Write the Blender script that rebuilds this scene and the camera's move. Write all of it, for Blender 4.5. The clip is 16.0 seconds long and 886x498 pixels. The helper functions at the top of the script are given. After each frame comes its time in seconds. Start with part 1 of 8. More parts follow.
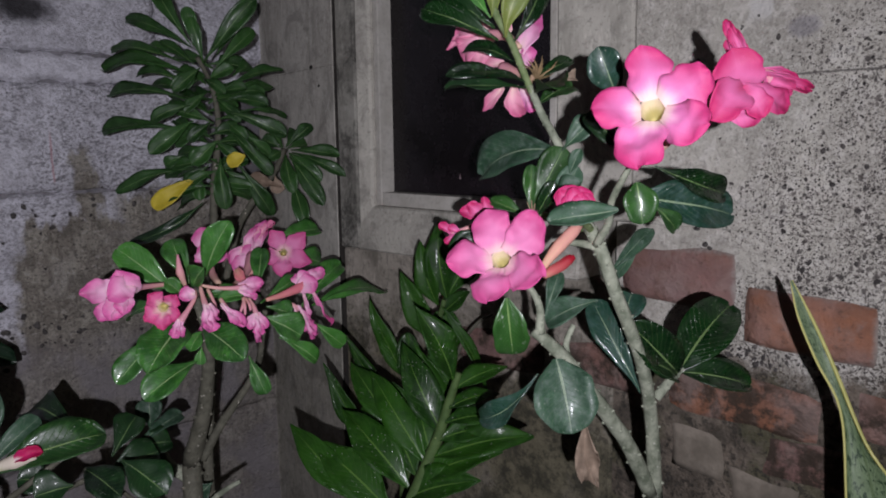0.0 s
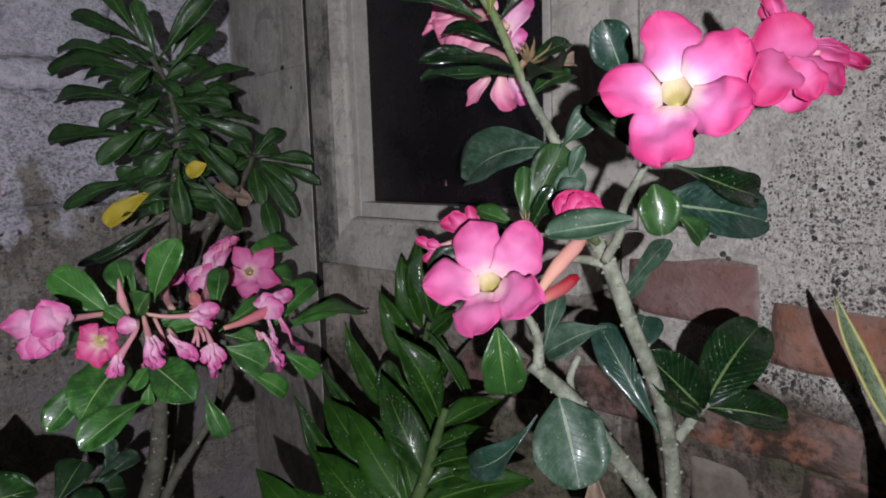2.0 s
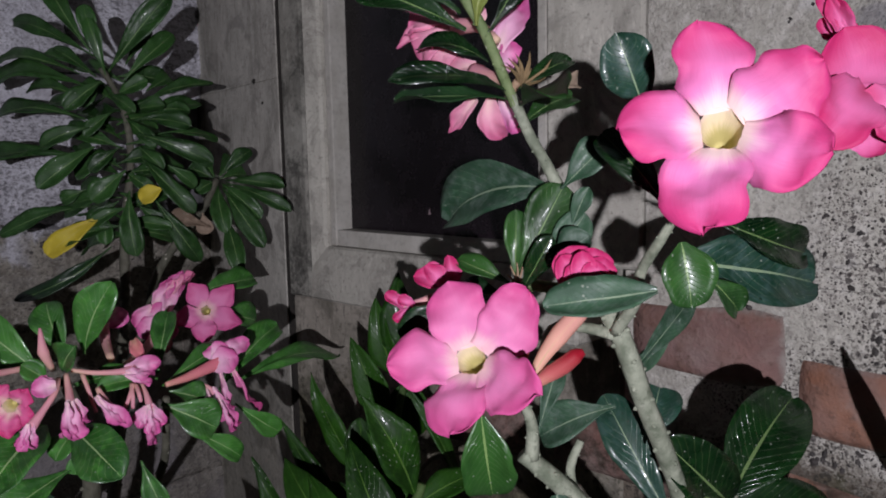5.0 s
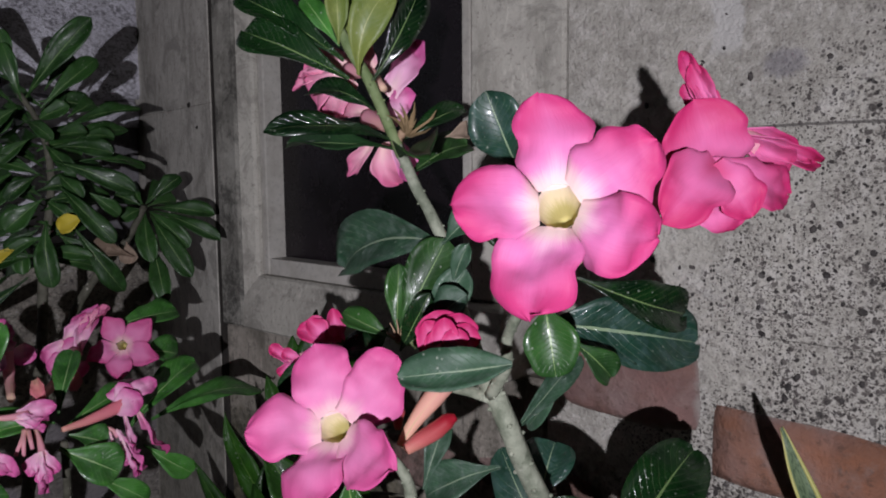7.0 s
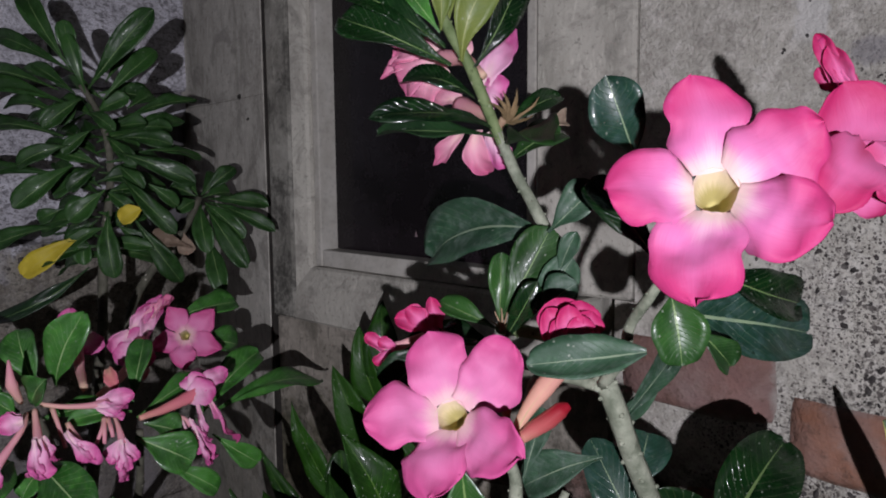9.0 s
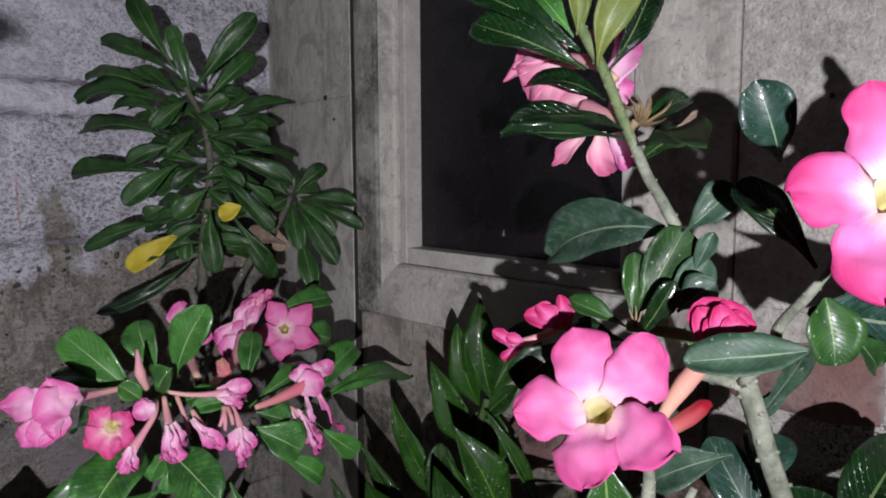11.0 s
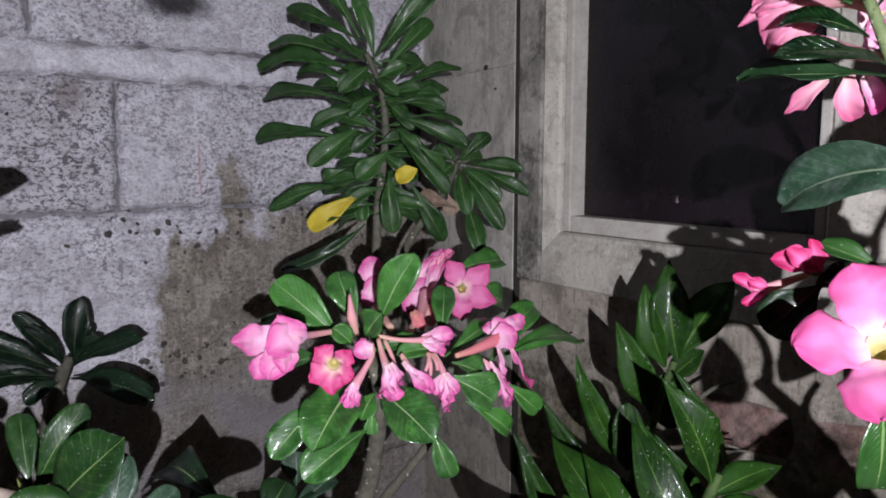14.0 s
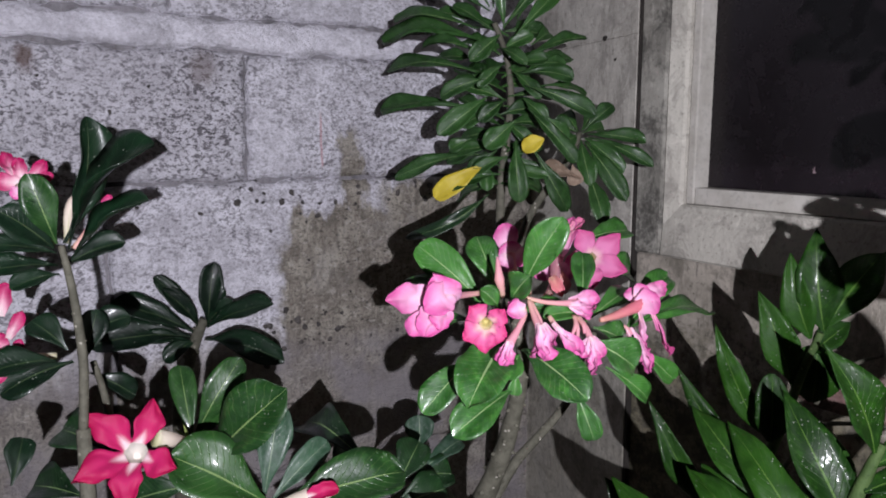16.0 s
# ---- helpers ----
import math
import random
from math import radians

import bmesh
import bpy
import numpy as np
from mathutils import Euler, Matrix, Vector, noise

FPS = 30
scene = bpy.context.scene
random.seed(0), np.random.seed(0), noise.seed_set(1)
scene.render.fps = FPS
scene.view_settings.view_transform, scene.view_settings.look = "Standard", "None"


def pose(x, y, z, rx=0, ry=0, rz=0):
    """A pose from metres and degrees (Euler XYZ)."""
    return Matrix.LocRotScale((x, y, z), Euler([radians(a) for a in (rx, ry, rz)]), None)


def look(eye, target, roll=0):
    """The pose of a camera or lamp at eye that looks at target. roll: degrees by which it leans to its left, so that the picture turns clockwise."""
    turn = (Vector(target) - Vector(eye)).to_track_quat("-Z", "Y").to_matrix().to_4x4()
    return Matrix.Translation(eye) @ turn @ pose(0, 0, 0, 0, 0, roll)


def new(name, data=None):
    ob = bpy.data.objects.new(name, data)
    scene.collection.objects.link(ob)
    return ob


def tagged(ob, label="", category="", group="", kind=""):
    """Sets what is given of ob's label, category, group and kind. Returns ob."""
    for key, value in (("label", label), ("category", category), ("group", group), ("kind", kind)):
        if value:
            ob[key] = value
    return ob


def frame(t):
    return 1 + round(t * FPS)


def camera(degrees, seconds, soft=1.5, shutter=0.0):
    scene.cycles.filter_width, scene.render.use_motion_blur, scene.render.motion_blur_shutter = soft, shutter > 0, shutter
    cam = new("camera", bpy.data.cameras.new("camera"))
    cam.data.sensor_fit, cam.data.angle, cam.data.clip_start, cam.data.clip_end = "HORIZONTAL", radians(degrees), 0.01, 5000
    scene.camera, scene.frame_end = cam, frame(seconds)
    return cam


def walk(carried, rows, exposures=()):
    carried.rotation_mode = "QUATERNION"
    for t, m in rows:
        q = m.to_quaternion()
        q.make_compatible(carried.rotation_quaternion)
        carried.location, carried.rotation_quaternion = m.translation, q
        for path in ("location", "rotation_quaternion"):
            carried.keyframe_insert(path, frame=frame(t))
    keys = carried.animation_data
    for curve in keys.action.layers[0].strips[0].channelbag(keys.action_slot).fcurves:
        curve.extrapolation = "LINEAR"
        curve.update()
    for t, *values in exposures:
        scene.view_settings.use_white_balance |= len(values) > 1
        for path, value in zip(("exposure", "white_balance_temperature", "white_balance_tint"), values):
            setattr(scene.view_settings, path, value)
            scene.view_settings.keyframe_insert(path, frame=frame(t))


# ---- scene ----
cam = camera(61.6, 16.0, soft=1.9)
PATH = [
    (0, (0.061, 0.017, 1.099), (-1.34, 1.416, 0.811), -0.7),
    (0.5, (0.046, 0.036, 1.101), (-1.361, 1.429, 0.821), -1.3),
    (1, (0.036, 0.055, 1.106), (-1.373, 1.45, 0.841), -1.8),
    (1.5, (0.01, 0.085, 1.101), (-1.387, 1.492, 0.843), -1.9),
    (2, (-0.005, 0.101, 1.092), (-1.397, 1.512, 0.825), -1.8),
    (2.5, (-0.017, 0.114, 1.093), (-1.406, 1.53, 0.831), -1.5),
    (3, (-0.027, 0.125, 1.096), (-1.419, 1.538, 0.838), -1.5),
    (5.3, (-0.07, 0.192, 1.11), (-1.441, 1.631, 0.884), -0.9),
    (5.5, (-0.065, 0.199, 1.112), (-1.427, 1.646, 0.892), -0.6),
    (6, (-0.052, 0.215, 1.12), (-1.395, 1.683, 0.907), -0.3),
    (6.5, (-0.043, 0.23, 1.126), (-1.378, 1.705, 0.917), -0.5),
    (7, (-0.039, 0.231, 1.131), (-1.371, 1.709, 0.922), -0.5),
    (7.5, (-0.045, 0.234, 1.128), (-1.381, 1.707, 0.914), -0.6),
    (8, (-0.057, 0.227, 1.128), (-1.397, 1.695, 0.91), -0.6),
    (8.5, (-0.068, 0.218, 1.127), (-1.415, 1.679, 0.902), -0.5),
    (8.7, (-0.073, 0.21, 1.127), (-1.425, 1.667, 0.903), -0.5),
    (10.8, (-0.098, 0.158, 1.133), (-1.529, 1.536, 0.905), -0.3),
    (11, (-0.106, 0.152, 1.129), (-1.55, 1.517, 0.904), -0.3),
    (11.5, (-0.116, 0.134, 1.124), (-1.595, 1.461, 0.894), -0.1),
    (12, (-0.125, 0.121, 1.119), (-1.634, 1.413, 0.889), -0.0),
    (12.5, (-0.13, 0.107, 1.116), (-1.661, 1.371, 0.877), 0.3),
    (13, (-0.14, 0.097, 1.104), (-1.69, 1.336, 0.856), 0.4),
    (13.5, (-0.147, 0.087, 1.1), (-1.719, 1.296, 0.845), 0.4),
    (14, (-0.156, 0.074, 1.099), (-1.761, 1.241, 0.848), 0.0),
    (14.5, (-0.163, 0.056, 1.093), (-1.8, 1.175, 0.835), -0.1),
    (15, (-0.171, 0.035, 1.086), (-1.833, 1.114, 0.815), -0.1),
    (15.5, (-0.179, 0.023, 1.083), (-1.862, 1.066, 0.8), -0.0),
    (16, (-0.185, 0.012, 1.082), (-1.888, 1.019, 0.788), -0.0),
]
EXPOSURES = [(0.0, -0.15), (1.0, -0.02), (3.0, -0.1), (5.5, -0.17), (7.0, -0.22), (8.5, -0.26), (11.0, 0.28), (12.5, 0.5), (14.5, 0.72), (16.0, 0.85)]
walk(cam, [(t, look(eye, target, roll)) for t, eye, target, roll in PATH], EXPOSURES)

# ---- light: night, with the one small white torch that is carried beside the lens ----
world = bpy.data.worlds.new("night_sky")
scene.world = world
world.use_nodes = True
world.node_tree.nodes["Background"].inputs[0].default_value = (0.55, 0.6, 0.8, 1)
world.node_tree.nodes["Background"].inputs[1].default_value = 0.0004
torch_data = bpy.data.lights.new("torch", "SPOT")
torch_data.energy = 47.5
torch_data.spot_size, torch_data.spot_blend = radians(138), 1.0
torch_data.shadow_soft_size = 0.005
torch_data.color = (0.918, 0.902, 1.0)
torch = new("torch", torch_data)
torch.matrix_world = look((0.19, -0.085, 1.10), (-0.66, 0.40, 1.02))


# ---- material helpers ----
class Mat:
    """A node material that is built step by step."""

    def __init__(self, name, rough=0.6, metal=0.0, spec=0.5):
        self.m = bpy.data.materials.new(name)
        self.m.use_nodes = True
        self.t = self.m.node_tree
        self.b = self.t.nodes["Principled BSDF"]
        self.b.inputs["Roughness"].default_value = rough
        self.b.inputs["Metallic"].default_value = metal
        self.b.inputs["Specular IOR Level"].default_value = spec
        self.pos = self.t.nodes.new("ShaderNodeTexCoord").outputs["Object"]
        self.info = self.t.nodes.new("ShaderNodeObjectInfo").outputs["Random"]

    def put(self, socket, value):
        if isinstance(value, bpy.types.NodeSocket):
            self.t.links.new(value, socket)
        else:
            socket.default_value = value

    def world_pos(self):
        return self.t.nodes.new("ShaderNodeNewGeometry").outputs["Position"]

    def uv(self):
        return self.t.nodes.new("ShaderNodeTexCoord").outputs["UV"]

    def split(self, vec):
        n = self.t.nodes.new("ShaderNodeSeparateXYZ")
        self.put(n.inputs[0], vec)
        return n.outputs

    def stretch(self, vec, x, y, z):
        n = self.t.nodes.new("ShaderNodeMapping")
        self.put(n.inputs["Vector"], vec)
        n.inputs["Scale"].default_value = (x, y, z)
        return n.outputs[0]

    def noise(self, vec, scale, detail=4.0, rough=0.55, warp=0.0):
        n = self.t.nodes.new("ShaderNodeTexNoise")
        self.put(n.inputs["Vector"], vec)
        n.inputs["Scale"].default_value = scale
        n.inputs["Detail"].default_value = detail
        n.inputs["Roughness"].default_value = rough
        n.inputs["Distortion"].default_value = warp
        return n.outputs[0]

    def cells(self, vec, scale, feature="F1", jitter=1.0):
        n = self.t.nodes.new("ShaderNodeTexVoronoi")
        n.feature = feature
        self.put(n.inputs["Vector"], vec)
        n.inputs["Scale"].default_value = scale
        n.inputs["Randomness"].default_value = jitter
        return n.outputs[0]

    def warped(self, vec, scale, amount):
        n = self.t.nodes.new("ShaderNodeTexNoise")
        self.put(n.inputs["Vector"], vec)
        n.inputs["Scale"].default_value = scale
        n.inputs["Detail"].default_value = 3.0
        m = self.t.nodes.new("ShaderNodeVectorMath")
        m.operation = "MULTIPLY_ADD"
        self.put(m.inputs[0], n.outputs[1])
        m.inputs[1].default_value = (amount, amount, amount)
        self.put(m.inputs[2], vec)
        return m.outputs[0]

    def cell_value(self, vec, scale):
        n = self.t.nodes.new("ShaderNodeTexVoronoi")
        self.put(n.inputs["Vector"], vec)
        n.inputs["Scale"].default_value = scale
        return self.split(n.outputs[1])[0]

    def ramp(self, value, lo, hi, a=0.0, b=1.0):
        n = self.t.nodes.new("ShaderNodeMapRange")
        n.interpolation_type = "SMOOTHSTEP"
        self.put(n.inputs[0], value)
        for i, v in enumerate((lo, hi, a, b)):
            n.inputs[i + 1].default_value = v
        return n.outputs[0]

    def math(self, op, a, b=0.0):
        n = self.t.nodes.new("ShaderNodeMath")
        n.operation = op
        n.use_clamp = False
        self.put(n.inputs[0], a)
        self.put(n.inputs[1], b)
        return n.outputs[0]

    def mix(self, fac, a, b, how="MIX"):
        n = self.t.nodes.new("ShaderNodeMix")
        n.data_type, n.blend_type = "RGBA", how
        self.put(n.inputs[0], fac)
        self.put(n.inputs[6], a if isinstance(a, bpy.types.NodeSocket) else (*a, 1))
        self.put(n.inputs[7], b if isinstance(b, bpy.types.NodeSocket) else (*b, 1))
        return n.outputs[2]

    def colour(self, value):
        self.put(self.b.inputs["Base Color"], value if isinstance(value, bpy.types.NodeSocket) else (*value, 1))
        return self

    def rough(self, value):
        self.put(self.b.inputs["Roughness"], value)
        return self

    def bump(self, height, strength=0.4, distance=0.003):
        n = self.t.nodes.new("ShaderNodeBump")
        n.inputs["Strength"].default_value = strength
        n.inputs["Distance"].default_value = distance
        self.put(n.inputs["Height"], height)
        self.put(self.b.inputs["Normal"], n.outputs[0])
        self.put(self.b.inputs["Coat Normal"], n.outputs[0])
        return self

    def through_light(self, amount, colour):
        """Thin tissue: part of the light passes and is scattered behind."""
        tr = self.t.nodes.new("ShaderNodeBsdfTranslucent")
        self.put(tr.inputs[0], colour if isinstance(colour, bpy.types.NodeSocket) else (*colour, 1))
        mx = self.t.nodes.new("ShaderNodeMixShader")
        mx.inputs[0].default_value = amount
        self.t.links.new(self.b.outputs[0], mx.inputs[1])
        self.t.links.new(tr.outputs[0], mx.inputs[2])
        self.t.links.new(mx.outputs[0], self.t.nodes["Material Output"].inputs[0])
        return self


# ---- materials of the walls ----
def painted_block_material(name="worn_pale_paint_on_block", crumbs=1.0, lift=1.0):
    k = Mat(name, 0.85, spec=0.2)
    p = k.world_pos()
    xyz = k.split(p)
    wob = k.noise(p, 14, 5, 0.65)
    wob2 = k.noise(k.stretch(p, 1, 1.6, 0.5), 30, 4, 0.6)
    flat = k.stretch(p, 1, 0.8, 1.25)
    grain = k.noise(p, 240, 3, 0.7)
    patch = k.noise(p, 9, 6, 0.7, 0.4)
    cloud = k.noise(flat, 34, 6, 0.7, 0.3)
    paint = k.mix(k.ramp(cloud, 0.36, 0.66), tuple(c * lift for c in (0.80, 0.785, 0.855)), tuple(c * lift for c in (0.55, 0.535, 0.585)))
    paint = k.mix(k.ramp(patch, 0.48, 0.70, 0.0, 0.55), paint, (0.38, 0.365, 0.40))
    # crumbled spots where the paint has flaked off the coarse block
    dirty = k.math("MULTIPLY", k.ramp(xyz[1], 0.325, 0.30), k.math("MULTIPLY", k.ramp(xyz[2], 1.01, 1.04), k.ramp(xyz[2], 1.22, 1.19)))
    worn = k.math("ADD", k.ramp(k.noise(p, 6.5, 4, 0.6, 0.3), 0.36, 0.6, 0.3, 0.85), k.math("MULTIPLY", dirty, 0.3))
    paint = k.mix(k.math("MULTIPLY", dirty, 0.35), paint, (0.46, 0.445, 0.48))
    crumb = k.noise(flat, 185, 4, 0.75)
    spot = k.noise(flat, 100, 4, 0.7, 0.2)
    paint = k.mix(k.math("MULTIPLY", worn, k.ramp(crumb, 0.53, 0.565, 0, 0.85 * crumbs)), paint, (0.115, 0.108, 0.12))
    paint = k.mix(k.math("MULTIPLY", worn, k.ramp(spot, 0.555, 0.60, 0, 0.8 * crumbs)), paint, (0.15, 0.14, 0.155))
    paint = k.mix(k.ramp(grain, 0.57, 0.66, 0.0, 0.45 * crumbs), paint, (0.18, 0.17, 0.185))
    paint = k.mix(k.ramp(k.noise(p, 80, 4, 0.65), 0.57, 0.66, 0.0, 0.55), paint, tuple(c * lift for c in (0.80, 0.785, 0.85)))
    # bare cement where paint has washed away: a low area with one tall run
    run_down = k.noise(k.stretch(p, 1, 2.2, 0.45), 60, 5, 0.7)
    bare = k.mix(k.ramp(k.noise(p, 19, 6, 0.75, 0.5), 0.36, 0.62), (0.40, 0.37, 0.315), (0.23, 0.205, 0.175))
    bare = k.mix(k.ramp(run_down, 0.5, 0.62, 0, 0.65), bare, (0.16, 0.14, 0.12))
    bare = k.mix(k.ramp(crumb, 0.54, 0.59, 0.0, 0.75), bare, (0.10, 0.090, 0.078))
    bare = k.mix(k.math("MULTIPLY", k.ramp(k.cells(flat, 75), 0.24, 0.15), k.ramp(k.noise(p, 13, 3, 0.6), 0.50, 0.60, 0, 0.85)), bare, (0.07, 0.063, 0.056))
    bare = k.mix(k.ramp(k.noise(p, 44, 6, 0.75, 0.3), 0.52, 0.62, 0, 0.55), bare, (0.13, 0.118, 0.100))
    bare = k.mix(k.ramp(spot, 0.57, 0.64, 0.0, 0.55), bare, (0.50, 0.47, 0.43))
    bare = k.mix(k.ramp(patch, 0.52, 0.75, 0, 0.5), bare, (0.42, 0.40, 0.38))
    lilac = k.math("MULTIPLY", k.ramp(xyz[2], 0.80, 0.74), k.ramp(k.noise(p, 8, 4, 0.6), 0.4, 0.6, 0.2, 0.8))
    bare = k.mix(lilac, bare, (0.27, 0.25, 0.265))
    yy = k.math("ADD", xyz[1], k.math("MULTIPLY", k.math("SUBTRACT", wob, 0.5), 0.09))
    zz = k.math("ADD", xyz[2], k.math("MULTIPLY", k.math("SUBTRACT", wob2, 0.5), 0.10))
    low = k.math("MULTIPLY", k.ramp(yy, 0.355, 0.375), k.ramp(zz, 0.985, 0.965))
    run = k.math("MULTIPLY", k.math("MULTIPLY", k.ramp(yy, 0.462, 0.472), k.ramp(yy, 0.505, 0.493)), k.ramp(zz, 1.10, 1.085))
    side = k.math("MULTIPLY", k.ramp(yy, 0.50, 0.55), k.ramp(zz, 1.03, 1.0))
    foot = k.ramp(zz, 0.82, 0.74)
    off = k.math("MAXIMUM", k.math("MAXIMUM", low, run), k.math("MAXIMUM", side, foot))
    col = k.mix(off, paint, bare)
    # sooty smudge, two rusty stains and a short red chalk line
    for y, z, flatness, size, ink, depth in ((0.405, 1.315, 1.9, 0.07, (0.03, 0.028, 0.03), 0.95), (0.045, 1.182, 0.7, 0.017, (0.11, 0.065, 0.05), 0.8), (0.262, 1.180, 0.7, 0.026, (0.17, 0.135, 0.13), 0.6)):
        dy = k.math("SUBTRACT", xyz[1], y)
        dz = k.math("MULTIPLY", k.math("SUBTRACT", xyz[2], z), flatness)
        far = k.math("SQRT", k.math("ADD", k.math("MULTIPLY", dy, dy), k.math("MULTIPLY", dz, dz)))
        far = k.math("ADD", far, k.math("MULTIPLY", k.math("SUBTRACT", k.noise(p, 70, 5, 0.75), 0.5), 1.5 * min(size, 0.03)))
        col = k.mix(k.ramp(far, size, size * 0.3, 0, depth), col, ink)
    chalk = k.math("MULTIPLY", k.ramp(k.math("ABSOLUTE", k.math("SUBTRACT", k.math("ADD", xyz[1], k.math("MULTIPLY", wob, 0.006)), 0.434)), 0.0022, 0.0008), k.math("MULTIPLY", k.ramp(xyz[2], 1.035, 1.045), k.ramp(xyz[2], 1.13, 1.10)))
    col = k.mix(k.math("MULTIPLY", chalk, 0.55), col, (0.55, 0.22, 0.24))
    k.colour(col)
    k.bump(k.math("ADD", k.math("MULTIPLY", grain, 0.5), k.math("ADD", k.math("MULTIPLY", patch, 0.8), k.math("SUBTRACT", k.math("MULTIPLY", cloud, 0.9), k.math("MULTIPLY", crumb, 1.0)))), 0.9, 0.007)
    return k.m


def plaster_material(name, light, dark, stain, moss=0.0, pitted=1.0, mould=0.0):
    k = Mat(name, 0.88, spec=0.2)
    p = k.world_pos()
    big = k.noise(p, 7, 6, 0.7)
    drip = k.noise(k.stretch(p, 2.4, 2.4, 0.5), 16, 6, 0.72)
    scratch = k.noise(k.stretch(p, 3.0, 3.0, 0.7), 45, 4, 0.7)
    grain = k.noise(p, 190, 3, 0.7)
    mid = k.noise(p, 45, 4, 0.65)
    col = k.mix(k.ramp(big, 0.32, 0.7), light, dark)
    col = k.mix(k.ramp(drip, 0.48, 0.72, 0, 0.7), col, stain)
    col = k.mix(k.ramp(mid, 0.55, 0.75, 0, 0.5), col, tuple(c * 1.25 for c in light))
    col = k.mix(k.ramp(grain, 0.57, 0.7, 0, 0.6), col, tuple(c * 0.4 for c in dark))
    col = k.mix(k.ramp(scratch, 0.60, 0.66, 0, 0.7 * pitted), col, (0.10, 0.09, 0.08))
    col = k.mix(k.ramp(scratch, 0.42, 0.34, 0, 0.4), col, tuple(c * 1.3 for c in light))
    pits = k.cells(p, 60)
    col = k.mix(k.math("MULTIPLY", k.ramp(pits, 0.16, 0.1, 0, pitted), k.ramp(k.noise(p, 12, 2), 0.58, 0.66)), col, (0.04, 0.035, 0.03))
    col = k.mix(k.ramp(k.noise(p, 18, 6, 0.75, 0.6), 0.48, 0.62, 0, 0.6), col, tuple(c * 0.55 for c in dark))
    if mould:
        blot = k.math("MULTIPLY", k.ramp(k.noise(k.stretch(p, 1, 1, 0.7), 24, 6, 0.75, 0.5), 0.44, 0.6), k.ramp(k.noise(p, 150, 3, 0.7), 0.3, 0.55, 0.35, 1.0))
        col = k.mix(k.math("MULTIPLY", blot, mould), col, (0.022, 0.021, 0.019))
    if moss:
        z = k.math("ADD", k.split(p)[2], k.math("MULTIPLY", k.math("SUBTRACT", mid, 0.5), 0.25))
        col = k.mix(k.math("MULTIPLY", k.ramp(z, 0.86, 0.72), k.ramp(big, 0.3, 0.55, 0.5, moss)), col, k.mix(k.ramp(k.noise(p, 26, 6, 0.78), 0.40, 0.60), (0.028, 0.027, 0.017), (0.125, 0.112, 0.072)))
        grit = k.math("MULTIPLY", k.ramp(z, 0.90, 0.78), k.ramp(k.noise(p, 85, 5, 0.75), 0.53, 0.60))
        col = k.mix(k.math("MULTIPLY", grit, 0.7 * moss), col, (0.040, 0.037, 0.028))
    k.colour(col)
    k.bump(k.math("ADD", k.math("MULTIPLY", grain, 0.5), k.math("ADD", mid, k.math("MULTIPLY", drip, 0.6))), 0.6, 0.003)
    return k.m


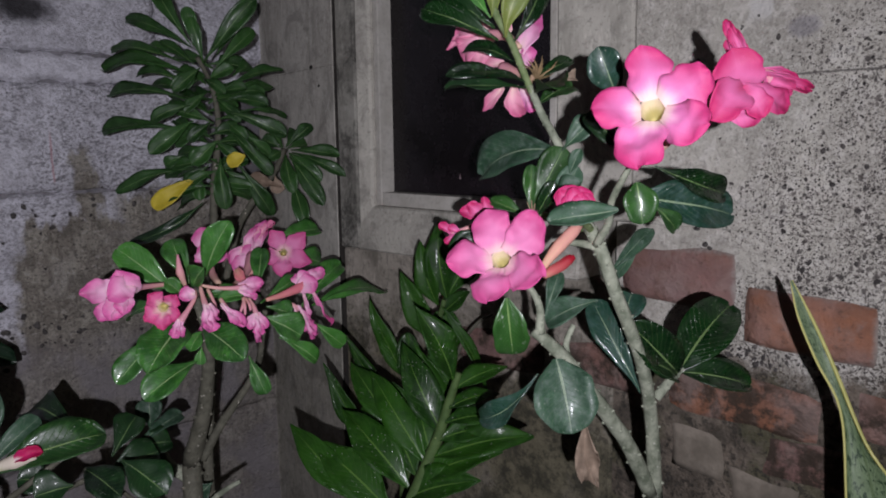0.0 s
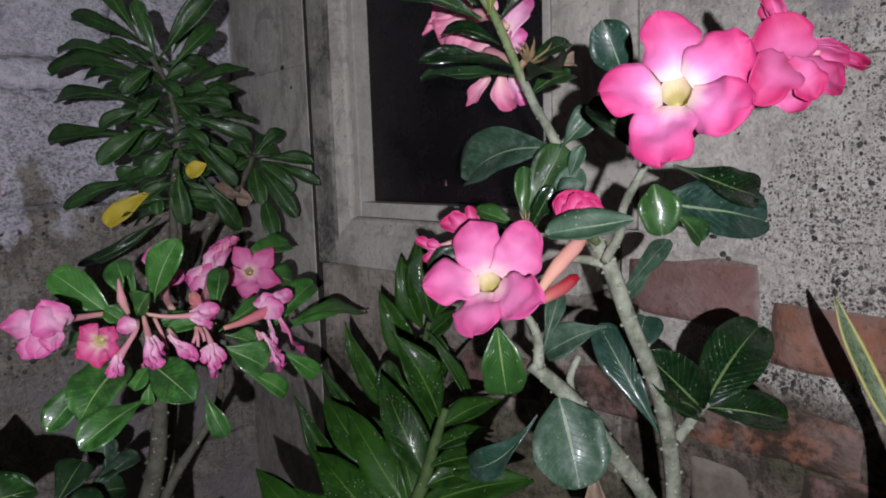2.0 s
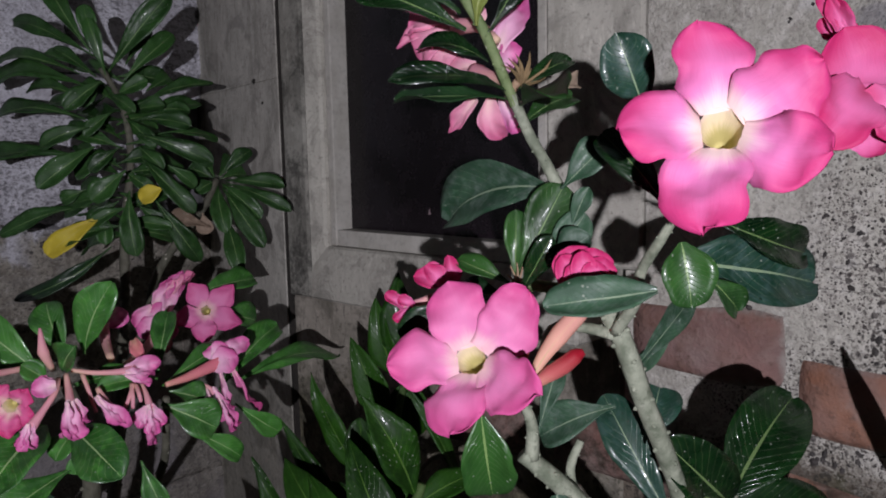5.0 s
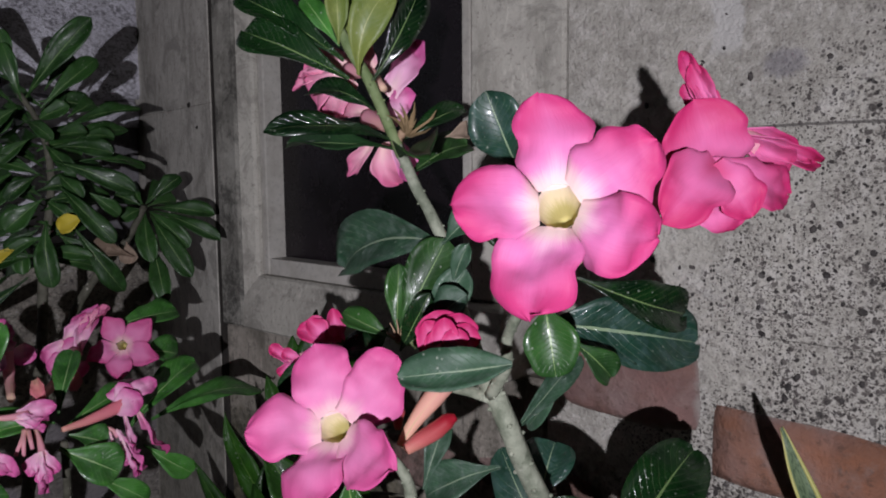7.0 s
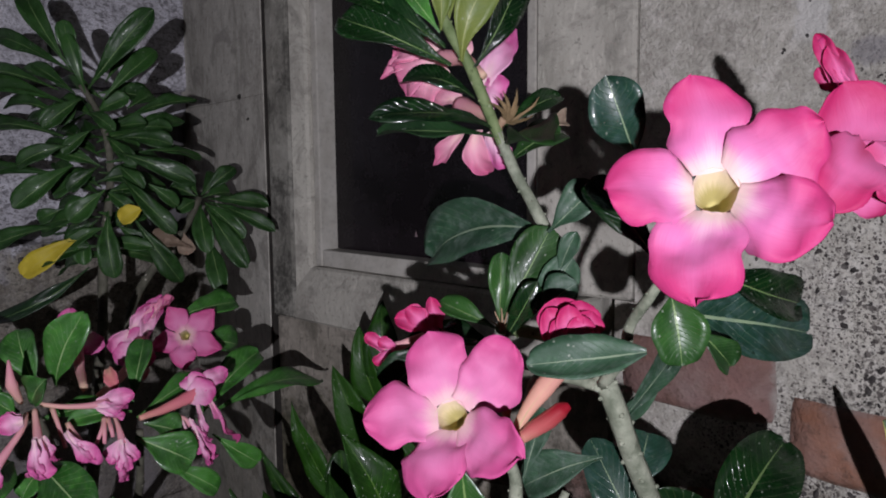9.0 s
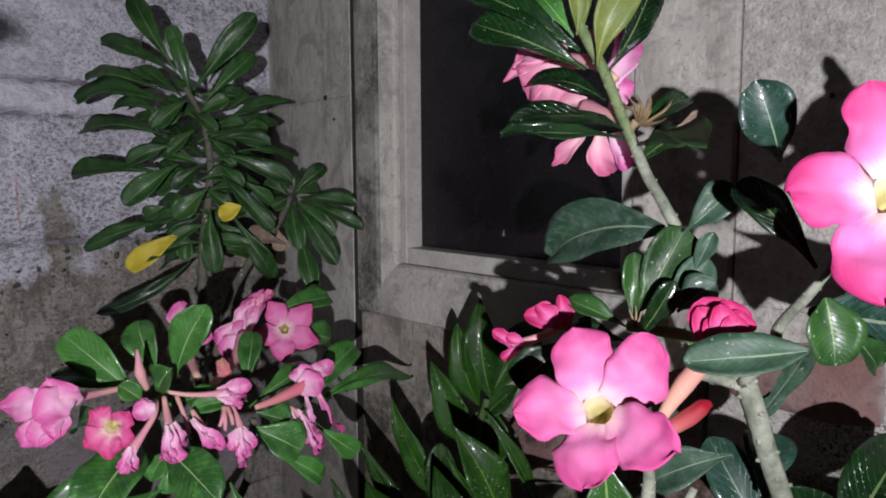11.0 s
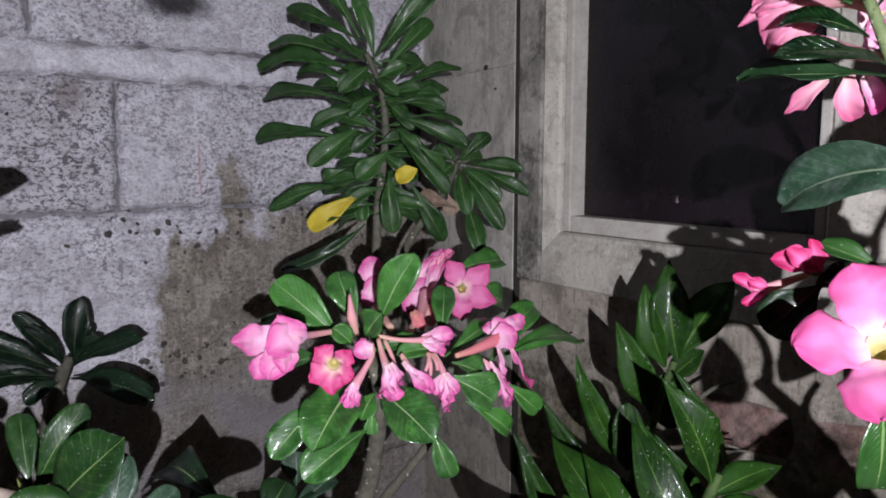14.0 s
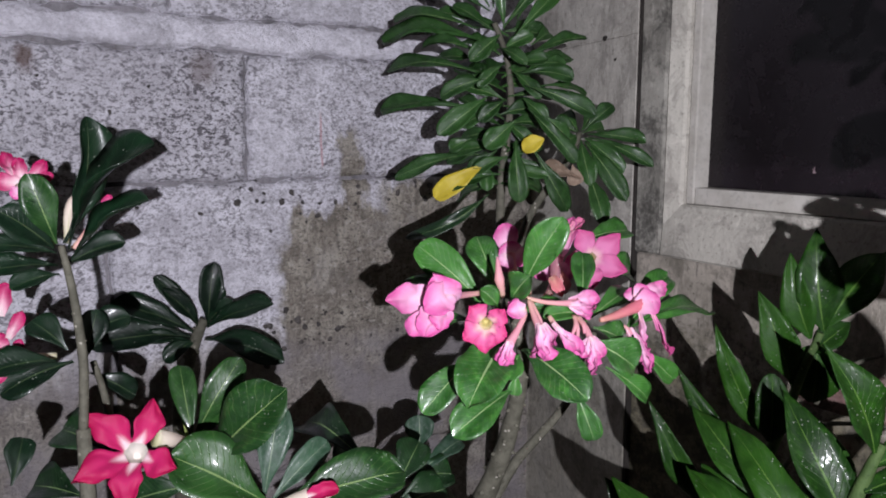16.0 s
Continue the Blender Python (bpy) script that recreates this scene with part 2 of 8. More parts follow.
def rough_concrete_material():
    k = Mat("weathered_concrete_with_gravel", 0.9, spec=0.2)
    p = k.world_pos()
    x = k.split(p)
    big = k.noise(p, 6, 5, 0.65, 0.3)
    mid = k.noise(p, 38, 5, 0.7)
    fine = k.noise(p, 110, 4, 0.7)
    grain = k.noise(p, 300, 3, 0.7)
    col = k.mix(k.ramp(big, 0.3, 0.7), (0.52, 0.495, 0.435), (0.36, 0.34, 0.30))
    col = k.mix(k.ramp(mid, 0.48, 0.66, 0, 0.7), col, (0.62, 0.59, 0.54))
    col = k.mix(k.ramp(fine, 0.52, 0.64, 0, 0.55), col, (0.27, 0.25, 0.225))
    col = k.mix(k.ramp(fine, 0.46, 0.38, 0, 0.5), col, (0.60, 0.575, 0.53))
    # gravel shows where rain has washed the skin off: more to the side and lower down
    where = k.math("ADD", x[0], k.math("ADD", k.math("MULTIPLY", k.math("SUBTRACT", big, 0.5), 0.22), k.math("MULTIPLY", k.math("SUBTRACT", 1.1, x[2]), 0.35)))
    washed = k.ramp(where, -0.36, -0.14)
    thin = k.ramp(x[2], 1.24, 1.13, 0.45, 1.0)
    patchy = k.math("MULTIPLY", k.math("MULTIPLY", k.ramp(k.noise(p, 13, 4, 0.65, 0.4), 0.34, 0.6, 0.25, 1.0), thin), washed)
    grit = k.noise(p, 260, 4, 0.75)
    col = k.mix(k.math("MULTIPLY", k.ramp(grit, 0.535, 0.56), k.math("MULTIPLY", patchy, 0.9)), col, (0.095, 0.085, 0.080))
    col = k.mix(k.math("MULTIPLY", k.ramp(grit, 0.45, 0.42), k.math("MULTIPLY", patchy, 0.6)), col, (0.66, 0.63, 0.575))
    q = k.warped(k.warped(p, 160, 0.0035), 420, 0.0016)
    for scale, reach, share, strength in ((430, 0.40, 0.40, 0.8), (270, 0.37, 0.47, 0.95), (170, 0.33, 0.62, 1.0), (95, 0.30, 0.82, 0.9), (62, 0.25, 0.90, 0.85)):
        stones = k.math("MULTIPLY", k.ramp(k.cells(q, scale), reach, reach - 0.06), k.ramp(k.math("ADD", k.cell_value(q, scale), k.math("MULTIPLY", k.math("SUBTRACT", patchy, 0.6), 0.7)), share, share + 0.02))
        tone = k.mix(k.cell_value(q, scale - 0.7), (0.025, 0.022, 0.023), (0.15, 0.132, 0.122))
        col = k.mix(k.math("MULTIPLY", stones, k.math("MULTIPLY", strength, k.ramp(patchy, 0.03, 0.35))), col, tone)
    col = k.mix(k.ramp(k.noise(p, 13, 5, 0.7, 0.8), 0.58, 0.72, 0, 0.45), col, (0.60, 0.58, 0.545))
    col = k.mix(k.ramp(grain, 0.56, 0.68, 0, 0.5), col, (0.17, 0.155, 0.14))
    # a thin seam of the formwork, a pale run of slurry and a bluish smudge
    seam = k.math("ABSOLUTE", k.math("SUBTRACT", k.math("ADD", x[2], k.math("MULTIPLY", mid, 0.004)), 1.166))
    col = k.mix(k.math("MULTIPLY", k.ramp(seam, 0.0016, 0.0006, 0, 0.8), k.ramp(x[0], -0.27, -0.24)), col, (0.10, 0.09, 0.085))
    pour = k.math("ABSOLUTE", k.math("ADD", k.math("ADD", x[0], k.math("MULTIPLY", k.math("SUBTRACT", mid, 0.5), 0.03)), 0.279))
    col = k.mix(k.math("MULTIPLY", k.ramp(pour, 0.014, 0.010, 0, 0.75), k.ramp(x[2], 1.218, 1.232)), col, (0.58, 0.565, 0.54))
    bx = k.math("MULTIPLY", k.math("ADD", x[0], 0.234), 0.7)
    bz = k.math("SUBTRACT", x[2], 1.212)
    smear = k.math("ADD", k.math("SQRT", k.math("ADD", k.math("MULTIPLY", bx, bx), k.math("MULTIPLY", bz, bz))), k.math("MULTIPLY", k.math("SUBTRACT", fine, 0.5), 0.012))
    col = k.mix(k.ramp(smear, 0.014, 0.007, 0, 0.6), col, (0.20, 0.19, 0.21))
    # browner, darker and mossy foot of the wall with a ragged border
    foot_tone = k.mix(k.ramp(k.noise(p, 30, 6, 0.7), 0.35, 0.65), (0.045, 0.036, 0.027), (0.17, 0.138, 0.108))
    foot_tone = k.mix(k.ramp(k.noise(p, 16, 4, 0.6), 0.47, 0.62, 0, 0.7), foot_tone, (0.065, 0.064, 0.030))
    foot_tone = k.mix(k.ramp(fine, 0.52, 0.6, 0, 0.75), foot_tone, (0.02, 0.018, 0.015))
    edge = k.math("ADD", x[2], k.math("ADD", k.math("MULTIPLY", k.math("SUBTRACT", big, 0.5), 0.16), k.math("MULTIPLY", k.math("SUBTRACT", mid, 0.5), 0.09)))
    col = k.mix(k.ramp(edge, 0.868, 0.818, 0, 0.95), col, foot_tone)
    k.colour(col)
    k.bump(k.math("ADD", k.math("MULTIPLY", fine, 0.8), k.math("ADD", mid, k.math("MULTIPLY", grain, 0.6))), 0.9, 0.004)
    return k.m


def brick_material(name, fresh, dull):
    k = Mat(name, 0.9, spec=0.2)
    p = k.world_pos()
    a, b, c = k.noise(p, 22, 5, 0.65), k.noise(p, 120, 4, 0.7), k.noise(p, 9, 3)
    col = k.mix(k.ramp(k.noise(p, 14, 3, 0.6), 0.35, 0.65), fresh, dull)
    col = k.mix(k.ramp(a, 0.4, 0.7, 0, 0.7), col, (0.17, 0.09, 0.065))
    col = k.mix(k.ramp(c, 0.5, 0.75, 0, 0.65), col, (0.27, 0.20, 0.19))
    grime = k.ramp(k.math("ADD", k.split(p)[2], k.math("MULTIPLY", k.math("SUBTRACT", a, 0.5), 0.12)), 0.87, 0.80)
    col = k.mix(k.math("MULTIPLY", grime, k.ramp(k.noise(p, 40, 5, 0.7), 0.38, 0.56, 0.15, 0.95)), col, (0.042, 0.032, 0.024))
    col = k.mix(k.ramp(b, 0.55, 0.7, 0, 0.6), col, (0.10, 0.06, 0.045))
    # lime bloom and mortar smeared over the rims
    col = k.mix(k.ramp(k.noise(p, 15, 5, 0.7, 0.5), 0.47, 0.66, 0, 0.55), col, (0.29, 0.215, 0.19))
    g = k.split(k.t.nodes.new("ShaderNodeTexCoord").outputs["Generated"])
    ex = k.math("SUBTRACT", 0.5, k.math("ABSOLUTE", k.math("SUBTRACT", g[0], 0.5)))
    ez = k.math("SUBTRACT", 0.5, k.math("ABSOLUTE", k.math("SUBTRACT", g[2], 0.5)))
    rim = k.math("MINIMUM", k.math("MULTIPLY", ex, 2.6), ez)
    rim = k.math("ADD", rim, k.math("MULTIPLY", k.math("SUBTRACT", k.noise(p, 34, 5, 0.7), 0.5), 0.34))
    low = k.ramp(k.split(p)[2], 0.855, 0.80, 1.0, 0.35)
    col = k.mix(k.math("MULTIPLY", k.ramp(rim, 0.12, -0.02, 0, 0.9), low), col, k.mix(k.ramp(k.split(p)[2], 0.88, 0.80), k.mix(b, (0.38, 0.35, 0.32), (0.24, 0.215, 0.19)), (0.06, 0.05, 0.04)))
    k.colour(col).bump(k.math("ADD", a, b), 0.8, 0.004)
    return k.m


PAINT = painted_block_material()
PALE_PAINT = painted_block_material("pale_mortar_band_paint", 0.35, 1.06)
PLASTER = plaster_material("grey_cement_plaster", (0.50, 0.48, 0.43), (0.37, 0.35, 0.31), (0.23, 0.22, 0.19), 0.35, pitted=0.5)
FRAME = plaster_material("smooth_cement_window_surround", (0.47, 0.45, 0.395), (0.36, 0.34, 0.30), (0.23, 0.22, 0.185), pitted=0.15)
BAND = plaster_material("mouldy_cement_band", (0.31, 0.30, 0.265), (0.20, 0.19, 0.165), (0.08, 0.075, 0.066), pitted=0.3, mould=0.7)
MORTAR = plaster_material("grey_joint_mortar", (0.22, 0.21, 0.225), (0.12, 0.115, 0.12), (0.045, 0.042, 0.045))
LOW = plaster_material("damp_stained_cement", (0.35, 0.315, 0.27), (0.20, 0.182, 0.150), (0.09, 0.082, 0.064), 0.9)
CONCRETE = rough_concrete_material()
BRICK = brick_material("dull_mauve_brick", (0.235, 0.128, 0.112), (0.175, 0.106, 0.097))
ORANGE_BRICK = brick_material("orange_brown_brick", (0.345, 0.145, 0.080), (0.235, 0.108, 0.068))


def simple(name, a, b, scale, rough, spec=0.3, bump=0.3, fine=180):
    k = Mat(name, rough, spec=spec)
    n, f = k.noise(k.pos, scale, 5, 0.65), k.noise(k.pos, fine, 3)
    col = k.mix(k.ramp(n, 0.3, 0.7), a, b)
    col = k.mix(k.ramp(f, 0.5, 0.72, 0, 0.4), col, tuple(c * 0.5 for c in a))
    k.colour(col).bump(k.math("ADD", n, k.math("MULTIPLY", f, 0.5)), bump, 0.001)
    return k.m


WOOD = simple("pale_weathered_wood", (0.46, 0.44, 0.40), (0.36, 0.34, 0.30), 30, 0.75)
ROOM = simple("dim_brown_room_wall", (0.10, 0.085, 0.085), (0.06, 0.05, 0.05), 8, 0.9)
SOIL = simple("dark_soil_and_litter", (0.06, 0.05, 0.035), (0.11, 0.09, 0.065), 40, 0.95, bump=0.9)
# black that stands for shade in crack and holes; also the nail's colour
PIT = simple("pit_shade_and_nail_black", (0.02, 0.018, 0.016), (0.035, 0.03, 0.026), 60, 0.9)


def screen_material():
    k = Mat("dusty_dark_glass", 0.22, spec=0.4)
    p = k.world_pos()
    dust = k.ramp(k.noise(p, 24, 6, 0.7), 0.45, 0.75)
    fine = k.noise(p, 500, 2)
    # low: pale band near the bottom, a reflection painted in with the dust
    low = k.math("ADD", k.ramp(k.split(p)[2], 1.09, 1.03, 0, 0.6), k.ramp(k.split(p)[2], 1.050, 1.046, 0, 1.4))
    amount = k.math("MULTIPLY", k.math("ADD", k.math("MULTIPLY", dust, 0.5), 0.35), k.math("ADD", 0.55, k.math("MULTIPLY", low, 0.5)))
    k.colour(k.mix(k.math("MULTIPLY", amount, k.ramp(fine, 0.3, 0.7)), (0.005, 0.0033, 0.0044), (0.032, 0.020, 0.028)))
    k.b.inputs["Transmission Weight"].default_value = 0.35
    k.rough(k.ramp(dust, 0, 1, 0.25, 0.5))
    return k.m


GLASS = screen_material()


# ---- building helpers ----
def mesh_of(name, bm, material, smooth=False):
    me = bpy.data.meshes.new(name)
    bm.normal_update()
    bm.to_mesh(me)
    bm.free()
    me.materials.append(material)
    if smooth:
        for f in me.polygons:
            f.use_smooth = True
    return me


def thing(name, label, category, at=(0, 0, 0), group="", kind=""):
    ob = new(name)
    ob.empty_display_size = 0.05
    ob.location = at
    return tagged(ob, label, category, group, kind)


def part(name, bm, material, parent, label="", smooth=False):
    """Links a bmesh, made in world metres, as one mesh object under a thing or a part."""
    ob = new(name, mesh_of(name, bm, material, smooth))
    if parent:
        ob.parent = parent
        if not parent.parent:
            ob.matrix_parent_inverse = Matrix.Translation(-Vector(parent.location))
    return tagged(ob, label)


def box(bm, x0, x1, y0, y1, z0, z1, bevel=0.0, segments=2):
    r = bmesh.ops.create_cube(bm, size=1, matrix=Matrix.Translation(((x0 + x1) / 2, (y0 + y1) / 2, (z0 + z1) / 2)) @ Matrix.Diagonal((x1 - x0, y1 - y0, z1 - z0, 1)))
    if bevel:
        edges = list({e for v in r["verts"] for e in v.link_edges})
        bmesh.ops.bevel(bm, geom=edges, offset=bevel, segments=segments, affect="EDGES", profile=0.6)
    return bm


def boxed(*a, **k):
    return box(bmesh.new(), *a, **k)


def rough_face(bm, amount, scale, seed=0.0):
    for v in bm.verts:
        v.co += noise.noise_vector(v.co * scale + Vector((seed, seed, seed))) * amount
    return bm


# ---- setting ----
BACK, LEFT = 0.842, -1.255          # faces of the two walls that meet in the corner
ground = new("ground", mesh_of("ground", boxed(-1.3, 40, -40, 0.9, -0.3, 0.0), SOIL))
tagged(ground, "bare dark trodden earth of the yard", "ground", kind="structure")


def slab(name, bm, material, label, category="wall"):
    return tagged(new(name, mesh_of(name, bm, material)), label, category, kind="structure")


# back wall, with the window opening left free
W0, W1, S0, S1 = -0.954, -0.43, 0.922, 1.75     # outer edges of the window's cement surround
wall_back = thing("wall_back", "rough unplastered concrete and brick wall with a window", "wall", (0, BACK, 0), kind="structure")


def prism(section, z0, z1, bevel=0.003):
    """A section in plan, drawn up from z0 to z1."""
    bm = bmesh.new()
    low = [bm.verts.new((x, y, z0)) for x, y in section]
    high = [bm.verts.new((x, y, z1)) for x, y in section]
    bm.faces.new(low[::-1])
    bm.faces.new(high)
    n = len(section)
    for i in range(n):
        bm.faces.new((low[i], low[(i + 1) % n], high[(i + 1) % n], high[i]))
    bmesh.ops.recalc_face_normals(bm, faces=bm.faces)
    bmesh.ops.bevel(bm, geom=list(bm.edges), offset=bevel, segments=1, affect="EDGES")
    return bm


strip = [(-1.45, 0.99), (-1.45, 0.830), (-1.25, 0.830), (W0 - 0.0048, 0.782), (W0 - 0.0048, 0.99)]
part("plaster_strip", prism(strip, 0.0, 1.2260, 0.0005), PLASTER, wall_back)
part("plaster_strip", prism(strip, 1.2263, 2.7, 0.0005), PLASTER, wall_back)
part("stained_base", prism([(W0 - 0.002, 0.99), (W0 - 0.002, 0.791), (-0.52, 0.836), (-0.45, 0.839), (-0.45, 0.99)], 0.0, S0 - 0.001), LOW, wall_back)
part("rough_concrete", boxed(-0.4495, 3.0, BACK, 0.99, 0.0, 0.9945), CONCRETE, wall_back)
part("rough_concrete", boxed(W1 + 0.002, 3.0, BACK, 0.99, 0.995, 2.7), CONCRETE, wall_back)
part("rough_concrete", boxed(W0, W1, BACK, 0.99, S1 + 0.002, 2.7), CONCRETE, wall_back)

# a flush black strip is added in the gap; its colour stands for shade
part("crack", boxed(W0 - 0.0046, W0 - 0.0002, 0.7838, 0.80, 0.0, 2.7), PIT, wall_back, "black strip standing for the shade in the crack")

window_1 = thing("window_1", "dark window in a pale cement surround", "window", (-0.7, 0.8, S0), kind="structure")
part("outer_band", prism([(W0, 0.99), (W0, 0.784), (-0.9085, 0.7875), (-0.9085, 0.99)], S0, S1), BAND, window_1, "mould-stained outer band of the surround")
part("jamb", prism([(-0.909, 0.99), (-0.909, 0.789), (-0.883, 0.7985), (-0.883, 0.99)], 0.958, S1), FRAME, window_1)
part("jamb", prism([(W1, 0.99), (W1, 0.838), (-0.47, 0.832), (-0.53, 0.818), (-0.53, 0.99)], 0.996, S1), FRAME, window_1)
sill_face = prism([(0.99, S0), (0.785, S0), (0.7885, 0.960), (0.799, 0.9945), (0.99, 0.9945)], -0.908, -0.47)
sill_face.transform(Matrix(((0, 0, 1, 0), (1, 0, 0, 0), (0, 1, 0, 0), (0, 0, 0, 1))))
part("sill_face", sill_face, FRAME, window_1)
part("lintel", prism([(-0.8825, 0.99), (-0.8825, 0.7985), (-0.53, 0.818), (-0.53, 0.99)], S1 - 0.07, S1), FRAME, window_1)
part("window_frame", boxed(-0.8825, -0.870, 0.806, 0.86, 0.995, S1 - 0.07, bevel=0.002), WOOD, window_1)
part("window_frame", boxed(-0.542, -0.5305, 0.820, 0.86, 0.995, S1 - 0.07, bevel=0.002), WOOD, window_1)
part("window_sill", boxed(-0.870, -0.542, 0.808, 0.86, 0.995, 1.017, bevel=0.002), WOOD, window_1)
part("pane", boxed(-0.870, -0.542, 0.834, 0.838, 1.017, S1 - 0.07), GLASS, window_1)
FLECK = simple("dull_pinkish_fleck", (0.22, 0.16, 0.17), (0.12, 0.08, 0.09), 300, 0.8)
fleck = bmesh.new()
bmesh.ops.create_icosphere(fleck, subdivisions=2, radius=1, matrix=Matrix.LocRotScale((-0.718, 0.8335, 1.045), None, (0.0020, 0.0008, 0.0042)))
part("fleck", rough_face(fleck, 0.0022, 420), FLECK, window_1, "pale fleck stuck on the pane")
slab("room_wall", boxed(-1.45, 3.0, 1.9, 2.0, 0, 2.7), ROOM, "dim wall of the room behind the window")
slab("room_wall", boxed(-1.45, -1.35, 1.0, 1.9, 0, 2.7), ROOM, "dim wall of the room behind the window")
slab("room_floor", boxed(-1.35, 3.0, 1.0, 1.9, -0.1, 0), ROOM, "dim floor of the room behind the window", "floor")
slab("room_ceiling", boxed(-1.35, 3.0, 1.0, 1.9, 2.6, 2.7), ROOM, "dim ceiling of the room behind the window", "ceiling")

# a hole in the plaster strip and a nail head in the jamb
for x, y, z, r in ((-1.036, 0.7950, 1.2290, 0.007), (-1.01, 0.7905, 1.195, 0.003)):
    # each hole is a flat black lump; its colour stands for shade inside
    pit = bmesh.new()
    bmesh.ops.create_icosphere(pit, subdivisions=2, radius=1, matrix=Matrix.LocRotScale((x, y, z), None, (r, 0.002, r * 0.7)))
    part("hole", rough_face(pit, r * 0.35, 160), PIT, wall_back, smooth=True)
nail = bmesh.new()
bmesh.ops.create_cone(nail, cap_ends=True, segments=10, radius1=0.0032, radius2=0.0026, depth=0.003, matrix=Matrix.Translation((-0.893, 0.811, 1.325)) @ Matrix.Rotation(radians(90), 4, "X"))
part("nail", nail, PIT, window_1, "rusty nail head")

# left wall of concrete blocks: mortar body behind, then block by block
wall_left = thing("wall_left", "concrete block wall with worn pale paint and stains", "wall", (LEFT, 0, 0), kind="structure")
part("mortar_core", boxed(-1.45, LEFT - 0.012, -6.0, 0.826, 0.0, 2.7), MORTAR, wall_left)


# ---- plant tissues ----
def leaf_material(name, deep, fresh, rib, rough=0.32, dust=0.0, dust_colour=(0.22, 0.25, 0.24), veins=0.3, thin=0.12, blotch=None, wax=0.0, shine=0.5, relief=0.0009):
    k = Mat(name, rough, spec=shine)
    k.b.inputs["Coat Weight"].default_value = wax
    k.b.inputs["Coat Roughness"].default_value = 0.12
    u, v, _ = k.split(k.uv())
    p = k.world_pos()
    off = k.math("ABSOLUTE", k.math("SUBTRACT", u, 0.5))
    n1, n2 = k.noise(p, 55, 4, 0.6), k.noise(p, 320, 3, 0.6)
    col = k.mix(k.ramp(k.math("ADD", n1, k.math("MULTIPLY", k.info, 0.35)), 0.42, 0.9), deep, fresh)
    n3 = k.noise(p, 24, 5, 0.7, 0.6)
    col = k.mix(k.ramp(n3, 0.50, 0.58, 0, 0.45), col, tuple(0.45 * a + 0.55 * b for a, b in zip(deep, fresh)))
    col = k.mix(k.ramp(k.noise(p, 110, 4, 0.7), 0.54, 0.66, 0, 0.4), col, tuple(1.25 * c for c in fresh))
    # side veins run forward from the rib
    run = k.math("SUBTRACT", k.math("MULTIPLY", v, 13.0), k.math("MULTIPLY", off, 7.0))
    run = k.math("ADD", run, k.math("ADD", k.math("MULTIPLY", n1, 0.9), k.math("MULTIPLY", k.info, 3.0)))
    wave = k.math("ABSOLUTE", k.math("SUBTRACT", k.math("FRACT", run), 0.5))
    side = k.math("MULTIPLY", k.ramp(wave, 0.09, 0.0), k.ramp(n1, 0.35, 0.6, 0.25, 1.0))
    col = k.mix(k.math("MULTIPLY", side, veins), col, tuple(0.5 * a + 0.5 * b for a, b in zip(fresh, rib)))
    if blotch:
        col = k.mix(k.ramp(k.noise(k.stretch(k.uv(), 1, 4.5, 1), 9, 5, 0.75, 0.6), 0.52, 0.56, 0, 0.9), col, blotch)
    width = k.ramp(v, 0.0, 1.0, 0.032, 0.007)
    mid = k.math("LESS_THAN", off, width)
    col = k.mix(k.math("MULTIPLY", mid, 0.7), col, rib)
    if dust:
        d = k.math("MULTIPLY", k.ramp(k.noise(p, 130, 5, 0.75), 0.42, 0.7), k.ramp(n1, 0.3, 0.6, 0.4, 1.0))
        col = k.mix(k.math("MULTIPLY", d, dust), col, dust_colour)
    spots = k.math("MULTIPLY", k.ramp(k.cells(p, 210), 0.17, 0.09), k.ramp(k.noise(p, 40, 2), 0.45, 0.58))
    col = k.mix(k.math("MULTIPLY", spots, 0.5), col, (0.33, 0.36, 0.3))
    k.colour(col)
    k.rough(k.math("ADD", k.ramp(n3, 0.35, 0.65, rough - 0.05, rough + 0.16), k.math("MULTIPLY", n2, 0.08)))
    k.bump(k.math("SUBTRACT", k.math("ADD", k.math("MULTIPLY", n1, 0.6), k.math("MULTIPLY", n3, 0.8)), k.math("ADD", k.math("MULTIPLY", side, 0.32), k.math("MULTIPLY", mid, 0.8))), 0.5, relief)
    if thin:
        k.through_light(thin, tuple(min(1, c * 2.2) for c in fresh))
    return k.m


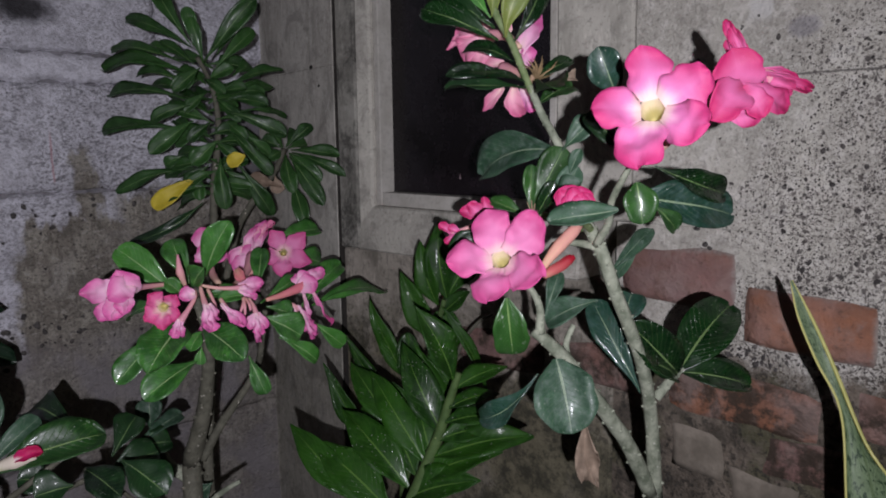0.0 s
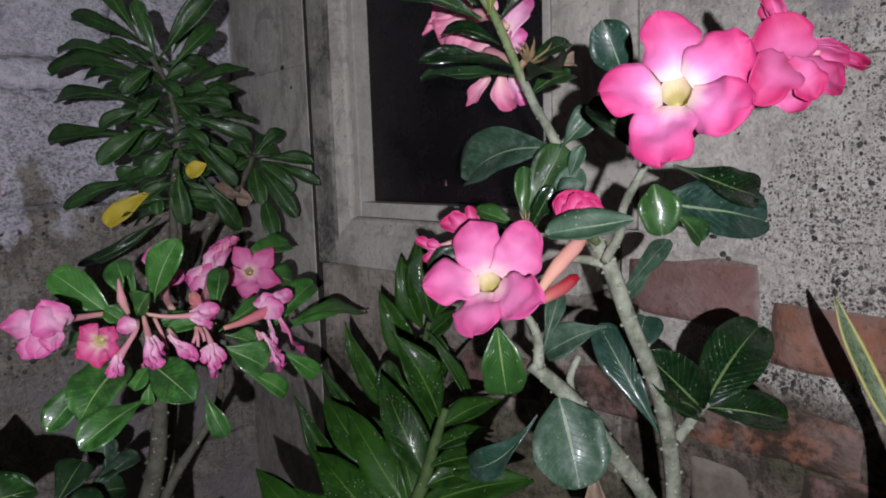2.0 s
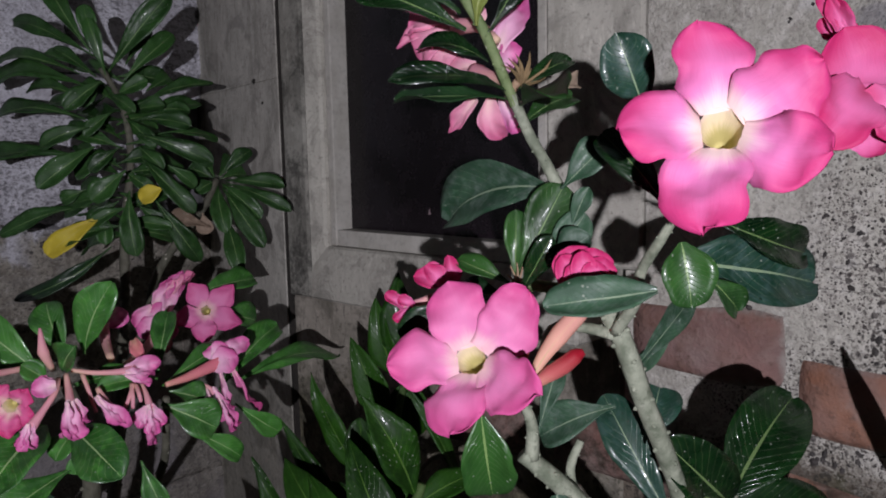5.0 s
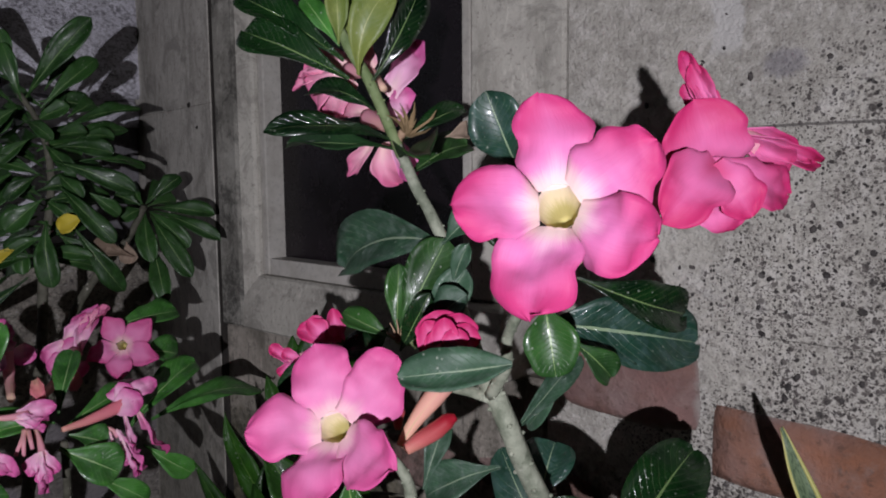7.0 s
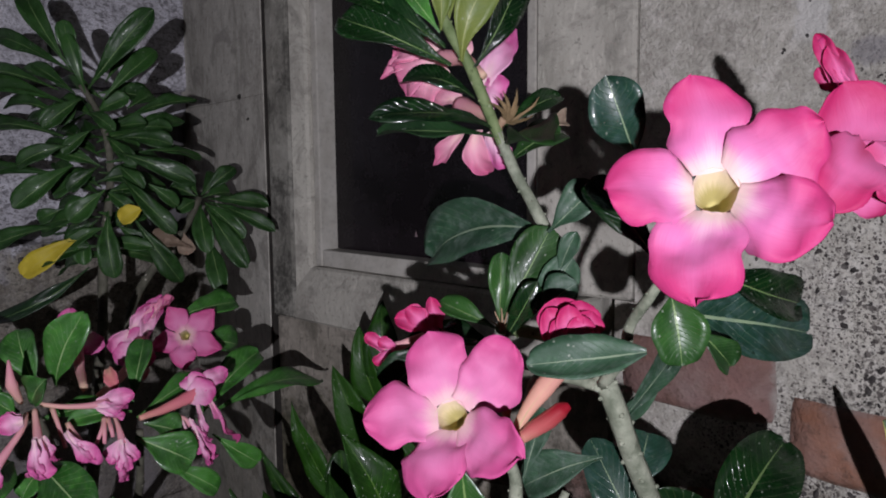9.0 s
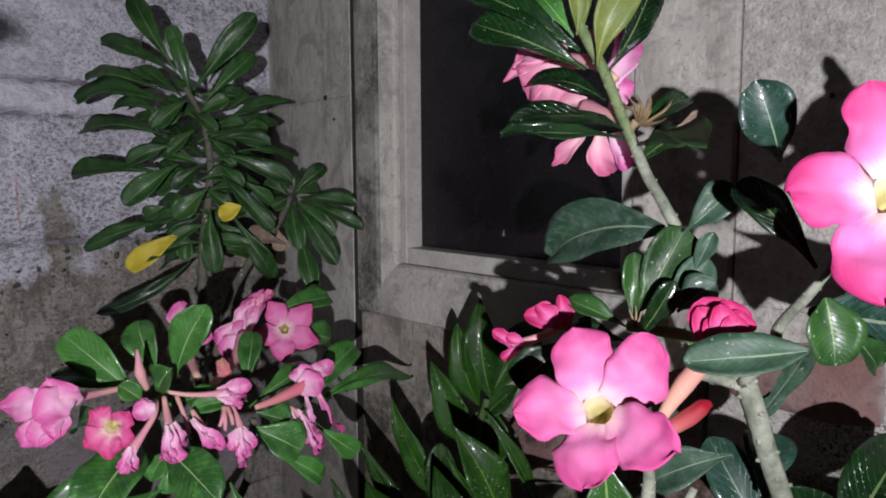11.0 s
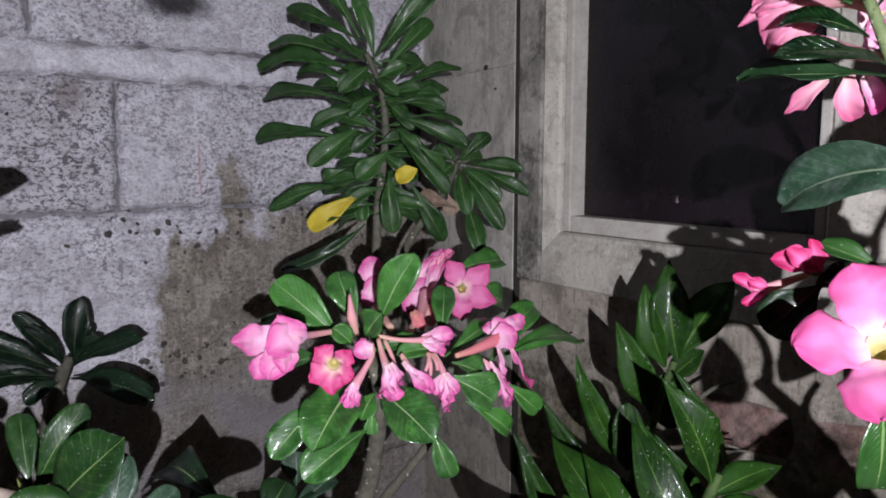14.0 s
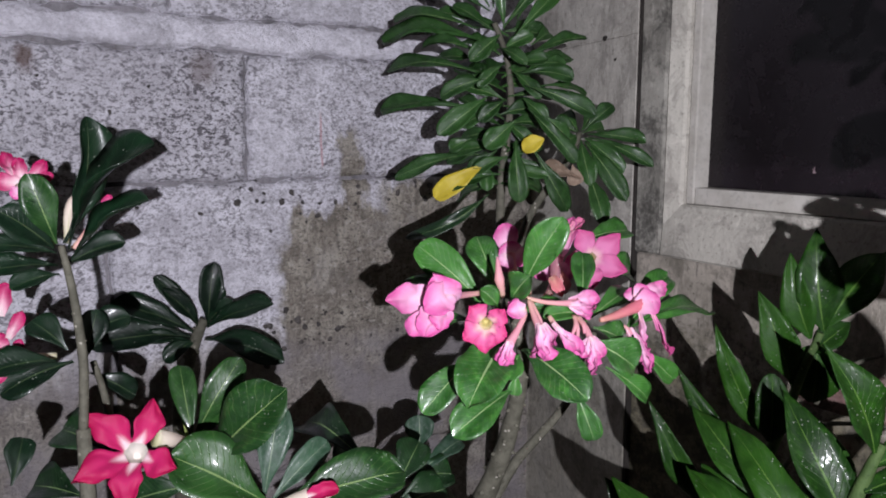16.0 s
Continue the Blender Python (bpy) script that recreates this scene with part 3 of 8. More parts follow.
def petal_material(name, edge, inner, heart, rough=0.55, thin=0.3, glow=0.55, lip=0.0):
    k = Mat(name, rough, spec=0.25)
    u, v, _ = k.split(k.uv())
    p = k.world_pos()
    n = k.noise(p, 70, 4, 0.6)
    off = k.math("ABSOLUTE", k.math("SUBTRACT", u, 0.5))
    streak = k.noise(k.stretch(k.uv(), 16, 1.1, 1), 3.0, 3, 0.6)
    reach = k.math("ADD", v, k.math("ADD", k.math("MULTIPLY", off, 0.75), k.math("MULTIPLY", k.math("SUBTRACT", streak, 0.5), 0.14)))
    col = k.mix(k.ramp(reach, 0.40, 1.12), inner, edge)
    col = k.mix(k.ramp(reach, glow, 0.08), col, heart)
    col = k.mix(k.ramp(k.math("ADD", v, k.math("MULTIPLY", k.math("SUBTRACT", streak, 0.5), 0.12)), 0.24, 0.04, 0, lip), col, (0.84, 0.68, 0.58))
    col = k.mix(k.ramp(streak, 0.55, 0.8, 0, 0.12), col, edge)
    col = k.mix(k.ramp(n, 0.5, 0.8, 0, 0.3), col, tuple(min(1, c * 1.12) for c in inner))
    k.colour(col)
    k.bump(k.math("ADD", streak, k.math("MULTIPLY", n, 0.9)), 0.22, 0.0010)
    k.through_light(thin, col)
    return k.m


def throat_material(name):
    """Creamy at the mouth, olive yellow in the depth, with fine lengthwise lines."""
    k = Mat(name, 0.6, spec=0.2)
    u, v, _ = k.split(k.uv())
    lines = k.noise(k.stretch(k.uv(), 24, 0.8, 1), 2.0, 3, 0.6)
    deep = k.math("ADD", v, k.math("MULTIPLY", k.math("SUBTRACT", lines, 0.5), 0.35))
    col = k.mix(k.ramp(deep, 0.02, 0.30), (0.86, 0.70, 0.58), (0.82, 0.69, 0.46))
    col = k.mix(k.ramp(deep, 0.38, 0.78), col, (0.50, 0.43, 0.17))
    k.colour(col).bump(lines, 0.3, 0.001)
    k.through_light(0.15, col)
    return k.m


MATS = {
    "green": leaf_material("fresh_green_leaf", (0.016, 0.072, 0.011), (0.052, 0.190, 0.028), (0.34, 0.48, 0.21), 0.34, 0.16, (0.14, 0.21, 0.16), veins=0.4, wax=0.3, shine=0.45, relief=0.0013),
    "dark": leaf_material("glossy_dark_green_leaf", (0.003, 0.014, 0.005), (0.011, 0.042, 0.011), (0.17, 0.26, 0.10), 0.34, veins=0.3, wax=0.15),
    "gloss": leaf_material("waxed_black_green_leaf", (0.0015, 0.009, 0.003), (0.007, 0.031, 0.007), (0.18, 0.27, 0.10), 0.2, veins=0.3, wax=0.9, relief=0.0024),
    # leaves turned from the torch: their shade is put into the colour
    "black": leaf_material("shade_darkened_green_leaf", (0.002, 0.008, 0.004), (0.006, 0.021, 0.009), (0.06, 0.09, 0.04), 0.36, veins=0.2, wax=0.1, thin=0.05, shine=0.35),
    "mid": leaf_material("dull_green_leaf", (0.009, 0.037, 0.008), (0.025, 0.083, 0.016), (0.21, 0.31, 0.11), 0.32, veins=0.35, wax=0.2, relief=0.0015),
    "tall": leaf_material("matt_deep_green_leaf", (0.009, 0.034, 0.006), (0.026, 0.080, 0.016), (0.19, 0.29, 0.11), 0.40, 0.10, (0.10, 0.15, 0.12), veins=0.35, wax=0.04, shine=0.35),
    "grey": leaf_material("dusty_grey_green_leaf", (0.016, 0.046, 0.024), (0.040, 0.092, 0.050), (0.26, 0.33, 0.22), 0.42, 0.42, (0.15, 0.185, 0.168), wax=0.05, shine=0.4),
    "blue": leaf_material("glossy_blue_green_leaf", (0.007, 0.028, 0.016), (0.018, 0.056, 0.036), (0.28, 0.37, 0.22), 0.25, 0.3, (0.10, 0.15, 0.16), wax=0.6),
    "light": leaf_material("pale_young_leaf", (0.10, 0.145, 0.028), (0.18, 0.215, 0.055), (0.36, 0.38, 0.15), 0.42, thin=0.2, shine=0.35),
    "yellow": leaf_material("yellowed_leaf", (0.42, 0.32, 0.02), (0.55, 0.44, 0.04), (0.5, 0.42, 0.1), 0.5, thin=0.2),
    "bract": leaf_material("thin_brown_bract", (0.10, 0.070, 0.035), (0.22, 0.155, 0.085), (0.30, 0.22, 0.13), 0.8, shine=0.1),
    "brown": leaf_material("dry_brown_leaf", (0.15, 0.108, 0.078), (0.27, 0.205, 0.155), (0.26, 0.19, 0.14), 0.8, shine=0.15),
    "zz": leaf_material("waxy_green_leaflet", (0.006, 0.025, 0.003), (0.017, 0.062, 0.006), (0.08, 0.16, 0.03), 0.42, veins=0.4, wax=0.10, shine=0.18, relief=0.0014),
    "blade": leaf_material("mottled_blade", (0.075, 0.115, 0.055), (0.135, 0.190, 0.100), (0.08, 0.12, 0.05), 0.42, veins=0.0, blotch=(0.014, 0.034, 0.016), shine=0.35),
    "edge": leaf_material("yellow_blade_margin", (0.36, 0.36, 0.10), (0.48, 0.45, 0.15), (0.42, 0.40, 0.13), 0.4, veins=0.0),
    "rose": petal_material("deep_pink_petal", (0.60, 0.050, 0.205), (0.73, 0.21, 0.47), (0.88, 0.58, 0.71), glow=0.50, lip=0.7),
    "pink": petal_material("mauve_pink_petal", (0.62, 0.092, 0.285), (0.74, 0.235, 0.465), (0.81, 0.42, 0.56), glow=0.40, lip=0.5),
    "deep": petal_material("plain_deep_pink_petal", (0.55, 0.030, 0.15), (0.74, 0.18, 0.41), (0.64, 0.09, 0.24)),
    "blush": petal_material("salmon_pink_petal", (0.72, 0.19, 0.36), (0.82, 0.40, 0.52), (0.84, 0.58, 0.56)),
    "pale": petal_material("faded_lilac_pink_petal", (0.68, 0.13, 0.38), (0.84, 0.48, 0.67), (0.88, 0.64, 0.66)),
    "red": petal_material("crimson_petal", (0.42, 0.006, 0.07), (0.54, 0.02, 0.13), (0.88, 0.72, 0.74), glow=0.38),
    "redrim": petal_material("crimson_rimmed_white_petal", (0.48, 0.012, 0.12), (0.70, 0.20, 0.36), (0.86, 0.74, 0.74), glow=0.8),
    "coral": petal_material("coral_red_petal", (0.60, 0.05, 0.20), (0.72, 0.15, 0.35), (0.86, 0.58, 0.55)),
    "tube": petal_material("salmon_flower_tube", (0.74, 0.33, 0.41), (0.78, 0.42, 0.40), (0.72, 0.50, 0.36)),
    "salmon": petal_material("salmon_red_flower_tube", (0.72, 0.20, 0.26), (0.74, 0.29, 0.28), (0.70, 0.40, 0.30)),
    "white": petal_material("cream_flower_tube", (0.74, 0.60, 0.52), (0.78, 0.70, 0.58), (0.55, 0.55, 0.32)),
    "orange": petal_material("orange_bud", (0.74, 0.36, 0.31), (0.74, 0.42, 0.31), (0.55, 0.45, 0.24)),
    "budred": petal_material("red_tipped_bud", (0.34, 0.010, 0.025), (0.52, 0.12, 0.12), (0.58, 0.27, 0.20)),
    "throat": throat_material("cream_yellow_throat"),
    "cream": petal_material("cream_white_throat", (0.90, 0.85, 0.78), (0.92, 0.88, 0.82), (0.90, 0.85, 0.72)),
    "straw": simple("dry_straw_stalk", (0.36, 0.25, 0.16), (0.22, 0.14, 0.09), 60, 0.8),
}


def bark_material(name, a, b, scar):
    k = Mat(name, 0.75, spec=0.25)
    p = k.world_pos()
    n, f = k.noise(p, 60, 5, 0.65), k.noise(p, 260, 3, 0.7)
    col = k.mix(k.ramp(n, 0.3, 0.7), a, b)
    col = k.mix(k.math("MULTIPLY", k.ramp(k.cells(p, 120), 0.2, 0.1), k.ramp(k.noise(p, 45, 2), 0.48, 0.58)), col, scar)
    col = k.mix(k.ramp(f, 0.55, 0.72, 0, 0.5), col, tuple(c * 0.5 for c in a))
    k.colour(col).bump(k.math("ADD", n, k.math("MULTIPLY", f, 0.6)), 0.6, 0.0015)
    return k.m


MATS["bark"] = bark_material("grey_green_succulent_bark", (0.105, 0.122, 0.085), (0.285, 0.300, 0.232), (0.42, 0.42, 0.36))
# brown bark made darker: shade on the trunks is put into its colour
MATS["dim"] = bark_material("shade_dark_brown_grey_bark", (0.060, 0.058, 0.043), (0.12, 0.115, 0.088), (0.34, 0.32, 0.27))
MATS["shoot"] = bark_material("green_young_shoot", (0.085, 0.125, 0.045), (0.17, 0.21, 0.10), (0.42, 0.43, 0.30))
MATS["stalk"] = bark_material("green_leaf_stalk", (0.035, 0.065, 0.018), (0.06, 0.10, 0.03), (0.14, 0.18, 0.07))


# ---- plant parts ----
SHAPES = {  # half width along the leaf, from the stalk to the tip, as parts of the widest place
    "obovate": (0.08, 0.13, 0.27, 0.46, 0.66, 0.83, 0.95, 1.0, 0.97, 0.80, 0.57, 0.12),
    "oval": (0.12, 0.40, 0.68, 0.87, 0.97, 1.0, 0.99, 0.94, 0.84, 0.65, 0.45, 0.10),
    "lance": (0.10, 0.38, 0.70, 0.92, 1.0, 0.97, 0.86, 0.69, 0.48, 0.25, 0.11, 0.01),
    "petal": (0.46, 0.58, 0.72, 0.85, 0.94, 0.99, 1.0, 0.96, 0.86, 0.64, 0.42, 0.06),
    "broad": (0.47, 0.63, 0.79, 0.92, 0.98, 1.0, 0.98, 0.92, 0.80, 0.58, 0.37, 0.06),
    "flare": (0.26, 0.32, 0.38, 0.46, 0.56, 0.68, 0.82, 0.95, 1.0, 0.84, 0.60, 0.20),
    "point": (0.46, 0.58, 0.74, 0.89, 0.99, 1.0, 0.92, 0.77, 0.56, 0.32, 0.15, 0.01),
    "star": (0.48, 0.60, 0.76, 0.90, 0.99, 1.0, 0.90, 0.73, 0.52, 0.29, 0.13, 0.01),
}
STEPS = (0.0, 0.1, 0.2, 0.3, 0.4, 0.5, 0.6, 0.7, 0.8, 0.9, 0.96, 1.0)


def outline(shape, rows):
    """The profile at finer steps that crowd towards the tip."""
    p = SHAPES[shape]
    out = []
    for i in range(rows + 1):
        t = 1 - (1 - i / rows) ** 1.6
        k = max(n for n in range(len(STEPS) - 1) if STEPS[n] <= t + 1e-9)
        a, b = p[max(k - 1, 0)], p[min(k + 2, len(p) - 1)]
        h = STEPS[k + 1] - STEPS[k]
        f = (t - STEPS[k]) / h
        m0 = (p[k + 1] - a) / (STEPS[k + 1] - STEPS[max(k - 1, 0)]) * h
        m1 = (b - p[k]) / (STEPS[min(k + 2, len(p) - 1)] - STEPS[k]) * h
        w = (2 * f ** 3 - 3 * f * f + 1) * p[k] + (f ** 3 - 2 * f * f + f) * m0 + (3 * f * f - 2 * f ** 3) * p[k + 1] + (f ** 3 - f * f) * m1
        out.append((t, max(w, 0.005)))
    return out



def blade(name, plant, material, base, tip, width, face, bow=0.08, side=0.0, shape="obovate", fold=0.15, ruffle=0.055, thick=0.0006, cols=6, label="", ragged=0.08, crumple=0.0, twist=0.0):
    """One leaf or petal: a thin curved shell from base to tip whose upper side looks along face. bow lifts its middle, side swings it, fold closes it along the rib."""
    base, tip, face = Vector(base), Vector(tip), Vector(face)
    along = tip - base
    length = along.length
    fwd = along / length
    right = fwd.cross(face).normalized()
    up = right.cross(fwd).normalized()
    profile = outline(shape, 14 if cols < 8 else 20)
    rows = len(profile) - 1
    bm = bmesh.new()
    uv = bm.loops.layers.uv.new("UVMap")
    seed = Vector((base.x * 71 + tip.z * 13, tip.y * 57, base.z * 39))
    top, bottom, where = [], [], {}
    side += 0.05 * noise.noise(seed * 1.7)
    for t, w in profile:
        arch = 4 * t * (1 - t)
        c = base + along * t + up * (bow * length * arch) + right * (side * length * arch)
        for j in range(cols + 1):
            s = 2 * j / cols - 1
            half = 0.5 * width * w * (1 + ragged * 2 * noise.noise(seed + Vector((t * 4.0, 9.0 if s > 0 else -9.0, 0))))
            wave = noise.noise(seed + Vector((t * 3.1, s * 1.3, 0))) * ruffle * length * (0.3 + abs(s))
            wave += crumple * length * (noise.noise(seed + Vector((t * 8.0, s * 2.6, 4.0))) + 0.5 * noise.noise(seed + Vector((t * 17.0, s * 6.0, 8.0))))
            wave *= min(1.0, 0.25 + 2.6 * t)
            side_way, lift = (right * math.cos(twist * t) + up * math.sin(twist * t), up * math.cos(twist * t) - right * math.sin(twist * t)) if twist else (right, up)
            q = c + side_way * (s * half) + lift * (fold * half * s * s * 2 + wave - (0.0004 if abs(s) < 0.01 else 0.0))
            a = bm.verts.new(q)
            b = bm.verts.new(q - lift * thick)
            where[a] = where[b] = (j / cols, t)
            top.append(a)
            bottom.append(b)
    n = cols + 1
    for i in range(rows):
        for j in range(cols):
            a, b, c, d = i * n + j, i * n + j + 1, (i + 1) * n + j + 1, (i + 1) * n + j
            bm.faces.new((top[a], top[b], top[c], top[d]))
            bm.faces.new((bottom[d], bottom[c], bottom[b], bottom[a]))
        for j, flip in ((0, False), (cols, True)):
            a, d = i * n + j, (i + 1) * n + j
            quad = (top[a], top[d], bottom[d], bottom[a])
            bm.faces.new(quad[::-1] if flip else quad)
    for f in bm.faces:
        for loop in f.loops:
            loop[uv].uv = where[loop.vert]
    return part(name, bm, MATS[material], plant, label, smooth=True)


def leaf(plant, material, base, tip, width, face, bow=0.10, side=0.0, shape="obovate", label="", **more):
    return blade("leaf", plant, material, base, tip, width, face, bow, side, shape, label=label, **{"fold": 0.22, "ruffle": 0.07, **more})


def petal(flower, material, base, tip, width, face, bow=0.1, side=0.0, shape="petal", fold=0.12, ruffle=0.10, **more):
    return blade("petal", flower, material, base, tip, width, face, bow, side, shape, fold, ruffle, 0.0005, 10, **{"ragged": 0.16, "crumple": 0.035, **more})


def smooth_line(points, steps):
    """A soft curve through the points, as (place, parameter) pairs."""
    pts = [Vector(p) for p in points]
    ends = [2 * pts[0] - pts[1], *pts, 2 * pts[-1] - pts[-2]]
    out = []
    for i in range(1, len(ends) - 2):
        a, b, c, d = ends[i - 1 : i + 3]
        for s in range(steps):
            t = s / steps
            out.append((0.5 * (2 * b + (c - a) * t + (2 * a - 5 * b + 4 * c - d) * t * t + (3 * b - a - 3 * c + d) * t ** 3), i - 1 + t))
    return [*out, (pts[-1], len(pts) - 1.0)]


def tube_mesh(points, radii, steps=5, sides=9, knots=0.06, close=True):
    bm = bmesh.new()
    uv = bm.loops.layers.uv.new("UVMap")
    line = smooth_line(points, steps)
    rings, where = [], {}
    side = Vector((0.3, 0.5, 0.8))
    for n, (c, t) in enumerate(line):
        ahead = (line[min(n + 1, len(line) - 1)][0] - line[max(n - 1, 0)][0]).normalized()
        side = (side - ahead * side.dot(ahead)).normalized()
        other = ahead.cross(side)
        i = min(int(t), len(radii) - 2)
        r = radii[i] + (radii[i + 1] - radii[i]) * (t - i)
        ring = []
        for s in range(sides):
            a = 2 * math.pi * s / sides
            d = side * math.cos(a) + other * math.sin(a)
            rr = r * (1 + knots * 2 * noise.noise(c * 90 + d * 1.3))
            v = bm.verts.new(c + d * rr)
            where[v] = (s / sides, n / (len(line) - 1))
            ring.append(v)
        rings.append(ring)
    for a, b in zip(rings, rings[1:]):
        for s in range(sides):
            bm.faces.new((a[s], a[(s + 1) % sides], b[(s + 1) % sides], b[s]))
    if close:
        bm.faces.new(rings[-1])
        bm.faces.new(rings[0][::-1])
    for f in bm.faces:
        for loop in f.loops:
            loop[uv].uv = where[loop.vert]
    return bm


def add_scars(bm, points, radii):
    """Small nubs left by fallen leaves, in a spiral up the stem."""
    line = smooth_line(points, 24)
    walked, turn = 0.0, 0.0
    for (p, t), (q, _) in zip(line, line[1:]):
        walked += (q - p).length
        i = min(int(t), len(radii) - 2)
        r = radii[i] + (radii[i + 1] - radii[i]) * (t - i)
        if walked < max(0.0045, r * 0.8) or r < 0.002:
            continue
        walked, turn = 0.0, turn + 2.4
        ahead = (q - p).normalized()
        side = ahead.cross(Vector((0.3, 0.5, 0.8))).normalized()
        out = side * math.cos(turn) + ahead.cross(side) * math.sin(turn)
        m = Matrix.Translation(p + out * r * 0.98) @ out.to_track_quat("Z", "Y").to_matrix().to_4x4()
        bmesh.ops.create_cone(bm, cap_ends=True, segments=6, radius1=r * 0.36, radius2=r * 0.14, depth=r * 0.5, matrix=m)
    return bm


def stem(plant, material, points, radii, name="stem", label="", **more):
    if material in ("bark", "shoot", "dim"):
        return part(name, add_scars(tube_mesh(points, radii, **more), points, radii), MATS[material], plant, label, smooth=True)
    return part(name, tube_mesh(points, radii, **more), MATS[material], plant, label, smooth=True)


def bloom(plant, material, centre, face, up, radius, angles, lengths, wide=(0.7, 0.7, 0.7, 0.7, 0.7), cup=0.12, throat=0.2, shape="petal", tube="tube", tail=0.7, label="", heart="throat", creased=(1, 1, 1, 1, 1), lifts=None, bow=0.11):
    """An open trumpet flower: five petals round a funnel, on a tube that leads back. lifts: how far each tip stands before the mouth."""
    centre, face = Vector(centre), Vector(face).normalized()
    right = Vector(up).cross(face).normalized()
    upward = face.cross(right).normalized()
    back = centre - face * radius * max(tail, 0.75)
    mouth = centre + face * radius * 0.02
    flower = part("flower", tube_mesh([back - face * radius * 0.25, back, mouth - face * radius * 0.67], [radius * 0.07, radius * 0.08, radius * throat * 0.34], 4, 12, 0.02, False), MATS[tube], plant, label, smooth=True)
    funnel = tube_mesh([mouth - face * radius * 0.125, mouth - face * radius * 0.34, mouth - face * radius * 0.66], [radius * throat * 1.02, radius * throat * 0.82, radius * throat * 0.24], 5, 20, 0.05, False)
    bmesh.ops.contextual_create(funnel, geom=[e for e in funnel.edges if e.is_boundary and all((v.co - mouth).dot(face) < -radius * 0.36 for v in e.verts)])
    part("throat", funnel, MATS[heart], flower, "pale yellow flower throat", smooth=True)
    for i, (a, ln, wd) in enumerate(zip(angles, lengths, wide)):
        d = right * math.cos(radians(a)) + upward * math.sin(radians(a))
        start = mouth + d * radius * throat * 0.88 - face * radius * 0.145
        rise = lifts[i] if lifts else cup * (0.6 + 0.8 * ((i * 7) % 5) / 4)
        end = centre + d * radius * ln + face * radius * rise
        tilt = face - d * (cup + 0.6 * max(rise, 0.0)) + d.cross(face) * 0.10
        petal(flower, material, start, end, radius * wd, tilt, bow=bow, side=0.05, shape=shape, fold=0.0, ruffle=0.11 + 0.045 * creased[i], ragged=0.11 + 0.03 * creased[i], crumple=0.017 * creased[i])
    return flower


def ribbon(name, plant, material, left, right, thick, label=""):
    """A stiff blade between two edge lines."""
    a, b = [c for c, _ in smooth_line(left, 6)], [c for c, _ in smooth_line(right, 6)]
    bm = bmesh.new()
    uv = bm.loops.layers.uv.new("UVMap")
    top, under, where = [], [], {}
    for i, (p, q) in enumerate(zip(a, b)):
        n = (q - p).cross(Vector((0, 0, 1))).normalized()
        for j in range(7):
            s = j / 6
            c = p.lerp(q, s) - n * (0.16 * (q - p).length * (1 - (2 * s - 1) ** 2))
            for side, d in ((top, 0.5), (under, -0.5)):
                v = bm.verts.new(c + n * thick * d * (0.3 + 1.4 * s * (1 - s) * 2))
                where[v] = (s, i / (len(a) - 1))
                side.append(v)
    for i in range(len(a) - 1):
        for j in range(6):
            k = i * 7 + j
            bm.faces.new((top[k], top[k + 1], top[k + 8], top[k + 7]))
            bm.faces.new((under[k + 7], under[k + 8], under[k + 1], under[k]))
        for j in (0, 6):
            k = i * 7 + j
            bm.faces.new((top[k], top[k + 7], under[k + 7], under[k]))
    bmesh.ops.recalc_face_normals(bm, faces=bm.faces)
    for f in bm.faces:
        for loop in f.loops:
            loop[uv].uv = where[loop.vert]
    return part(name, bm, MATS[material], plant, label, smooth=True)



# ---- desert rose with the two large open flowers ----
bush = thing("desert_rose", "tall desert rose with grey stems, dusty leaves and large pink flowers", "plant", (-0.2824, 0.6586, 0), group="desert roses")
stem(bush, "bark", [(-0.3301, 0.5488, 1.0903), (-0.3187, 0.5458, 1.0687), (-0.2916, 0.5368, 1.0321), (-0.2749, 0.5347, 1.0101), (-0.2702, 0.5526, 0.9701), (-0.2672, 0.5919, 0.903), (-0.2757, 0.6273, 0.8384), (-0.2844, 0.6566, 0.7455)], [0.0044, 0.0046, 0.0052, 0.0058, 0.0059, 0.0060, 0.0064, 0.0076])
stem(bush, "bark", [(-0.2844, 0.6566, 0.7455), (-0.2744, 0.6616, 0.3728), (-0.2644, 0.6666, -0.02)], [0.0082, 0.0141, 0.02], name="trunk")
stem(bush, "bark", [(-0.3283, 0.5525, 1.0900), (-0.3380, 0.5520, 1.1060), (-0.3470, 0.5500, 1.1207), (-0.3570, 0.5445, 1.1460)], [0.0038, 0.0036, 0.0035, 0.0034])
stem(bush, "shoot", [(-0.3550, 0.5458, 1.1400), (-0.3598, 0.5423, 1.1543), (-0.3680, 0.5325, 1.1840), (-0.3745, 0.5225, 1.2035), (-0.3811, 0.5187, 1.2220), (-0.3841, 0.5195, 1.2472)], [0.0035, 0.0034, 0.0034, 0.0033, 0.0028, 0.0020])
stem(bush, "bark", [(-0.3252, 0.5121, 0.9366), (-0.3097, 0.5363, 0.9093), (-0.2956, 0.5694, 0.8627), (-0.2893, 0.6088, 0.815), (-0.2866, 0.649, 0.7535)], [0.0050, 0.0064, 0.0072, 0.0075, 0.0082])
stem(bush, "bark", [(-0.3128, 0.553, 0.9361), (-0.3158, 0.5464, 0.9188), (-0.3111, 0.547, 0.8988)], [0.0025, 0.0030, 0.0035])
stem(bush, "bark", [(-0.3215, 0.5153, 0.9341), (-0.3190, 0.5125, 0.9560), (-0.3210, 0.5030, 0.9740), (-0.3225, 0.4860, 0.9860)], [0.0044, 0.0034, 0.0028, 0.0027])
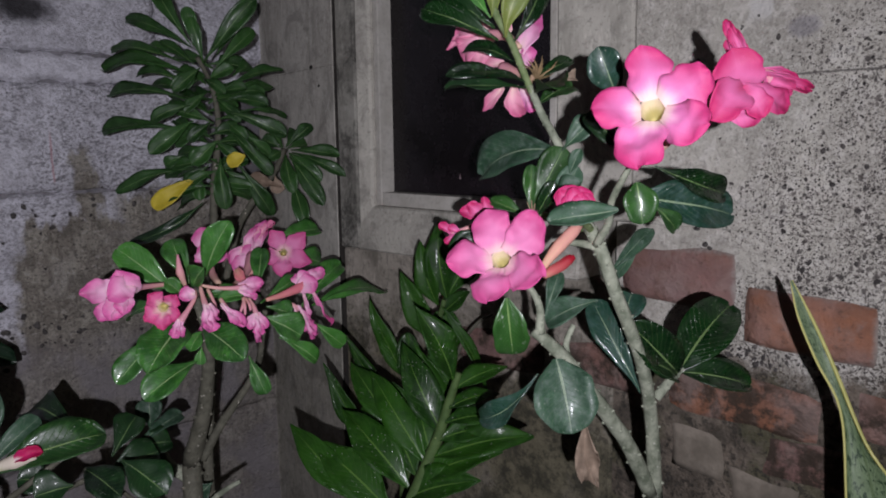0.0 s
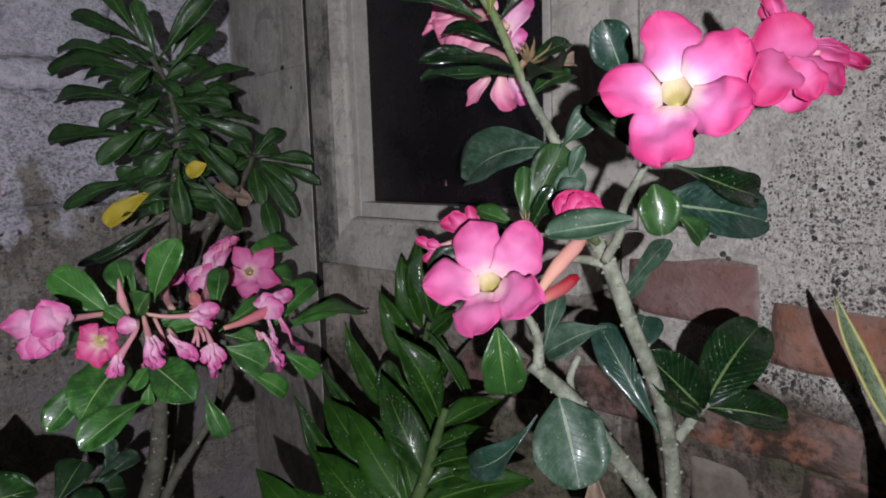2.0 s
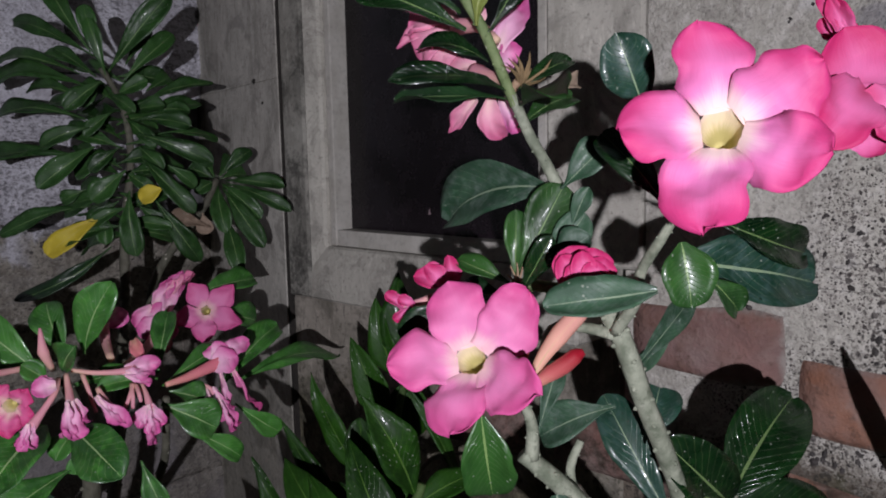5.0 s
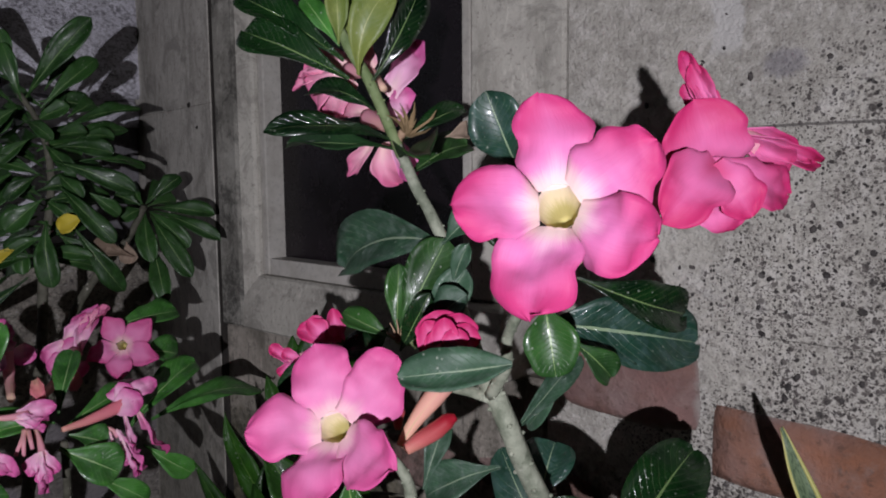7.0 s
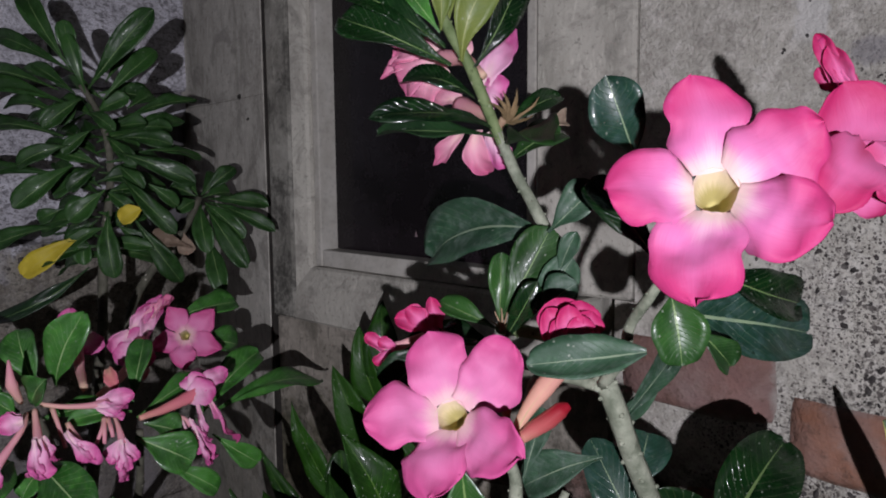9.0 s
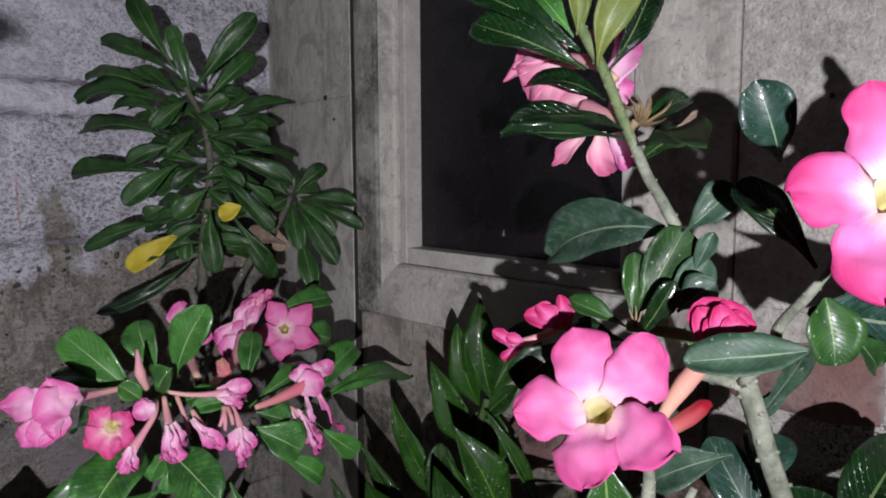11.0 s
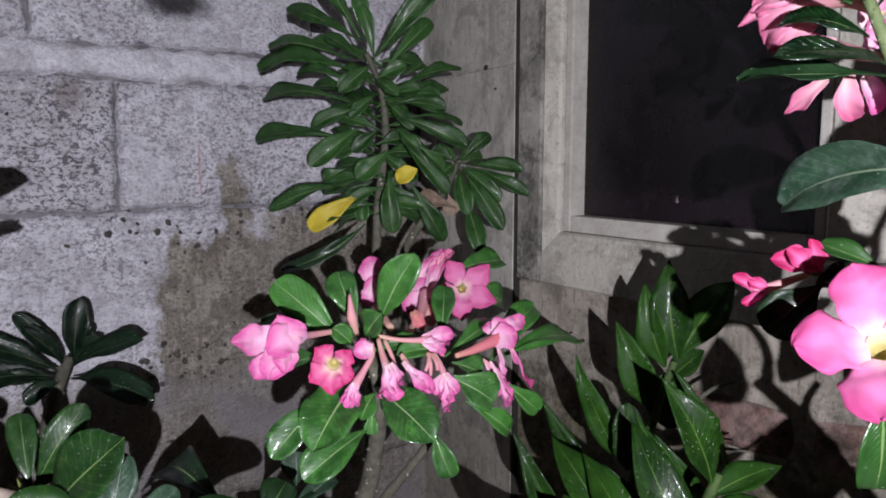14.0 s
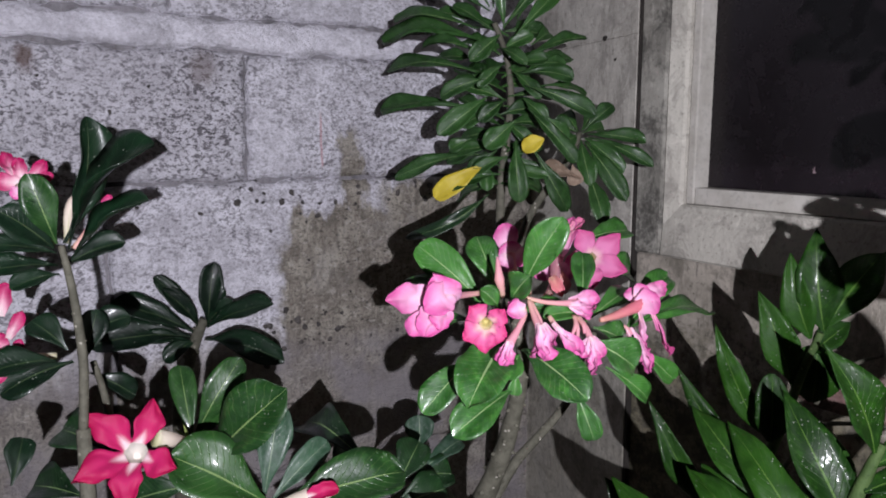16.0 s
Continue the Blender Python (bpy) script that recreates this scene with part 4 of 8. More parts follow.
stem(bush, "bark", [(-0.2765, 0.5309, 1.0131), (-0.2584, 0.5203, 1.0336), (-0.2498, 0.5103, 1.051), (-0.2345, 0.4993, 1.0681), (-0.2146, 0.4941, 1.0956)], [0.0036, 0.0031, 0.0028, 0.0025, 0.0019])
stem(bush, "bark", [(-0.2764, 0.5308, 1.0116), (-0.2924, 0.5275, 1.0138), (-0.3126, 0.5224, 1.011), (-0.3023, 0.4948, 0.9893)], [0.0033, 0.0030, 0.0025, 0.0023])
stem(bush, "shoot", [(-0.2821, 0.538, 1.0228), (-0.3112, 0.5399, 1.0302), (-0.3326, 0.5346, 1.0329), (-0.3482, 0.5339, 1.0324)], [0.0043, 0.0038, 0.0036, 0.0033])
stem(bush, "bark", [(-0.2696, 0.6235, 0.8602), (-0.2618, 0.6345, 0.8757), (-0.2549, 0.6441, 0.8885)], [0.0047, 0.0042, 0.0037])
leaf(bush, "gloss", (-0.3742, 0.5224, 1.1851), (-0.4413, 0.4963, 1.2170), 0.0308, (0.51, -0.71, 0.49), side=-0.04)
leaf(bush, "gloss", (-0.3788, 0.5225, 1.1958), (-0.4535, 0.5021, 1.2407), 0.0243, (0.5, -0.7, 0.52))
leaf(bush, "light", (-0.3655, 0.5223, 1.1861), (-0.3469, 0.5292, 1.2319), 0.0222, (0.69, -0.7, -0.17), side=-0.1, bow=0.12)
leaf(bush, "gloss", (-0.3660, 0.5320, 1.1820), (-0.3553, 0.5635, 1.2408), 0.0207, (0.93, -0.37, 0.03))
leaf(bush, "green", (-0.3852, 0.5249, 1.2053), (-0.4105, 0.5198, 1.2354), 0.0140, (0.59, -0.71, 0.38))
leaf(bush, "light", (-0.3776, 0.5180, 1.2045), (-0.3769, 0.5164, 1.2362), 0.0144, (0.76, -0.65, -0.05), fold=0.35)
leaf(bush, "light", (-0.3786, 0.5239, 1.2044), (-0.3857, 0.5367, 1.2444), 0.0097, (0.76, -0.57, 0.32))
leaf(bush, "gloss", (-0.3711, 0.5390, 1.1676), (-0.4219, 0.5287, 1.1796), 0.0183, (0.3, -0.68, 0.67), side=0.06)
leaf(bush, "gloss", (-0.3585, 0.5425, 1.1490), (-0.3910, 0.4740, 1.1535), 0.0185, (0.61, -0.41, 0.68), label='long glossy leaf with a pale torn edge')
leaf(bush, "dark", (-0.3575, 0.5445, 1.1440), (-0.4537, 0.5356, 1.1496), 0.0185, (0.25, -0.66, 0.71), bow=0.05)
leaf(bush, "tall", (-0.3535, 0.5465, 1.1400), (-0.2780, 0.4880, 1.1385), 0.0225, (0.34, -0.60, 0.72), bow=0.03)
leaf(bush, "gloss", (-0.3582, 0.5479, 1.1479), (-0.3440, 0.5907, 1.1697), 0.0140, (0.7, -0.49, 0.52))
leaf(bush, "tall", (-0.3610, 0.5560, 1.1276), (-0.3542, 0.6056, 1.1483), 0.0229, (0.65, -0.37, 0.67))
leaf(bush, "blue", (-0.2676, 0.5451, 1.1293), (-0.2708, 0.5205, 1.1697), 0.0269, (0.51, -0.75, -0.42), bow=0.15)
leaf(bush, "gloss", (-0.2352, 0.5127, 1.0804), (-0.2748, 0.5139, 1.1199), 0.0200, (0.36, -0.85, 0.38))
leaf(bush, "grey", (-0.3165, 0.5382, 1.0902), (-0.2938, 0.552, 1.1164), 0.0200, (0.32, -0.93, 0.21))
leaf(bush, "grey", (-0.3108, 0.5406, 1.068), (-0.2999, 0.5413, 1.0911), 0.0114, (0.28, -0.96, -0.1))
leaf(bush, "grey", (-0.3106, 0.5228, 1.0478), (-0.2923, 0.5305, 1.0654), 0.0199, (0.15, -0.95, 0.27))
leaf(bush, "grey", (-0.3351, 0.5518, 1.0900), (-0.4330, 0.5650, 1.0645), 0.0375, (0.12, -0.93, 0.33), bow=0.08, side=0.1, shape='oval')
leaf(bush, "tall", (-0.3400, 0.5260, 1.0390), (-0.3200, 0.5460, 1.0920), 0.0290, (0.49, -0.86, -0.14), bow=0.05)
leaf(bush, "mid", (-0.3418, 0.5267, 1.0359), (-0.3437, 0.5309, 1.0775), 0.0150, (0.71, -0.7, 0.1))
leaf(bush, "gloss", (-0.333, 0.5202, 1.0298), (-0.3126, 0.5232, 1.0646), 0.0144, (0.47, -0.86, -0.2))
leaf(bush, "grey", (-0.3254, 0.5357, 1.0426), (-0.3047, 0.5455, 1.0759), 0.0206, (0.44, -0.9, -0.01))
leaf(bush, "mid", (-0.3489, 0.5332, 1.0317), (-0.383, 0.5208, 1.046), 0.0156, (0.49, -0.55, 0.68), ruffle=0.05, label='small crinkled leaf with pale spots')
leaf(bush, "dark", (-0.3748, 0.5126, 1.0241), (-0.3968, 0.4887, 0.994), 0.0290, (0.52, -0.81, 0.26))
leaf(bush, "gloss", (-0.3489, 0.532, 1.0231), (-0.3814, 0.5161, 1.0219), 0.0202, (0.24, -0.54, 0.81))
leaf(bush, "grey", (-0.2257, 0.4815, 1.0485), (-0.27, 0.4566, 1.0401), 0.0210, (0.3, -0.74, 0.6), bow=0.03, shape='oval', label='broad dusty grey-green leaf')
leaf(bush, "blue", (-0.2513, 0.5496, 1.0522), (-0.2049, 0.623, 1.0358), 0.0392, (0.84, -0.46, 0.29), side=0.02, shape='oval', ragged=0.05, label='large blue-green leaf with a pale rib')
leaf(bush, "gloss", (-0.2373, 0.5522, 1.0768), (-0.2063, 0.6106, 1.0533), 0.0262, (0.89, -0.36, 0.28), side=0.06, ragged=0.05)
leaf(bush, "mid", (-0.2314, 0.5155, 1.0666), (-0.2259, 0.516, 1.0353), 0.0252, (0.6, -0.79, 0.09), shape='oval')
leaf(bush, "mid", (-0.2295, 0.535, 1.049), (-0.2199, 0.5568, 1.0276), 0.0164, (0.93, -0.35, 0.06))
leaf(bush, "grey", (-0.2676, 0.5901, 1.0117), (-0.2941, 0.5883, 0.9757), 0.0114, (0.21, -0.97, -0.1))
leaf(bush, "gloss", (-0.2561, 0.6424, 0.8859), (-0.2455, 0.7205, 0.9361), 0.0480, (0.48, -0.52, 0.71), bow=0.05, shape='oval', ragged=0.03, ruffle=0.04)
leaf(bush, "gloss", (-0.2552, 0.6429, 0.8844), (-0.2123, 0.6968, 0.8678), 0.0330, (0.68, -0.34, 0.65), shape='oval', ragged=0.03, ruffle=0.04)
leaf(bush, "gloss", (-0.2546, 0.6363, 0.8839), (-0.2734, 0.5789, 0.9394), 0.0370, (0.95, -0.3, 0.01), shape='oval', ragged=0.03, ruffle=0.04)
leaf(bush, "gloss", (-0.2534, 0.63, 0.8824), (-0.2629, 0.5893, 0.9045), 0.0340, (0.81, 0.12, 0.57), shape='oval', ragged=0.03, ruffle=0.04)
leaf(bush, "grey", (-0.312, 0.5271, 0.9108), (-0.2882, 0.5174, 0.852), 0.0524, (0.58, -0.74, 0.36), shape='oval', bow=0.04, label='round dusty grey-green leaf')
leaf(bush, "mid", (-0.319, 0.4686, 0.9727), (-0.3267, 0.4859, 0.9209), 0.0298, (0.67, -0.67, -0.32), shape='oval')
leaf(bush, "grey", (-0.2941, 0.5622, 0.9593), (-0.3363, 0.5436, 0.9354), 0.0260, (0.1, -0.86, 0.5))
leaf(bush, "blue", (-0.2798, 0.6145, 0.8656), (-0.3362, 0.617, 0.9443), 0.0300, (0.45, -0.82, 0.35))
leaf(bush, "blue", (-0.3311, 0.5258, 0.8932), (-0.3901, 0.5129, 0.8393), 0.0240, (0.01, -0.98, 0.22), side=-0.13, bow=0.1)
leaf(bush, "grey", (-0.2802, 0.5523, 0.9825), (-0.2721, 0.6109, 1.0191), 0.0149, (0.6, -0.48, 0.64))
leaf(bush, "blue", (-0.2923, 0.5994, 0.9229), (-0.2994, 0.6274, 0.9545), 0.0325, (0.46, -0.61, 0.65))
leaf(bush, "brown", (-0.3188, 0.5829, 0.8328), (-0.3154, 0.6008, 0.7644), 0.0230, (0.64, -0.75, -0.17), shape='lance', fold=0.6, ruffle=0.22, crumple=0.10, side=0.1, label='dry curled brown leaf')
leaf(bush, "grey", (-0.3313, 0.5361, 0.9438), (-0.332, 0.5574, 0.9816), 0.0152, (0.57, -0.71, 0.41))
bloom(bush, "rose", (-0.1884, 0.4587, 1.1189), (0.397, -0.854, 0.337), (0, 0, 1), 0.0434, (102, -176, -98, -22, 33), (1.03, 0.88, 1.02, 0.89, 0.94), (0.72, 0.72, 0.76, 0.72, 0.78), shape='broad', cup=0.05, throat=0.195, bow=0.045, lifts=(-0.01, 0.15, 0.16, 0.20, 0.09), creased=(0.8, 0.8, 1.4, 1.8, 2.0), label='large open deep pink flower with a yellow throat')
bloom(bush, "pink", (-0.3140, 0.4537, 1.0085), (0.390, -0.780, 0.489), (0, 0, 1), 0.0415, (112, -168, -92, -26, 55), (1.04, 0.99, 0.99, 1.06, 1.12), (0.76, 0.76, 0.74, 0.80, 0.76), shape='broad', cup=0.05, throat=0.19, bow=0.045, lifts=(0.02, 0.20, 0.28, 0.36, -0.08), creased=(0.8, 0.8, 1.0, 1.4, 1.4), label='large open mauve pink flower with a yellow throat')
spent = stem(bush, "tube", [(-0.2376, 0.5462, 1.0837), (-0.2117, 0.5387, 1.105), (-0.1747, 0.5344, 1.126)], [0.003, 0.0055, 0.009], name="flower", label="fading deep pink flower with folded petals")
petal(spent, "deep", (-0.1654, 0.5364, 1.1293), (-0.1656, 0.5215, 1.1585), 0.0366, (0.67, -0.66, -0.34), bow=0.2, crumple=0.012, ruffle=0.06)
petal(spent, "deep", (-0.1573, 0.5254, 1.1338), (-0.1656, 0.4959, 1.1113), 0.0248, (0.76, -0.52, 0.4), bow=0.14, crumple=0.018)
petal(spent, "deep", (-0.1601, 0.5225, 1.1307), (-0.141, 0.5599, 1.12), 0.0205, (0.9, -0.43, 0.11), bow=0.14, crumple=0.03, ruffle=0.14)
petal(spent, "deep", (-0.1592, 0.5314, 1.1307), (-0.1714, 0.5055, 1.121), 0.0181, (0.83, -0.49, 0.26), bow=0.12, crumple=0.02)
petal(spent, "deep", (-0.1624, 0.5154, 1.1148), (-0.1477, 0.5339, 1.113), 0.0165, (0.74, -0.62, -0.28), bow=0.1, crumple=0.03)
petal(spent, "deep", (-0.157, 0.5214, 1.1325), (-0.1434, 0.5268, 1.1119), 0.0198, (0.56, -0.82, 0.16), bow=0.14, ruffle=0.12, crumple=0.03)
petal(spent, "deep", (-0.1869, 0.5278, 1.1285), (-0.1779, 0.5296, 1.1415), 0.0144, (0.32, -0.94, -0.09))
wilted = stem(bush, "tube", [(-0.1841, 0.5672, 1.1307), (-0.1694, 0.5756, 1.1447), (-0.1587, 0.5779, 1.1401)], [0.0025, 0.004, 0.006], name="flower", label="wilted deep pink trumpet flower")
petal(wilted, "deep", (-0.1652, 0.5699, 1.1442), (-0.1422, 0.6054, 1.1336), 0.0103, (0.79, -0.58, -0.21), fold=0.6, ruffle=0.12)
petal(wilted, "deep", (-0.1633, 0.5715, 1.1431), (-0.1475, 0.587, 1.1329), 0.0117, (0.62, -0.76, -0.2), fold=0.5, ruffle=0.15)
petal(wilted, "deep", (-0.1688, 0.5738, 1.1469), (-0.1499, 0.5992, 1.1392), 0.0096, (0.81, -0.59, 0.03), fold=0.5, ruffle=0.1)
petal(wilted, "deep", (-0.1527, 0.5898, 1.1386), (-0.1429, 0.6024, 1.1365), 0.0078, (0.77, -0.62, -0.11), fold=0.5, ruffle=0.2)
petal(wilted, "coral", (-0.1553, 0.5869, 1.1343), (-0.1502, 0.5907, 1.1288), 0.0057, (0.47, -0.87, -0.17))
bud_top = stem(bush, "rose", [(-0.1752, 0.5647, 1.1522), (-0.1802, 0.5621, 1.1662), (-0.1865, 0.5586, 1.1814)], [0.002, 0.004, 0.003], name="flower", label="folded pink flower bud")
petal(bud_top, "deep", (-0.1753, 0.5649, 1.1547), (-0.188, 0.5577, 1.184), 0.0087, (0.38, -0.92, -0.07), fold=0.6, ruffle=0.15)
petal(bud_top, "deep", (-0.1727, 0.5634, 1.1558), (-0.1822, 0.5552, 1.1777), 0.0096, (0.41, -0.9, -0.16), fold=0.5, ruffle=0.15)
petal(bud_top, "deep", (-0.1783, 0.5613, 1.1572), (-0.1865, 0.5569, 1.1688), 0.0086, (0.39, -0.92, -0.07), fold=0.5, ruffle=0.1)
petal(bud_top, "deep", (-0.1732, 0.5615, 1.1544), (-0.1762, 0.5617, 1.1658), 0.0086, (0.34, -0.94, 0.11), fold=0.4, ruffle=0.15)
rosebud = stem(bush, "shoot", [(-0.2839, 0.5364, 1.0228), (-0.2800, 0.5240, 1.0290), (-0.2730, 0.5000, 1.0390)], [0.003, 0.003, 0.004], name="flower", label="crumpled deep pink flower bud")
petal(rosebud, "deep", (-0.2749, 0.4949, 1.0416), (-0.2797, 0.4917, 1.0637), 0.0230, (0.68, -0.73, 0.04), bow=0.22, fold=0.15, crumple=0.035)
petal(rosebud, "deep", (-0.2709, 0.4944, 1.0424), (-0.2684, 0.4976, 1.0631), 0.0196, (0.6, -0.8, 0.05), bow=0.22, fold=0.15, crumple=0.035)
petal(rosebud, "deep", (-0.2727, 0.4888, 1.0432), (-0.2780, 0.4824, 1.0602), 0.0161, (0.77, -0.64, -0), bow=0.22, fold=0.15, crumple=0.035)
petal(rosebud, "deep", (-0.2669, 0.4921, 1.0436), (-0.2617, 0.4969, 1.0587), 0.0150, (0.56, -0.83, 0.07), bow=0.22, fold=0.15, crumple=0.035)
petal(rosebud, "deep", (-0.2682, 0.4869, 1.0444), (-0.2671, 0.4843, 1.0630), 0.0136, (0.65, -0.75, -0.14), bow=0.24, fold=0.15, crumple=0.035)
petal(rosebud, "deep", (-0.2641, 0.4866, 1.0447), (-0.2605, 0.4876, 1.0581), 0.0130, (0.56, -0.83, -0.08), bow=0.22, fold=0.15, crumple=0.035)
petal(rosebud, "deep", (-0.2689, 0.4823, 1.0452), (-0.2709, 0.4801, 1.0566), 0.0104, (0.7, -0.71, -0.02), bow=0.22, fold=0.15, crumple=0.035)
smallbud = stem(bush, "shoot", [(-0.3716, 0.5257, 1.0269), (-0.3891, 0.5183, 1.0291)], [0.002, 0.003], name="flower", label="small half-open pink flower")
petal(smallbud, "deep", (-0.382, 0.5196, 1.0313), (-0.4027, 0.5015, 1.0357), 0.0159, (0.66, -0.68, 0.33), bow=0.14, fold=0.3, crumple=0.02)
petal(smallbud, "deep", (-0.3849, 0.5192, 1.0275), (-0.3862, 0.5156, 1.0488), 0.0117, (0.8, -0.6, -0.05), bow=0.14, fold=0.5, crumple=0.02)
petal(smallbud, "deep", (-0.3833, 0.5113, 1.0291), (-0.3935, 0.5028, 1.043), 0.0122, (0.77, -0.6, 0.2), bow=0.12, fold=0.3, crumple=0.02)
tipbud = stem(bush, "tube", [(-0.3884, 0.5212, 1.0266), (-0.4041, 0.5114, 1.0181), (-0.414, 0.5045, 1.0135)], [0.002, 0.003, 0.0042], name="flower", label="small folded pink flower")
petal(tipbud, "deep", (-0.4105, 0.5048, 1.0119), (-0.4244, 0.4966, 1.0235), 0.0084, (0.67, -0.65, 0.35), bow=0.1, fold=0.4)
petal(tipbud, "deep", (-0.4074, 0.5051, 1.0145), (-0.4179, 0.4972, 1.0064), 0.0070, (0.57, -0.82, 0.06), bow=0.1, fold=0.4)
petal(tipbud, "deep", (-0.4062, 0.5051, 1.0161), (-0.4151, 0.4991, 1.0208), 0.0077, (0.64, -0.69, 0.33), bow=0.14, fold=0.4)
stem(bush, "orange", [(-0.3019, 0.4886, 0.9912), (-0.3002, 0.4970, 1.0015), (-0.2972, 0.5085, 1.0125), (-0.2935, 0.5225, 1.0235), (-0.2932, 0.5380, 1.0325)], [0.0022, 0.0036, 0.0054, 0.0053, 0.0018], name="bud", label="closed salmon orange flower bud", knots=0.02, sides=14)
stem(bush, "budred", [(-0.2962, 0.487, 0.9913), (-0.2935, 0.4941, 0.9947), (-0.2898, 0.502, 0.9985), (-0.286, 0.5074, 1.003), (-0.2829, 0.5105, 1.0052)], [0.003, 0.0042, 0.0046, 0.0042, 0.0018], name="bud", label="closed red flower bud", knots=0.03, sides=14)
stem(bush, "budred", [(-0.317, 0.5023, 0.9929), (-0.3178, 0.5029, 1.002), (-0.3179, 0.504, 1.0105)], [0.002, 0.0042, 0.0012], name="bud", label="small dark red flower bud")
behind = stem(bush, "tube", [(-0.3665, 0.5430, 1.1800), (-0.3930, 0.5550, 1.1935), (-0.4170, 0.5600, 1.1965)], [0.0022, 0.0042, 0.0062], name="flower", label="drooping pink flower behind the shoot")
petal(behind, "blush", (-0.4160, 0.5590, 1.2000), (-0.4560, 0.5540, 1.1985), 0.0260, (0.50, -0.75, 0.45), bow=0.16, fold=0.25, crumple=0.03)
petal(behind, "blush", (-0.4330, 0.5570, 1.2000), (-0.4625, 0.5480, 1.1865), 0.0120, (0.45, -0.85, 0.25), bow=0.12, shape='star', fold=0.35)
petal(behind, "blush", (-0.4130, 0.5600, 1.1940), (-0.4500, 0.5620, 1.1740), 0.0230, (0.58, -0.80, 0.18), bow=0.22, side=0.10, fold=0.3, crumple=0.03)
petal(behind, "blush", (-0.4140, 0.5620, 1.1900), (-0.4430, 0.5700, 1.1650), 0.0190, (0.62, -0.77, 0.10), bow=0.18, side=0.12, fold=0.25, crumple=0.03)
petal(behind, "blush", (-0.3890, 0.5560, 1.1960), (-0.4070, 0.5610, 1.2130), 0.0115, (0.66, -0.70, 0.25), bow=0.1, fold=0.4)
behind_b = stem(bush, "tube", [(-0.3630, 0.5480, 1.1540), (-0.3850, 0.5570, 1.1610), (-0.4050, 0.5650, 1.1665)], [0.0022, 0.0040, 0.0060], name="flower", label="drooping pink flower behind the shoot")
petal(behind_b, "blush", (-0.4030, 0.5640, 1.1690), (-0.4420, 0.5720, 1.1700), 0.0165, (0.55, -0.78, 0.30), bow=0.12, fold=0.3, crumple=0.03)
petal(behind_b, "blush", (-0.4130, 0.5750, 1.1500), (-0.4440, 0.5800, 1.1275), 0.0120, (0.55, -0.82, 0.10), bow=0.06, shape='star', fold=0.35)
petal(behind_b, "blush", (-0.3990, 0.5740, 1.1500), (-0.3990, 0.5870, 1.1225), 0.0175, (0.62, -0.77, 0.12), bow=0.2, side=0.16, fold=0.35, crumple=0.03)
petal(behind_b, "pale", (-0.3890, 0.5750, 1.1490), (-0.3850, 0.5850, 1.1250), 0.0150, (0.70, -0.70, 0.12), bow=0.12, fold=0.4)
petal(behind_b, "pale", (-0.3900, 0.5700, 1.1790), (-0.3950, 0.6000, 1.2180), 0.0210, (0.80, -0.58, 0.12), bow=0.08, fold=0.3)
petal(behind_b, "pale", (-0.3880, 0.5690, 1.1600), (-0.3890, 0.5830, 1.1860), 0.0160, (0.78, -0.60, 0.12), bow=0.1, fold=0.3, crumple=0.05)
stalks = stem(bush, "straw", [(-0.3600, 0.5460, 1.1466), (-0.3536, 0.5461, 1.1545)], [0.003, 0.0025], name="dead_stalk", label="dry brown tuft of old flower stalks")
for tip_at, wide_at in (((-0.3548, 0.5377, 1.1680), 0.0026), ((-0.3450, 0.5469, 1.1715), 0.0029), ((-0.3355, 0.5558, 1.1665), 0.0025), ((-0.3368, 0.5517, 1.1560), 0.0025), ((-0.3580, 0.5354, 1.1640), 0.0022), ((-0.3512, 0.5408, 1.1705), 0.0027), ((-0.3438, 0.5468, 1.1615), 0.0024)):
    blade("bract", stalks, "bract", (-0.3533, 0.5463, 1.1520), tip_at, wide_at, (0.6, -0.75, 0.3), bow=0.12, shape="lance", fold=0.5, ruffle=0.10, crumple=0.05, side=0.14)
leaf(bush, "brown", (-0.3380, 0.5665, 1.1513), (-0.3353, 0.5828, 1.1533), 0.0109, (0.87, -0.2, 0.44), fold=0.5, ruffle=0.12)
stem(bush, "straw", [(-0.3378, 0.5232, 1.0338), (-0.3365, 0.5199, 1.0401), (-0.3369, 0.5164, 1.0462)], [0.0008, 0.0006, 0.0003], name='stalk', steps=3, sides=6)
stem(bush, "straw", [(-0.3378, 0.5232, 1.0338), (-0.3352, 0.5212, 1.0411), (-0.3342, 0.5191, 1.048)], [0.0008, 0.0006, 0.0003], name='stalk', steps=3, sides=6)
stem(bush, "straw", [(-0.3378, 0.5232, 1.0338), (-0.3339, 0.5222, 1.0398), (-0.3316, 0.521, 1.0455)], [0.0008, 0.0006, 0.0003], name='stalk', steps=3, sides=6)
stem(bush, "straw", [(-0.3378, 0.5232, 1.0338), (-0.3328, 0.5229, 1.0379), (-0.3295, 0.5224, 1.0417)], [0.0008, 0.0006, 0.0003], name='stalk', steps=3, sides=6)
stem(bush, "straw", [(-0.3378, 0.5232, 1.0338), (-0.3371, 0.519, 1.0376), (-0.338, 0.5147, 1.0411)], [0.0008, 0.0006, 0.0003], name='stalk', steps=3, sides=6)

# ---- desert rose with the cluster of drooping pink flowers ----
rose_bush = thing("desert_rose", "desert rose crowned with a cluster of drooping faded pink flowers", "plant", (-0.7951, 0.4182, 0), group="desert roses")
